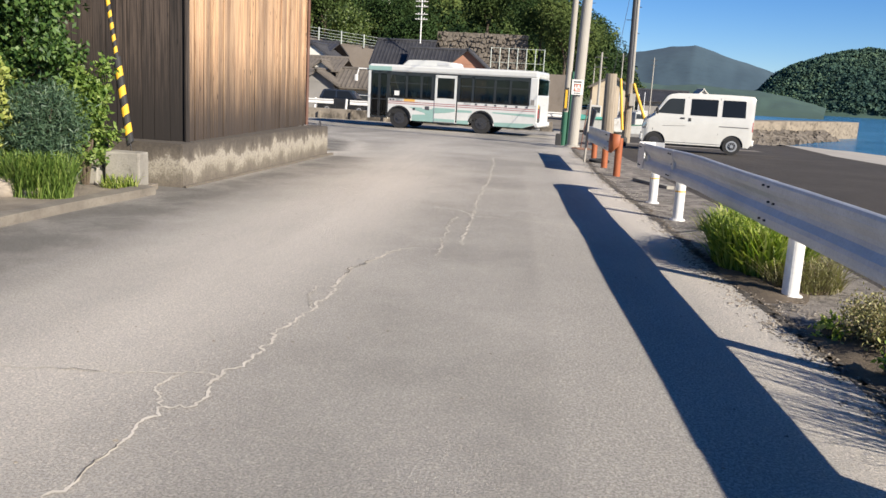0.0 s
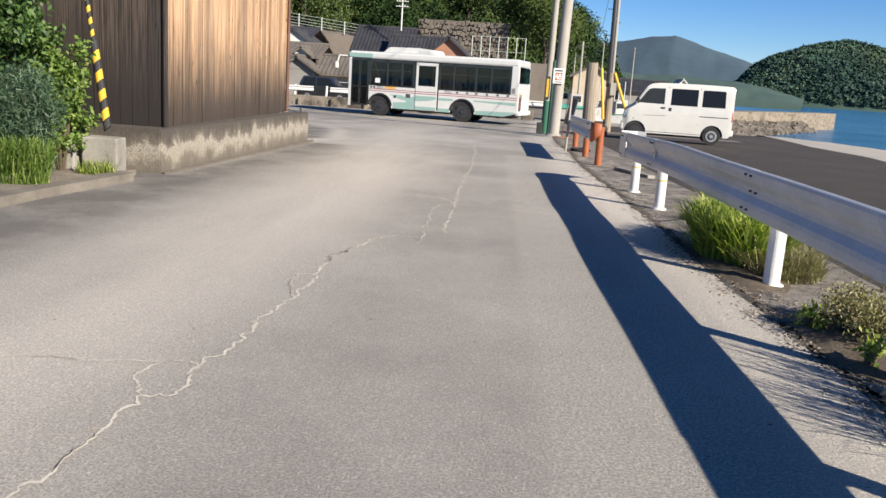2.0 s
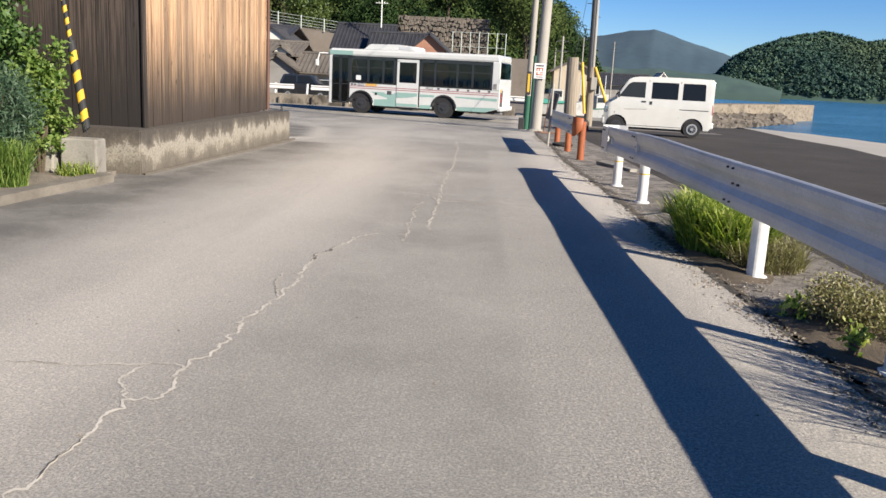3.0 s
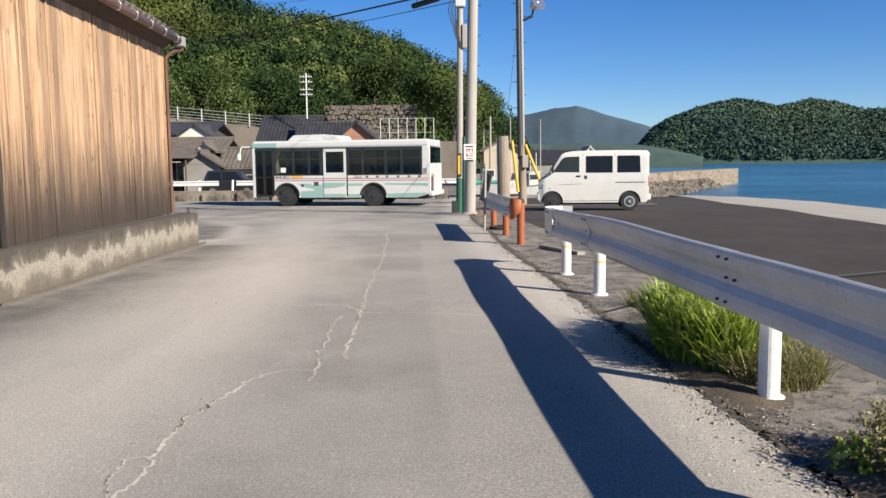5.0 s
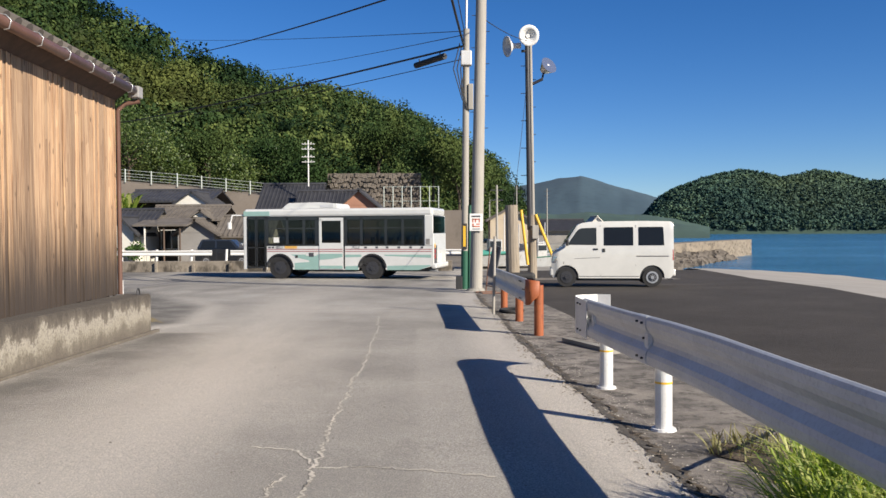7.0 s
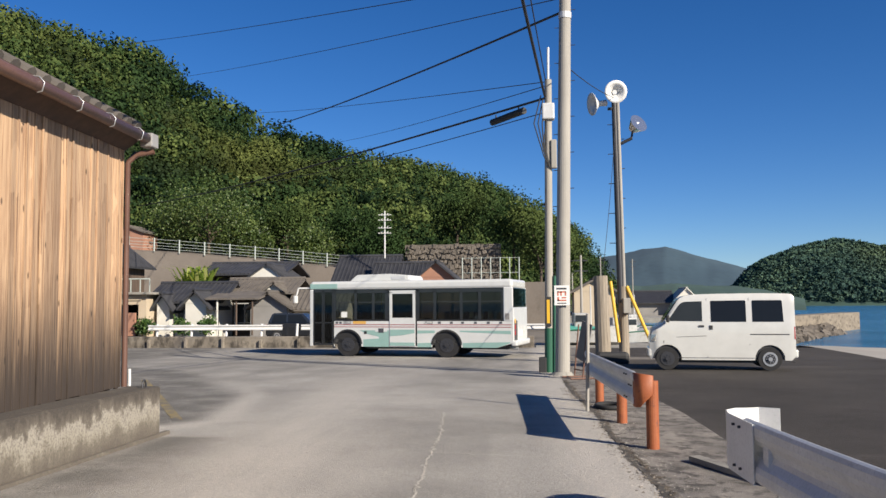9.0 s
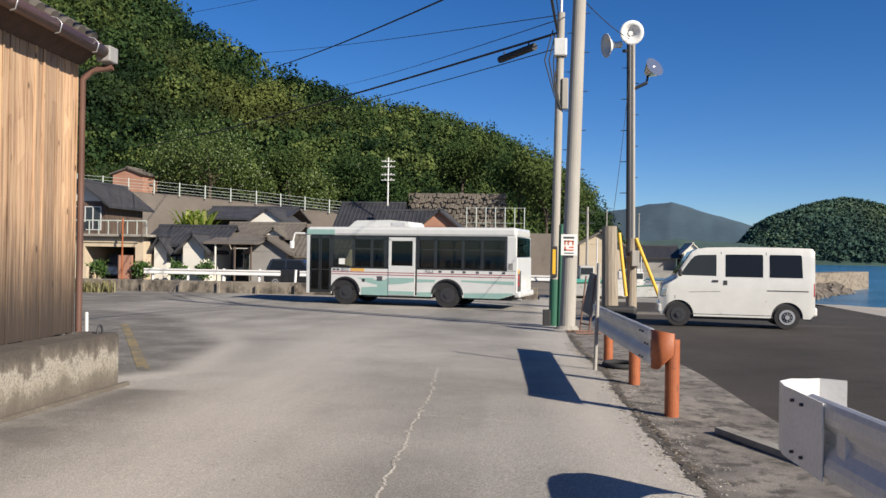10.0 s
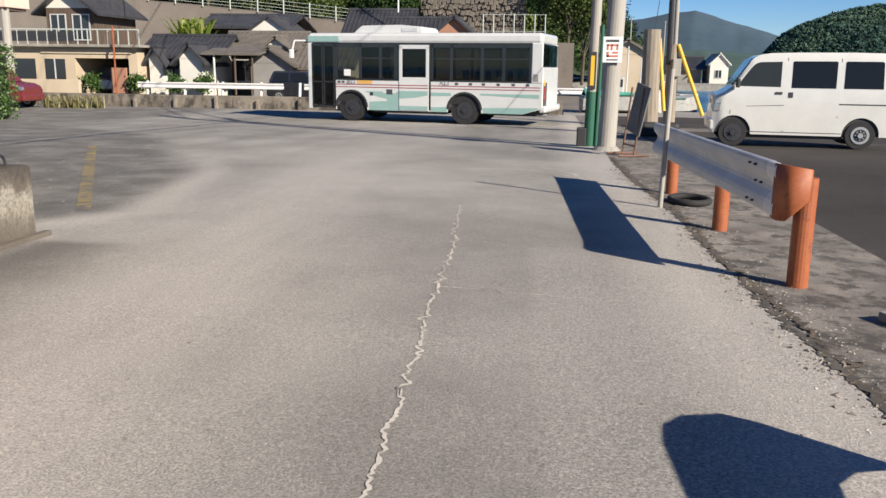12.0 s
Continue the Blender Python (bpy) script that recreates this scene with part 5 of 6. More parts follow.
part("side_vent", boxbm((6.98 + 0.2, -0.004, 1.33), (7.33, 0.0, 1.55)), M_GREYWALL, bus)
part("fuel_flap", boxbm((5.9, -0.004, 0.56), (6.4, 0.0, 0.84), 0.002), M_WHITE, bus)
part("marker_lamp", boxbm((2.08, -0.012, 0.82), (2.18, 0, 0.92), 0.004), M_BLACK, bus)
for x in (FA, RA):
    wheel("wheel", bus, (x, 0.05, WR), WR, 0.26, 0.25, M_DARKMETAL)
    wheel("wheel", bus, (x, BW - 0.3, WR), WR, 0.26, 0.25, M_DARKMETAL)
    arcs = bmesh.new()
    prism(arcs, [(x + 0.56 * math.cos(t), -0.008, WR + 0.56 * math.sin(t)) for t in np.linspace(0.05, math.pi - 0.05, 15)] + [(x + 0.5 * math.cos(t), -0.008, WR + 0.5 * math.sin(t)) for t in np.linspace(math.pi - 0.05, 0.05, 15)], (0, 0.04, 0))
    part("arch_trim", arcs, M_BLACK, bus)
mir = part("mirror_arm", tubebm((0.0, 0.1, 2.5), (-0.5, 0.0, 2.5), 0.03, n=8), M_WPAINT, bus)
tube_bm = tubebm((-0.5, 0.0, 2.5), (-0.58, 0.0, 2.2), 0.03, n=8)
part("mirror_bracket", tube_bm, M_WPAINT, mir)
part("mirror_head", boxbm((-0.66, -0.08, 1.95), (-0.56, 0.1, 2.22), 0.02), M_WPAINT, mir)
for k, x in enumerate((1.3, 2.1, 4.6, 5.3, 6.0, 6.6)):
    for y in ((0.25, 0.65), (1.55, 1.95)):
        st = part("seat", boxbm((x, y[0], 0.95), (x + 0.42, y[1], 1.08), 0.04), M_SEAT, bus)
        part("backrest", boxbm((x + 0.36, y[0], 1.05), (x + 0.46, y[1], 1.62), 0.04), M_SEAT, st)
for x, y in ((2.95, 0.3), (4.1, 0.3), (4.4, 1.3), (2.2, 1.4)):
    part("grab_pole", tubebm((x, y, 0.6), (x, y, 2.4), 0.02, n=8), M_YELLOW, bus)
part("driver_console", boxbm((0.1, 1.3, 0.6), (0.7, 2.1, 1.35), 0.05), M_INSIDE, bus)

# ---- van ----
VL, VW = 3.39, 0.735
van = thing("van", "white kei minivan with dark tinted rear windows", "van", (3.53, 28.21, gz(0, 27.4)), -5.9)
van.matrix_basis = pose(3.53, 28.21, gz(0, 27.4), 0, 0, -5.9) @ Matrix.Diagonal((1.022, 1.022, 1.022, 1))
VFA, VRA, VR = 0.42, 2.8, 0.27


def van_top(x):
    return float(np.interp(x, [0, 0.02, 0.06, 0.26, 0.33, 0.55, 0.71, 0.84, 1.05, 1.6, 2.6, 3.28, 3.35, 3.39], [0.76, 0.9, 0.99, 1.11, 1.16, 1.49, 1.73, 1.8, 1.835, 1.85, 1.855, 1.84, 1.825, 1.76]))


def van_bot(x):
    z = float(np.interp(x, [0, 0.05, 3.3, 3.39], [0.32, 0.24, 0.24, 0.36]))
    for cx in (VFA, VRA):
        if abs(x - cx) < 0.34:
            z = max(z, VR + math.sqrt(max(0.34 ** 2 - (x - cx) ** 2, 0)))
    return z


def van_half(x, z):
    h = VW - 0.02 * max(0, 0.5 - z) - 0.1 * max(0.0, z - 0.98) ** 1.1
    h -= 0.16 * max(0.0, 0.16 - x) ** 0.7 * 1.5 if x < 0.16 else 0
    h -= 0.1 * max(0.0, x - 3.3)
    return h


xs = sorted(set([round(v, 4) for v in np.linspace(0, VL, 70)] + [round(c + s * 0.34, 4) for c in (VFA, VRA) for s in (-1, -0.97, 0.97, 1)]))
rows = 14
bm = bmesh.new()
grid = {}
for s in (-1, 1):
    for i, x in enumerate(xs):
        zb, zt = van_bot(x), van_top(x)
        for j in range(rows):
            f = j / (rows - 1)
            z = zb + (zt - zb) * f
            h = van_half(x, z)
            if f > 0.9:
                h -= 0.035 * ((f - 0.9) / 0.1) ** 2
            grid[s, i, j] = bm.verts.new((x, s * h, z))
for s in (-1, 1):
    for i in range(len(xs) - 1):
        for j in range(rows - 1):
            bm.faces.new((grid[s, i, j], grid[s, i + 1, j], grid[s, i + 1, j + 1], grid[s, i, j + 1]))
for i in range(len(xs) - 1):
    bm.faces.new((grid[-1, i, rows - 1], grid[-1, i + 1, rows - 1], grid[1, i + 1, rows - 1], grid[1, i, rows - 1]))
    bm.faces.new((grid[-1, i, 0], grid[-1, i + 1, 0], grid[1, i + 1, 0], grid[1, i, 0]))
for i in (0, len(xs) - 1):
    bm.faces.new([grid[-1, i, j] for j in range(rows)] + [grid[1, i, j] for j in range(rows)][::-1])
body = part("body", bm, M_VAN, van, smooth=True)
body.data.set_sharp_from_angle(angle=radians(35))


def van_panel(name, pts, s, material, out=0.004, thick=0.006, label=""):
    bm = bmesh.new()
    a = [bm.verts.new((x, s * (van_half(x, z) + out), z)) for x, z in pts]
    b = [bm.verts.new((x, s * (van_half(x, z) + out - thick), z)) for x, z in pts]
    bm.faces.new(a)
    bm.faces.new(b[::-1])
    for k in range(len(a)):
        j = (k + 1) % len(a)
        bm.faces.new((a[k], b[k], b[j], a[j]))
    return part(name, bm, material, van, label)


M_VGLASS = plain("dark_van_glass", (0.012, 0.014, 0.017), 0.06)
M_FGLASS = plain("front_van_glass", (0.03, 0.034, 0.036), 0.05)
for m_ in (M_VGLASS, M_FGLASS):
    m_.node_tree.nodes["Principled BSDF"].inputs["Specular IOR Level"].default_value = 0.2
for s in (-1, 1):
    van_panel("front_window", [(0.44, 1.19), (0.7, 1.56), (0.77, 1.63), (0.86, 1.66), (1.26, 1.67), (1.26, 1.18)], s, M_FGLASS)
    van_panel("door_window", [(1.46, 1.165), (1.46, 1.66), (1.48, 1.68), (2.26, 1.685), (2.28, 1.66), (2.28, 1.165)], s, M_VGLASS)
    van_panel("quarter_window", [(2.42, 1.165), (2.42, 1.66), (2.44, 1.685), (3.08, 1.685), (3.11, 1.66), (3.13, 1.165)], s, M_VGLASS)
    for pts in ([(0.33, 0.64), (0.345, 0.64), (0.36, 1.14), (0.345, 1.14)], [(1.36, 0.3), (1.372, 0.3), (1.372, 1.74), (1.36, 1.74)], [(2.34, 0.6), (2.352, 0.6), (2.352, 1.74), (2.34, 1.74)], [(2.36, 0.85), (3.25, 0.85), (3.25, 0.875), (2.36, 0.875)], [(0.64, 0.79), (1.35, 0.82), (1.35, 0.83), (0.64, 0.8)], [(0.62, 0.285), (2.45, 0.285), (2.45, 0.3), (0.62, 0.3)]):
        van_panel("seam", pts, s, M_DARKMETAL, 0.002, 0.01)
    van_panel("door_handle", [(1.17, 1.04), (1.3, 1.04), (1.3, 1.085), (1.17, 1.085)], s, M_BLACK, 0.015, 0.02)
    van_panel("door_handle", [(1.42, 0.98), (1.5, 0.98), (1.5, 1.08), (1.42, 1.08)], s, M_BLACK, 0.012, 0.02)
    van_panel("head_lamp", [(0.02, 0.7), (0.14, 0.7), (0.16, 0.86), (0.05, 0.86)], s, M_LAMPGLASS, 0.01, 0.03)
    van_panel("tail_lamp", [(3.36, 0.75), (3.385, 0.75), (3.38, 1.05), (3.36, 1.05)], s, M_TAIL, 0.005, 0.02)
    for cx in (VFA, VRA):
        part("arch_liner", prism(bmesh.new(), [(cx + 0.335 * math.cos(t), s * 0.7, VR + 0.335 * math.sin(t)) for t in np.linspace(0, math.pi, 15)], (0, -s * 0.3, 0)), M_BLACK, van)
ws = bmesh.new()
prism(ws, [(0.352, -0.63, 1.2), (0.352, 0.63, 1.2), (0.7, 0.6, 1.72), (0.7, -0.6, 1.72)], (-0.012, 0, 0.012))
part("windscreen", ws, M_FGLASS, van)
part("door_mirror", boxbm((0.4, -0.92, 1.16), (0.48, -0.76, 1.34), 0.025), M_BLACK, van)
part("door_mirror", boxbm((0.4, 0.76, 1.16), (0.48, 0.92, 1.34), 0.025), M_BLACK, van)
part("front_bumper", boxbm((-0.05, -0.68, 0.3), (0.1, 0.68, 0.52), 0.04), M_VAN, van)
part("rear_bumper", boxbm((3.32, -0.7, 0.3), (3.45, 0.7, 0.5), 0.04), M_VAN, van)
part("tow_hook", tubebm((3.2, -0.5, 0.24), (3.4, -0.5, 0.2), 0.02, n=8), M_DARKMETAL, van)
part("underbody", boxbm((0.7, -0.6, 0.17), (2.5, 0.6, 0.3)), M_INSIDE, van)
for cx in (VFA, VRA):
    wheel("wheel", van, (cx, -0.73, VR), VR, 0.17, 0.17, M_STEEL if cx == VRA else M_DARKMETAL)
    wh = wheel("wheel", van, (cx, 0.56, VR), VR, 0.17, 0.17, M_STEEL)

# ---- far bank ----
M_RIVERWALL = surf("river_wall_concrete", (0.12, 0.1, 0.08), (0.27, 0.235, 0.19), 0.9, 25, 0.95, 0.6, 0.02, stain=(0.05, 0.042, 0.033), stain_at=(0.45, 0.62), stretch=(1, 1, 0.5))
tagged(part("river_wall", boxbm((-26, 42.2, -0.9), (0.5, 42.6, 0.02), 0.03), M_RIVERWALL), "stained low concrete wall along the far road edge", kind="structure")
rng = random.Random(8)
for k in range(14):
    x = -24 + 1.75 * k
    tagged(part("wall_buttress", boxbm((x, 42.05, -0.6), (x + 0.12, 42.22, -0.05 + rng.uniform(-0.1, 0.04)), 0.02), M_RIVERWALL), kind="structure")
frail = thing("guardrail", "white guardrail along the far bank", "guardrail", (0, 48, -0.4))
for x0, x1 in ((-19.8, -12.5), (-11.5, 2.0)):
    bm = bmesh.new()
    rows_ = []
    for x in (x0, x1):
        rows_.append([bm.verts.new((x, o - 0.1, z * 0.8 + 0.52)) for o, z in PROFILE] + [bm.verts.new((x, o - 0.09, z * 0.8 + 0.52)) for o, z in PROFILE[::-1]])
    for k in range(26):
        bm.faces.new((rows_[0][k], rows_[0][(k + 1) % 26], rows_[1][(k + 1) % 26], rows_[1][k]))
    part("beam", bm, M_WPAINT, frail)
for x in np.arange(-19.4, 2, 1.9):
    part("post", tubebm((x, 0.05, -0.3), (x + 0.06, 0.05, 0.85), 0.07, n=10), M_WPAINT, frail)


def house(name, label, x0, x1, y0, y1, base, eave, ridge, wall, tile, along_x=True, windows=(), over=0.45, gable=None, category="house", rows=7):
    """Box house with a gabled tile roof. windows: (u0, u1, z0, z1) along the front wall, in metres from x0 and the base."""
    h = thing(name, label, category)
    part("wall", boxbm((x0, y0, base - 0.4), (x1, y1, eave)), wall, h)
    t = 0.12
    if along_x:
        ym = (y0 + y1) / 2
        ev = eave - over * (ridge - eave) / (ym - y0)
        for s, ye in ((1, y0 - over), (-1, y1 + over)):
            rb = bmesh.new()
            prism(rb, [(x0 - over, ye, ev), (x1 + over, ye, ev), (x1 + over, ym, ridge), (x0 - over, ym, ridge)], (0, 0, t))
            rp = part("roof", rb, tile, h)
            if s == 1:
                nb = int((x1 - x0 + 2 * over) / 0.3)
                tb = bmesh.new()
                for k in range(nb):
                    x = x0 - over + 0.15 + 0.3 * k
                    tube(tb, (x, ye - 0.02, ev + t), (x, ym, ridge + t), 0.05, n=6)
                part("tile_layer", tb, tile, rp)
        part("ridge", tubebm((x0 - over, ym, ridge + t), (x1 + over, ym, ridge + t), 0.13, n=8), tile, h)
        for x in (x0, x1):
            gb = bmesh.new()
            prism(gb, [(x - 0.03, y0, eave), (x - 0.03, y1, eave), (x - 0.03, ym, ridge)], (0.06, 0, 0))
            part("gable", gb, gable or wall, h)
    else:
        xm = (x0 + x1) / 2
        ev = eave - over * (ridge - eave) / (xm - x0)
        for xe in (x0 - over, x1 + over):
            rb = bmesh.new()
            prism(rb, [(xe, y0 - over, ev), (xe, y1 + over, ev), (xm, y1 + over, ridge), (xm, y0 - over, ridge)], (0, 0, t))
            rp = part("roof", rb, tile, h)
            tb = bmesh.new()
            for k in range(int((y1 - y0 + 2 * over) / 0.3)):
                y = y0 - over + 0.1 + 0.3 * k
                tube(tb, (xe, y, ev + t), (xm, y, ridge + t), 0.05, n=6)
            part("tile_layer", tb, tile, rp)
        part("ridge", tubebm((xm, y0 - over, ridge + t), (xm, y1 + over, ridge + t), 0.13, n=8), tile, h)
        gb = bmesh.new()
        prism(gb, [(x0, y0 - 0.02, eave), (x1, y0 - 0.02, eave), (xm, y0 - 0.02, ridge)], (0, 0.05, 0))
        part("gable", gb, gable or wall, h)
    for u0, u1, z0, z1 in windows:
        wn_ = part("window", boxbm((x0 + u0, y0 - 0.03, base + z0), (x0 + u1, y0 + 0.02, base + z1)), M_WIN, h)
        fr = bmesh.new()
        for a0, a1, b0, b1 in ((u0 - 0.06, u0, z0, z1), (u1, u1 + 0.06, z0, z1), (u0 - 0.06, u1 + 0.06, z1, z1 + 0.06), (u0 - 0.06, u1 + 0.06, z0 - 0.06, z0), ((u0 + u1) / 2 - 0.03, (u0 + u1) / 2 + 0.03, z0, z1)):
            box(fr, (x0 + a0, y0 - 0.07, base + b0), (x0 + a1, y0 - 0.01, base + b1))
        part("window_frame", fr, M_GALV, wn_)
    return h


GB = -0.4
# cream garage block with terrace and upper storey
h1 = house("house", "cream two-storey house with brown upper floor and tiled gable", -30.0, -27.0, 57.0, 62.0, 2.2, 4.4, 5.55, M_BROWNWALL, M_TILE, False, ((0.3, 1.2, 0.4, 1.8), (1.7, 2.7, 0.4, 1.8)), 0.6, M_PLASTER)
gar = thing("garage", "cream rendered garage block with flat terrace roof", "garage")
gb = bmesh.new()
box(gb, (-32, 54, GB - 0.3), (-26.6, 61, 2.1))
box(gb, (-23.4, 54, GB - 0.3), (-22.9, 61, 2.1))
box(gb, (-26.6, 54, 1.5), (-23.4, 61, 2.1))
box(gb, (-26.6, 60, GB - 0.3), (-23.4, 61, 1.5))
part("wall", gb, M_CREAM, gar)
part("terrace_slab", boxbm((-32.4, 53.6, 2.1), (-22.5, 61.2, 2.25), 0.02), M_CONC, gar)
part("beam_band", boxbm((-28.6, 53.93, 1.75), (-23.2, 54.0, 2.0)), M_CREAM, gar)
for x in np.arange(-32.2, -22.5, 0.6):
    part("rail_post", boxbm((x, 53.7, 2.25), (x + 0.05, 53.75, 3.05)), M_FENCE, gar)
part("hand_rail", boxbm((-32.3, 53.69, 3.02), (-22.6, 53.76, 3.09)), M_FENCE, gar)
part("rail_mesh", boxbm((-32.3, 53.71, 2.4), (-26.4, 53.73, 2.95)), M_DARKMETAL, gar)
wn1 = part("window", boxbm((-28.4, 53.96, 0.35), (-27.2, 54.01, 1.45)), M_WIN, gar)
part("window_frame", boxbm((-27.83, 53.92, 0.35), (-27.77, 53.98, 1.45)), M_GALV, wn1)
part("window", boxbm((-31.6, 53.96, 0.35), (-29.0, 54.01, 1.45)), M_WIN, gar)
part("brown_shutter", boxbm((-24.4, 53.8, GB), (-23.5, 53.95, 1.0)), M_TERRA, gar)
tagged(part("pipe_pole", tubebm((-23.9, 53.4, GB), (-23.9, 53.4, 3.2), 0.05, n=8), M_ORANGE), "thin orange pole before the garage", "pole")
tagged(part("garden_wall", boxbm((-29.5, 52.2, GB - 0.2), (-25.4, 52.45, 0.35), 0.02), M_CREAM), "low cream rendered garden wall", "wall")
house("house", "white plastered bungalow with dark tiled roof", -23.3, -19.0, 55.6, 60, GB, 1.75, 2.75, M_PLASTER, M_TILE, True, ((0.5, 0.85, 0.6, 1.5), (1.7, 2.6, 0.3, 1.8)), 0.45)
house("porch", "small white gabled porch with dark tiles", -20.6, -19.3, 54.4, 57, GB, 1.55, 2.25, M_PLASTER, M_TILE, False, (), 0.4, category="porch")
house("porch", "small white side wing with dark tiles", -22.6, -21.8, 54.8, 57, GB, 1.5, 2.05, M_PLASTER, M_TILE, False, (), 0.4, category="porch")
tagged(part("porch_roof", prism(bmesh.new(), [(-19.3, 54.2, 1.75), (-15.9, 54.2, 1.75), (-15.9, 57, 2.2), (-19.3, 57, 2.2)], (0, 0, 0.1)), M_OLDTILE), "low weathered porch roof between the houses", "roof")
for x in (-18.6, -17.4, -16.4):
    tagged(part("porch_post", tubebm((x, 54.4, GB), (x, 54.4, 1.8), 0.06, n=8), M_BROWNWALL if x > -18 else M_PLASTER), "slim weathered porch post of timber", "post", "porch posts")
house("house", "two-storey timber house with black tile roof and white gable", -23.4, -18.2, 65, 70, GB, 3.8, 4.5, M_BROWNWALL, M_TILE, True, ((0.8, 2.2, 2.2, 3.4), (3.0, 4.4, 2.2, 3.4)), 0.8)
house("house", "old wooden house with weathered tile roof", -19.2, -15.4, 58, 62, GB, 2.35, 3.05, M_BROWNWALL, M_OLDTILE, True, ((0.4, 1.7, 0.7, 1.9), (2.4, 3.9, 0.7, 1.9)), 0.7)
house("house", "white gable wing with black tiles", -19.5, -17.0, 62.6, 67, GB, 3.35, 4.2, M_PLASTER, M_TILE, False, (), 0.22)
house("dormer", "small white dormer gable on the old roof", -16.5, -15.5, 57.4, 60, 2.2, 2.4, 2.75, M_PLASTER, M_OLDTILE, False, (), 0.3, category="dormer")
house("shed", "small grey rendered shed with gabled roof", -16.9, -14.6, 55.5, 59, GB, 1.35, 2.1, M_GREYWALL, M_OLDTILE, False, (), 0.35, category="shed")
house("shed", "cream low shed with grey tile roof", -14.4, -11.5, 56.5, 60, GB, 1.3, 2.3, M_CREAM, M_OLDTILE, True, ((0.3, 2.4, 0.2, 1.0),), 0.5, category="shed")
house("house", "dark-roofed house seen over the bus", -14.3, -10.4, 68, 73, GB, 3.4, 5.1, M_GREYWALL, M_TILE, True, (), 0.6)
house("house", "house with black tile roof behind the bus", -11.0, -7.4, 66, 70, GB, 3.1, 4.4, M_GREYWALL, M_TILE, True, (), 0.6)
house("hut", "small brown timber hut with tiled gable", -7.6, -5.2, 64, 68, GB, 3.3, 4.3, M_TERRA, M_TILE, False, (), 0.35, category="hut")
house("shed", "cream harbour shed with low gable roof", 3.3, 6.2, 66, 70, GB, 2.2, 3.0, M_CREAM, M_OLDTILE, False, (), 0.3, category="shed")
house("house", "white house across the harbour", 20.8, 23.2, 128, 134, -0.6, 2.1, 3.3, M_PLASTER, M_PLASTER, False, ((0.7, 1.5, 0.8, 1.8),), 0.3)
house("house", "grey harbour house with dark roof", 13.0, 20.0, 130, 136, -0.6, 1.5, 2.9, M_GREYWALL, M_TILE, True, (), 0.7)
tagged(part("harbour_ground", boxbm((-10, 112, -1.6), (27, 160, -0.55)), M_CONC), "concrete harbour quay across the basin", kind="structure")

for x, z0 in ((-25.6, -0.4), (-22.8, -0.4), (-20.4, -0.4), (-19.0, -0.4)):
    shrub("garden shrub in front of the white house", (x, 53.6, z0), (0.8, 0.5, 1.1), 700, (0.16, 0.06), M_LEAF, int(100 - x), 6)
for x in (-30.0, -28.5, -23.2, -22.2):
    tuft("banana-like garden plant with bright leaves", (x * 1.05, 63.5, 2.0), (0.5, 0.5), 60, 2.2, 1.2, 0.16, M_GRASS, int(200 - x), "garden_plant")

# television aerial
ant = thing("aerial", "tall television aerial mast on the roof", "aerial", (-10.8, 68, 4.9))
part("mast", tubebm((0, 0, 0), (0, 0, 3.6), 0.055, n=8), M_WPAINT, ant)
for z in (1.9, 2.3, 2.9, 3.3):
    part("boom", tubebm((-0.5, 0, z), (0.5, 0, z), 0.032, n=6), M_WPAINT, ant)
    for k in range(5):
        part("element", tubebm((-0.45 + 0.22 * k, -0.3, z), (-0.45 + 0.22 * k, 0.3, z + 0.05 + 0.12 * (k % 2)), 0.022, n=6), M_WPAINT, ant)

# retaining wall with fence, terrace above
rw = bmesh.new()
top = [(-60, 70, 7.4), (-44, 74, 7.0), (-33, 75.5, 6.2), (-24, 76.2, 5.4), (-15.5, 76.8, 4.5)]
lowv, upv, bk = [], [], []
for x, y, z in top:
    lowv.append(rw.verts.new((x, y, -0.6)))
    upv.append(rw.verts.new((x, y + 0.5, z)))
    bk.append(rw.verts.new((x - 1, y + 30, z + 1.5)))
for k in range(len(top) - 1):
    rw.faces.new((lowv[k], lowv[k + 1], upv[k + 1], upv[k]))
    rw.faces.new((upv[k], upv[k + 1], bk[k + 1], bk[k]))
tagged(part("retaining_wall", rw, M_RETAIN), "long brown-grey concrete retaining wall", kind="structure")
fence = thing("fence", "pale mesh fence on top of the retaining wall", "fence")
for k in range(len(top) - 1):
    a, b = Vector(top[k]) + Vector((0, 0.4, 0)), Vector(top[k + 1]) + Vector((0, 0.4, 0))
    n = max(2, int((b - a).length / 2.0))
    for i in range(n):
        p = a.lerp(b, i / n)
        part("fence_post", tubebm(p, p + Vector((0, 0, 1.2)), 0.06, n=6), M_FENCE, fence)
    for z in (0.3, 0.55, 0.8, 1.1):
        part("fence_wire", tubebm(a + Vector((0, 0, z)), b + Vector((0, 0, z)), 0.018, n=5), M_FENCE, fence)
hut = house("hut", "pinkish garden hut above the retaining wall", -38.5, -35.6, 79, 82, 6.4, 8.2, 8.7, M_TERRA, M_OLDTILE, False, (), 0.25, category="hut")

# stone terrace wall
sw = thing("stone_wall", "dark dry-stone terrace wall on the hillside", "wall")
part("core", boxbm((-11.2, 80.3, 3.0), (-2.6, 82.5, 6.75)), M_STONEWALL, sw)
rng = random.Random(4)
sm = []
for k in range(4):
    bm = bmesh.new()
    box(bm, (-0.5, -0.12, -0.5), (0.5, 0.2, 0.5), 0.12)
    me = bpy.data.meshes.new("stone")
    bm.to_mesh(me)
    bm.free()
    me.materials.append(M_STONEWALL)
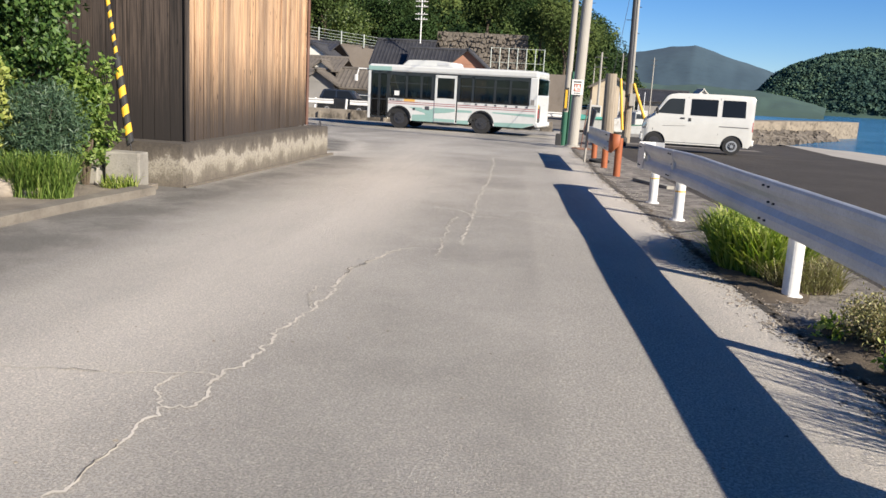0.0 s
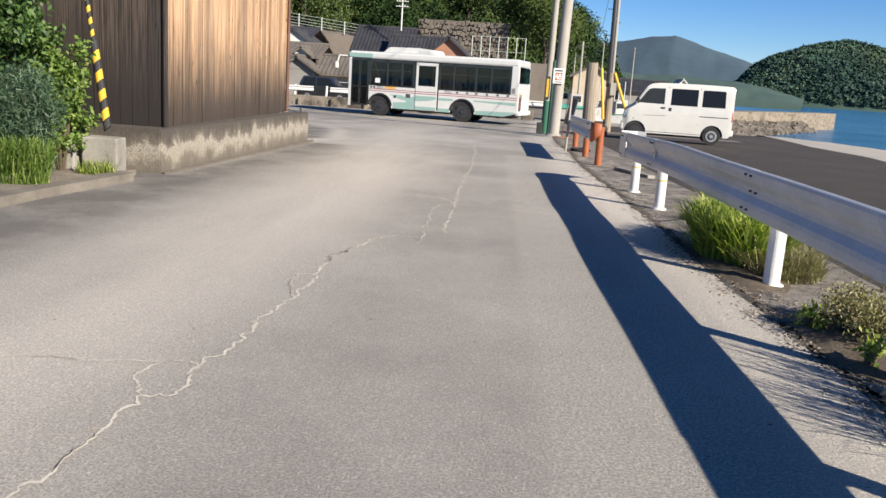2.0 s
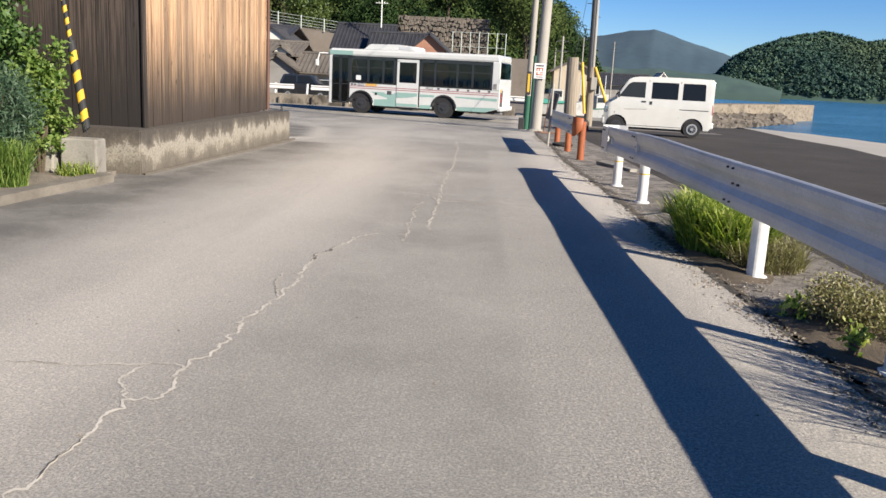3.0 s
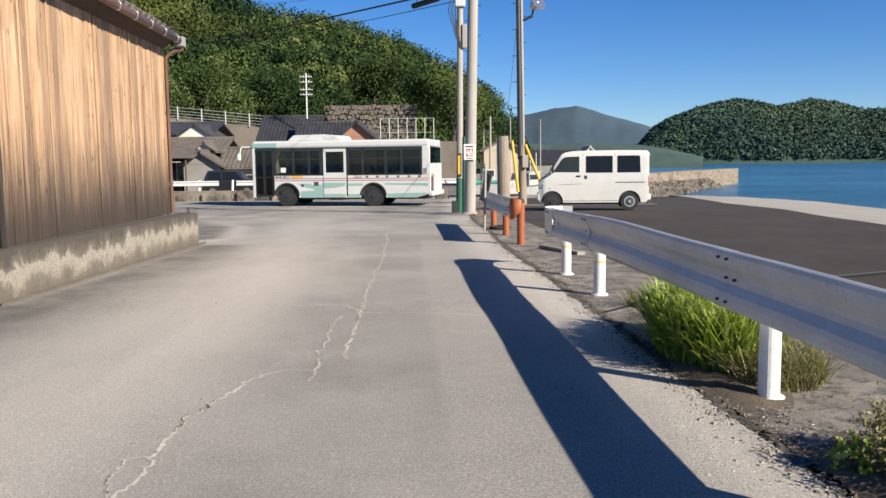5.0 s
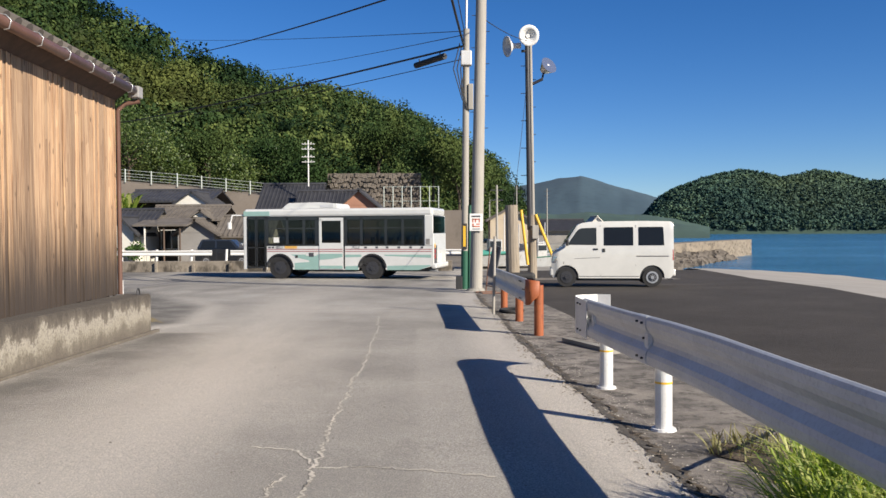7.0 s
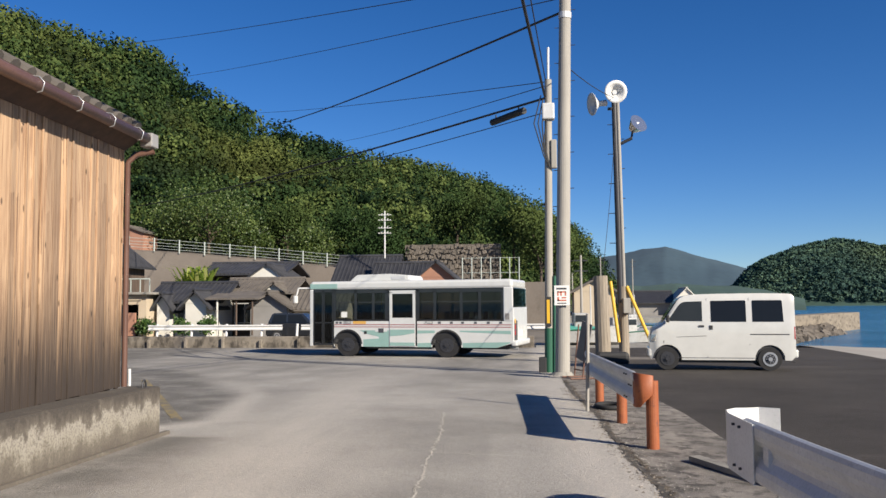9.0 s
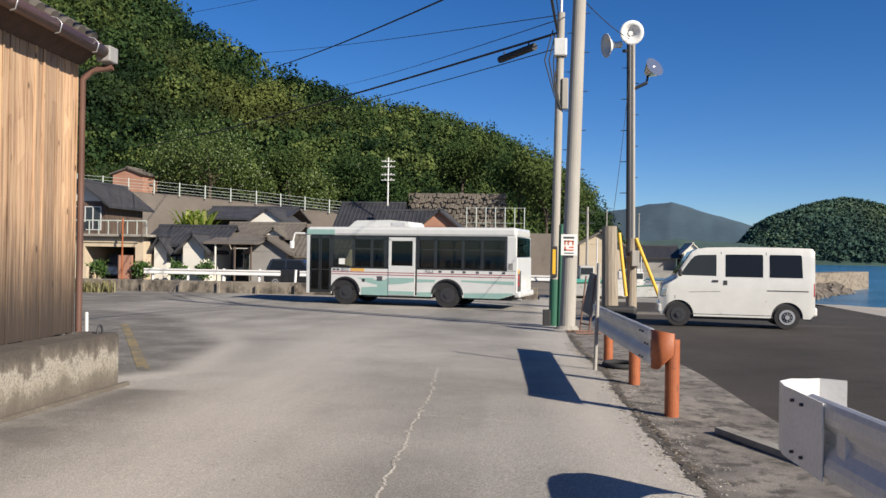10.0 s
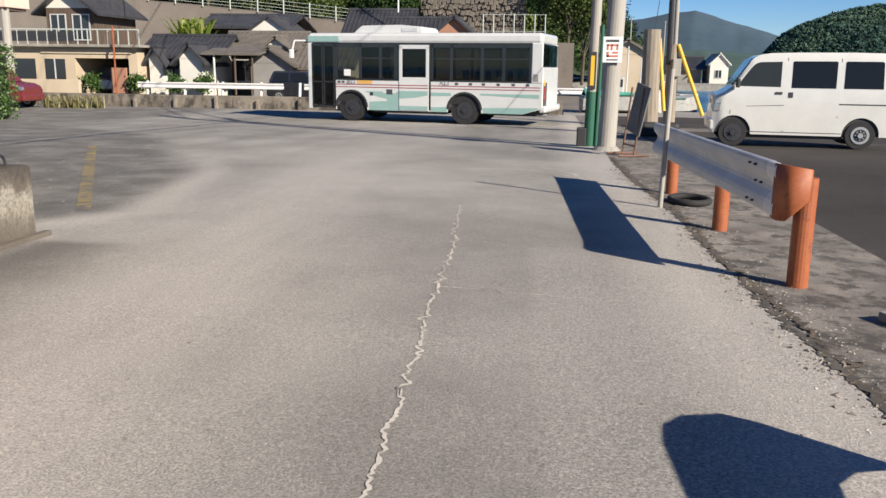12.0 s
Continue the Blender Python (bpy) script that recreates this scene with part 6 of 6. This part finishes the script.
    sm.append(me)
for r in range(8):
    for k in range(22):
        s = new("stone", sm[rng.randrange(4)])
        s.parent = sw
        s.matrix_basis = Matrix.Translation((-11.0 + 0.39 * k + 0.19 * (r % 2), 80.25 + rng.uniform(-0.1, 0.1), 3.4 + 0.44 * r + rng.uniform(-0.12, 0.12))) @ pose(0, 0, 0, 0, rng.uniform(-22, 22), 0) @ Matrix.Diagonal((0.38 * rng.uniform(0.7, 1.25), 1, 0.42 * rng.uniform(0.6, 1.2), 1))
f2 = thing("fence", "grey railing before the stone wall", "fence")
for x in np.arange(-5.6, -0.6, 0.8):
    part("fence_post", tubebm((x, 76, 3.0), (x, 76, 5.3), 0.05, n=6), M_FENCE, f2)
for z in (4.0, 5.25):
    part("fence_wire", tubebm((-5.6, 76, z), (-0.8, 76, z), 0.02, n=5), M_FENCE, f2)
tagged(part("terrace_wall", boxbm((-15.5, 76.8, -0.6), (1.5, 80.0, 3.2)), M_RETAIN), "retaining wall below the stone terrace", kind="structure")
tagged(part("grave_marker", boxbm((-19.4, 92, 8.6), (-18.4, 92.4, 10.6), 0.1), M_POLE), "pale stone marker on the hillside", "stone marker")
for k in range(4):
    tagged(part("grave_marker", boxbm((-27.6 + 0.9 * k, 88, 7.6), (-27.1 + 0.9 * k, 88.4, 9.2 - 0.2 * (k % 2)), 0.05), M_POLE), "pale stone marker on the hillside", "stone marker", "hillside markers")

# west forecourt: hedge, red car, frame post
hedge_rng = np.random.default_rng(31)
hd = thing("hedge", "clipped green hedge block", "hedge", (-17.35, 31.8, gz(0, 31.8)))
part("core", boxbm((-1.7, -0.6, 0), (1.7, 0.6, 1.9), 0.15), M_FORESTCORE, hd)
face = hedge_rng.uniform(0, 1, (5200, 3)) * np.array([3.6, 1.4, 2.05]) - np.array([1.8, 0.7, 0])
sel = hedge_rng.integers(0, 3, len(face))
face[sel == 0, 0] = np.sign(face[sel == 0, 0]) * 1.8
face[sel == 1, 1] = -0.7
face[sel == 2, 2] = 2.0
quads("leaves", leaves(hedge_rng, face, 0.03, 0.1, 0.035), M_LEAF, hd)
fp = thing("raised_building", "pinkish rendered upper building raised on pale pillars", "building", (-20.85, 40.5, gz(0, 40)))
for x, y in ((-0.35, -0.05), (-6, 0.0), (-6, 0.95)):
    part("pillar", tubebm((x, y, 0), (x, y, 3.8), 0.17, n=10), M_POLE, fp)
part("storey", boxbm((-10, -0.3, 3.8), (-0.1, 1.2, 5.65), 0.03), surf("pinkish_render", (0.6, 0.44, 0.36), (0.7, 0.53, 0.44), 0.8, 20, 0.9, 0.2), fp)
part("soffit", boxbm((-9.9, -0.2, 3.7), (-0.2, 1.1, 3.8)), M_BROWNWALL, fp)
for x in np.arange(-9.8, -0.1, 0.55):
    part("balcony_post", boxbm((x, -0.2, 5.65), (x + 0.06, -0.14, 6.7)), M_WPAINT, fp)
part("balcony_rail", boxbm((-10, -0.22, 6.6), (-0.15, -0.12, 6.7)), M_WPAINT, fp)
for y in np.arange(0.0, 1.2, 0.3):
    part("balcony_post", boxbm((-0.22, y, 5.65), (-0.16, y + 0.06, 6.7)), M_WPAINT, fp)
part("balcony_rail", boxbm((-0.24, -0.12, 6.6), (-0.14, 1.15, 6.7)), M_WPAINT, fp)
part("footing", boxbm((-0.7, -0.4, -0.05), (0.0, 0.3, 0.2), 0.03), M_CONC, fp)
tuft("rough grass at the foot of the pillar", (-18.6, 40.4, gz(0, 40)), (1.3, 0.5), 300, 0.5, 0.3, 0.02, M_DRY, 77)


def parked_car(label, at, turn, paint):
    """Small hatchback: shaped body, glasshouse, bumpers, lamps and four wheels."""
    car = thing("car", label, "car", at, turn)
    bm = bmesh.new()
    prism(bm, [(0, 0, 0.25), (3.3, 0, 0.25), (3.35, 0, 0.75), (3.1, 0, 0.92), (2.55, 0, 0.98), (0.1, 0, 0.98), (0.0, 0, 0.8)], (0, 1.45, 0))
    bmesh.ops.bevel(bm, geom=list(bm.edges), offset=0.06, segments=2, affect="EDGES")
    part("body", bm, paint, car)
    cabin = bmesh.new()
    prism(cabin, [(0.08, 0.06, 0.96), (2.6, 0.06, 0.96), (2.05, 0.12, 1.5), (0.35, 0.12, 1.52)], (0, 1.3, 0))
    bmesh.ops.bevel(cabin, geom=list(cabin.edges), offset=0.05, segments=2, affect="EDGES")
    part("cabin", cabin, paint, car)
    for x0, x1, x2, x3 in ((0.3, 1.15, 1.15, 0.45), (1.25, 2.35, 1.98, 1.25)):
        part("window", prism(bmesh.new(), [(x0, 0.055, 1.02), (x1, 0.055, 1.02), (x2, 0.1, 1.43), (x3, 0.1, 1.43)], (0, 0.02, 0)), M_VGLASS, car)
    part("bumper", boxbm((3.28, 0.05, 0.28), (3.42, 1.4, 0.52), 0.04), paint, car)
    part("head_lamp", boxbm((3.2, 0.0, 0.66), (3.36, 0.22, 0.82), 0.03), M_LAMPGLASS, car)
    part("tail_lamp", boxbm((-0.02, 0.02, 0.66), (0.06, 0.2, 0.9), 0.02), M_TAIL, car)
    for x in (0.65, 2.7):
        wheel("wheel", car, (x, -0.01, 0.28), 0.28, 0.18, 0.17, M_STEEL)
        wheel("wheel", car, (x, 1.28, 0.28), 0.28, 0.18, 0.17, M_STEEL)
    return car


parked_car("dark red parked car beyond the hedge", (-23.2, 39.0, gz(0, 39)), 0, plain("dark_red_paint", (0.16, 0.03, 0.03), 0.25, 0, 0.6))
parked_car("black car parked behind the far guardrail", (-14.2, 50.3, -0.55), 0, plain("black_car_paint", (0.02, 0.021, 0.024), 0.2, 0, 0.6))
parked_car("dark blue car parked inside the garage", (-26.3, 55.2, -0.5), 0, plain("dark_blue_paint", (0.03, 0.045, 0.08), 0.25, 0, 0.6)).matrix_basis = pose(-24.6, 55.4, -0.5, 0, 0, 90)

# ---- harbour ----
bw = bmesh.new()
LINE = [(9.5, 50), (13.5, 58), (19, 68), (30.2, 86.4)]
for (xa, ya), (xb, yb) in zip(LINE, LINE[1:]):
    d = Vector((xb - xa, yb - ya, 0)).normalized()
    s = Vector((d.y, -d.x, 0))
    a, b = Vector((xa, ya, -1.8)), Vector((xb, yb, -1.8))
    prism(bw, [a, b, b - s * 1.6, a - s * 1.6], (0, 0, 2.15))
tagged(part("breakwater", bw, surf("breakwater_concrete", (0.17, 0.14, 0.105), (0.28, 0.235, 0.18), 0.6, 10, 0.95, 0.6, 0.03, stain=(0.085, 0.07, 0.052), stain_at=(0.5, 0.62), stretch=(1, 1, 2.5))), "weathered brown concrete breakwater", kind="structure")
stones, faces = [], []
rk = np.random.default_rng(61)
cube = np.array([(x, y, z) for x in (-1, 1) for y in (-1, 1) for z in (-1, 1)], dtype=float)
sides = [(0, 1, 3, 2), (4, 6, 7, 5), (0, 4, 5, 1), (2, 3, 7, 6), (0, 2, 6, 4), (1, 5, 7, 3)]
for k in range(700):
    f = rk.uniform(0, 0.8)
    i = min(int(f * 3), 2)
    (xa, ya), (xb, yb) = LINE[i], LINE[i + 1]
    g = f * 3 - i
    d = Vector((xb - xa, yb - ya, 0)).normalized()
    out = rk.uniform(0, 1) * (1 - 0.55 * f)
    size = rk.uniform(0.18, 0.42)
    centre = np.array((xa + (xb - xa) * g + d.y * 2.2 * out, ya + (yb - ya) * g - d.x * 2.2 * out, -0.35 - 1.0 * out - 0.35 * f))
    turn = np.array(Euler(rk.uniform(0, 6, 3)).to_matrix())
    faces += [tuple(8 * k + v for v in q) for q in sides]
    stones += list((cube * rk.uniform(0.55, 1.1, (8, 3)) * size) @ turn.T * (1, 1, 0.7) + centre)
tagged(raw("rubble_slope", stones, faces, M_STONEWALL), "dark rubble stones along the breakwater's foot", "rubble", kind="stuff")


M_BOAT = surf("weathered_boat_white", (0.34, 0.335, 0.32), (0.46, 0.455, 0.44), 2, 30, 0.5, 0.1, stain=(0.2, 0.17, 0.13), stain_at=(0.55, 0.7))


def boat(at, turn, length, label):
    t = thing("boat", label, "boat", at, turn)
    bm = bmesh.new()
    secs = []
    for f in np.linspace(0, 1, 9):
        w = 0.85 * min(1.0, (1 - f) * 2.4) ** 0.6 + 0.02
        sh = 0.5 + 0.35 * f ** 2
        secs.append([bm.verts.new((length * f, y, z)) for y, z in ((-w, sh), (-w * 0.8, 0.0), (0, -0.15), (w * 0.8, 0.0), (w, sh))])
    for a, b in zip(secs, secs[1:]):
        for k in range(4):
            bm.faces.new((a[k], a[k + 1], b[k + 1], b[k]))
        bm.faces.new((a[4], a[0], b[0], b[4]))
    bm.faces.new(secs[0])
    part("hull", bm, M_BOAT, t)
    part("cabin", boxbm((length * 0.3, -0.5, 0.5), (length * 0.5, 0.5, 1.35), 0.06), M_BOAT, t)
    part("cabin_window", boxbm((length * 0.32, -0.515, 0.95), (length * 0.48, -0.5, 1.25)), M_WIN, t)
    part("mast", tubebm((length * 0.55, 0, 0.6), (length * 0.55, 0, 2.6), 0.03, n=6), M_GALV, t)
    part("gunwale", tubebm((0, -0.86, 0.52), (length * 0.6, -0.86, 0.62), 0.04, n=6), M_GREEN, t)
    return t


boat((4.3, 52, -0.75), 30, 3.6, "small white fishing boat with cabin")
boat((6.6, 56, -0.8), 200, 3.8, "white fishing boat with green gunwale")
tagged(part("quay", boxbm((0.55, 42.25, -1.6), (9.3, 47.4, -0.54), 0.03), M_CONC), "grey concrete quay edge behind the poles", kind="structure")
quay_boat = boat((1.3, 45.6, -0.4), 5, 3.4, "white open boat with turquoise cover hauled onto the quay")
part("deck_cover", prism(bmesh.new(), [(0.1, -0.8, 0.55), (2.4, -0.75, 0.62), (2.4, 0, 0.85), (2.4, 0.75, 0.62), (0.1, 0.8, 0.55), (0.1, 0, 0.8)], (0, 0, 0.06)), plain("turquoise_cover", (0.08, 0.33, 0.26), 0.6), quay_boat, "turquoise cover sheet")
boat((5.6, 62, -0.8), 60, 4.0, "white moored boat in the basin")
boat((8.6, 66, -0.8), 150, 4.0, "white moored boat by the breakwater")
for k, (x, y) in enumerate(((3.6, 62), (9.0, 116), (14, 124), (5.4, 118))):
    up_ = thing("distant_pole", "thin grey utility pole by the harbour", "utility pole", (x, y, -0.6), 0, "harbour poles")
    hgt = 5.2 if y < 70 else 8
    part("shaft", tubebm((0, 0, 0), (0, 0, hgt), 0.1, 0.07, 8), M_POLE, up_)
    for z in (hgt - 0.4, hgt - 1.1):
        part("crossarm", boxbm((-0.45, -0.05, z), (0.45, 0.05, z + 0.07)), M_DARKMETAL, up_)

# ---- hills and woods ----
EYE0 = (0.6, 3.0)
AZ = [-80, -60, -45, -32.7, -29, -25, -22.5, -19.5, -15.5, -11, -7.5, -4, -1.5, 0.6, 2.8, 4.2, 4.8, 5.4]
EL = [22, 21, 20, 18.0, 17.0, 15.7, 13.6, 12.1, 11.1, 10.4, 9.7, 8.9, 7.3, 6.5, 5.0, 3.3, 1.8, 0.2]


def hill_point(az, s):
    """Point of the wooded hill: az in degrees east of north, s from foot (0) to ridge (1) and beyond."""
    el = float(np.interp(az, AZ, EL))
    rt = float(np.interp(az, [-80, -45, -20, 0, 5.5], [120, 140, 170, 240, 300]))
    rb = float(np.interp(az, [-80, -45, -25, -5, 0, 5.5], [70, 82, 92, 88, 100, 160]))
    zb = float(np.interp(az, [-80, -30, -14, -5, 1, 5.5], [8, 6.5, 4.5, 4.0, 0.5, -0.8]))
    zt = max(1.4 + rt * math.tan(radians(el)) - 5.5, 0.0)
    r = rb + (rt - rb) * s
    z = zb + (zt - zb) * (s if s <= 1 else 1 - (s - 1) * 0.6)
    x, y = EYE0[0] + r * math.sin(radians(az)), EYE0[1] + r * math.cos(radians(az))
    return x, y, z + (noise.noise((x * 0.03, y * 0.03, 0)) * 3.0 + noise.noise((x * 0.09, y * 0.09, 3)) * 1.2) * min(1, s * 2)


azs, ss = np.linspace(-80, 5.4, 100), np.linspace(0, 1.6, 26)
verts = [hill_point(a, s) for a in azs for s in ss]
ns = len(ss)
raw_hill = raw("hill", verts, [(i * ns + j, i * ns + j + 1, (i + 1) * ns + j + 1, (i + 1) * ns + j) for i in range(len(azs) - 1) for j in range(ns - 1)], M_FORESTCORE, None, True)
tagged(raw_hill, "steep hillside under the woods", kind="structure")


def crowns(name, label, centres, radii, per, leaf, seed, material=None, ruffle=0.32, lift=0.25):
    """Woods: each crown is many leaf clumps on an uneven dome, over a dark core."""
    rng = np.random.default_rng(seed)
    n = len(centres)
    lumps = rng.normal(0, 1, (n, 7, 3))
    lumps /= np.linalg.norm(lumps, axis=2, keepdims=True)
    lumps[:, :, 2] = np.abs(lumps[:, :, 2]) * 0.9 - 0.1
    lc = centres[:, None, :] + lumps * radii[:, None, None] * np.array([0.62, 0.62, 0.75])
    which = rng.integers(0, 7, (n, per))
    d = rng.normal(0, 1, (n, per, 3))
    d[:, :, 2] = d[:, :, 2] * 0.8 + lift
    d /= np.linalg.norm(d, axis=2, keepdims=True)
    p = np.take_along_axis(lc, which[:, :, None], 1) + d * (radii[:, None, None] * 0.48 * rng.uniform(0.75, 1.1, (n, per, 1)))
    d, p = d.reshape(-1, 3), p.reshape(-1, 3)
    nrm = d + rng.normal(0, ruffle, d.shape)
    nrm /= np.linalg.norm(nrm, axis=1, keepdims=True)
    u = np.cross(nrm, rng.normal(0, 1, d.shape))
    u /= np.linalg.norm(u, axis=1, keepdims=True) + 1e-6
    v = np.cross(nrm, u)
    s = (np.repeat(radii, per) * leaf * rng.uniform(0.6, 1.4, len(p)))[:, None]
    j = rng.uniform(0.5, 1.1, (4, len(p), 1))
    q = np.stack([p + u * s * j[0], p + v * s * j[1] * 0.7, p - u * s * j[2], p - v * s * j[3] * 0.7], 1)
    ob = quads(name, q, material or M_FOREST)
    t_ = ob.data.attributes.new("tone", "FLOAT", "POINT")
    t_.data.foreach_set("value", np.repeat(rng.uniform(0, 1, n) ** 1.3, per * 4).astype(np.float32))
    return tagged(ob, label, "trees", kind="stuff")


rng = np.random.default_rng(77)
cent, rad = [], []
for k in range(3700):
    az = rng.uniform(-50, 5.3)
    s = rng.uniform(0, 1.06)
    x, y, z = hill_point(az, s)
    r = (1.3 + 2.9 * rng.uniform() ** 2.0) * (0.85 + 0.3 * s)
    cent.append((x, y, z + r * 0.5))
    rad.append(r)
cent, rad = np.array(cent), np.array(rad)
near = np.hypot(cent[:, 0], cent[:, 1]) < 125
crowns("woods", "dense mixed evergreen woods on the near hillside", cent[near], rad[near], 300, 0.085, 1, None, 0.3)
crowns("woods", "dense evergreen woods on the upper hillside", cent[~near], rad[~near], 240, 0.09, 2, None, 0.3)


def tree(label, at, height, radius, seed, material, per=2600):
    t = thing("tree", label, "tree", at)
    rng = np.random.default_rng(seed)
    bm = bmesh.new()
    tube(bm, (0, 0, -0.3), (0.1, 0, height * 0.45), 0.16, 0.1, 8)
    lump = []
    for k in range(9):
        a = 6.28 * k / 9 + rng.uniform(-0.3, 0.3)
        tip = Vector((math.cos(a) * radius * rng.uniform(0.3, 0.8), math.sin(a) * radius * rng.uniform(0.3, 0.8), height * rng.uniform(0.5, 0.95)))
        tube(bm, (0.1, 0, height * rng.uniform(0.25, 0.45)), tip, 0.06, 0.02, 6)
        lump.append(tuple(tip))
    part("trunk", bm, M_BARK, t)
    lump = np.array(lump)
    crown = quads("crown", leaves(rng, lump[rng.integers(0, 9, per)], radius * 0.28, 0.26, 0.08), material, t)
    tone = crown.data.attributes.new("tone", "FLOAT", "POINT")
    tone.data.foreach_set("value", np.full(len(crown.data.vertices), rng.uniform(0.4, 1.0), dtype=np.float32))
    return t


M_LIME = leaf_mat("light_green_leaf", (0.03, 0.055, 0.012), (0.07, 0.11, 0.024), (0.15, 0.19, 0.05))
for x, y, z, h, r, m in ((-30.5, 82, 5.8, 6.0, 4.2, M_LIME), (-34.5, 84, 6.4, 4.5, 3.0, M_LIME), (-27, 83, 5.6, 3.0, 2.0, M_LIME), (-20.5, 82, 4.8, 3.0, 2.2, M_LIME), (-36, 92, 8, 6, 3, M_FOREST), (-24, 86, 6.0, 4.5, 2.6, M_FOREST), (-16, 84, 5.0, 5, 2.6, M_FOREST), (-13.5, 79, 3.2, 4.2, 2.0, M_FOREST), (-1.5, 84, 4.5, 6.5, 3.0, M_FOREST), (1.0, 80, 1.5, 8.5, 2.6, M_FOREST), (2.6, 90, 0.0, 8, 3, M_FOREST), (-7, 86, 6.6, 4.6, 2.6, M_FOREST)):
    tree("broad evergreen tree at the foot of the hill", (x, y, z), h, r, int(abs(x * 10)), m, 6500)


def far_hill(name, label, az, el, r_foot, r_top, foot, material, step, bumps):
    pts, n = [], 14
    a_s = np.arange(az[0], az[-1] + 0.01, step)
    for a in a_s:
        e = float(np.interp(a, az, el))
        zt = 1.4 + r_top * math.tan(radians(e))
        for j in range(n):
            f = j / (n - 1) * 1.3
            r = r_foot + (r_top - r_foot) * f
            z = foot + (zt - foot) * (math.sin(min(f, 1) * math.pi / 2) ** 1.1 if f <= 1 else 1 - (f - 1) * 0.8)
            x, y = EYE0[0] + r * math.sin(radians(a)), EYE0[1] + r * math.cos(radians(a))
            z += bumps * (noise.noise((x / bumps / 6, y / bumps / 6, 1)) + 0.5 * noise.noise((x / bumps / 2.5, y / bumps / 2.5, 5))) * min(1, f * 3) * max(0.3, 1 - 0.8 * f)
            pts.append((x, y, z if j else foot - 2))
    ob = raw(name, pts, [(i * n + j, i * n + j + 1, (i + 1) * n + j + 1, (i + 1) * n + j) for i in range(len(a_s) - 1) for j in range(n - 1)], material, None, True)
    return tagged(ob, label, kind="structure"), pts, n


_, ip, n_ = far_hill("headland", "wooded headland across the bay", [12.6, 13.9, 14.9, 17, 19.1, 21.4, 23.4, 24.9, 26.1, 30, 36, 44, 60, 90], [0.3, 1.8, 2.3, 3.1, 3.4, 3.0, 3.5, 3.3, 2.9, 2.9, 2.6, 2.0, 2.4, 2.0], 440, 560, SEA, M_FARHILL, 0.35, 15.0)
rng = np.random.default_rng(5)
ip = np.array(ip).reshape(-1, n_, 3)
cent = []
for k in range(13500):
    i, j = rng.integers(0, min(len(ip) - 1, 85)), rng.integers(0, 10)
    f, g = rng.uniform(), rng.uniform()
    p = ip[i, j] * (1 - f) * (1 - g) + ip[i + 1, j] * f * (1 - g) + ip[i, j + 1] * (1 - f) * g + ip[i + 1, j + 1] * f * g
    if p[2] > 0.5:
        cent.append(p)
cent = np.array(cent)
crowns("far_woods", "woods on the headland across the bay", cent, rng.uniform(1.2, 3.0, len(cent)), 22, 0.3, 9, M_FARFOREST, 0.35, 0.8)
far_hill("mountain", "distant mountain with blue haze in its colour", [-8, 0, 3, 5.4, 7.2, 8.6, 10.9, 13.9, 16, 20, 30, 45], [1.5, 2.2, 2.8, 3.1, 3.45, 3.6, 2.9, 2.0, 1.6, 1.0, 0.8, 0.5], 1700, 2500, SEA, M_MOUNT, 0.2, 9.0)
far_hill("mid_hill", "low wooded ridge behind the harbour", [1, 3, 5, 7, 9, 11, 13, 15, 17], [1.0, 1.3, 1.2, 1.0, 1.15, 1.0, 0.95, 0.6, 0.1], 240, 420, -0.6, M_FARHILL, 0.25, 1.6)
h_ = house("house", "white seaside building on the headland", 240, 256, 470, 480, 10, 16, 20, M_PLASTER, M_TERRA, True, (), 0.5)
for x in (120, 150, 185, 210):
    tagged(part("shore_shed", boxbm((x, 436, -1.2), (x + 9, 440, 2.2), 0.1), M_PLASTER), "pale shed on the far shore", "shed", "far shore sheds")
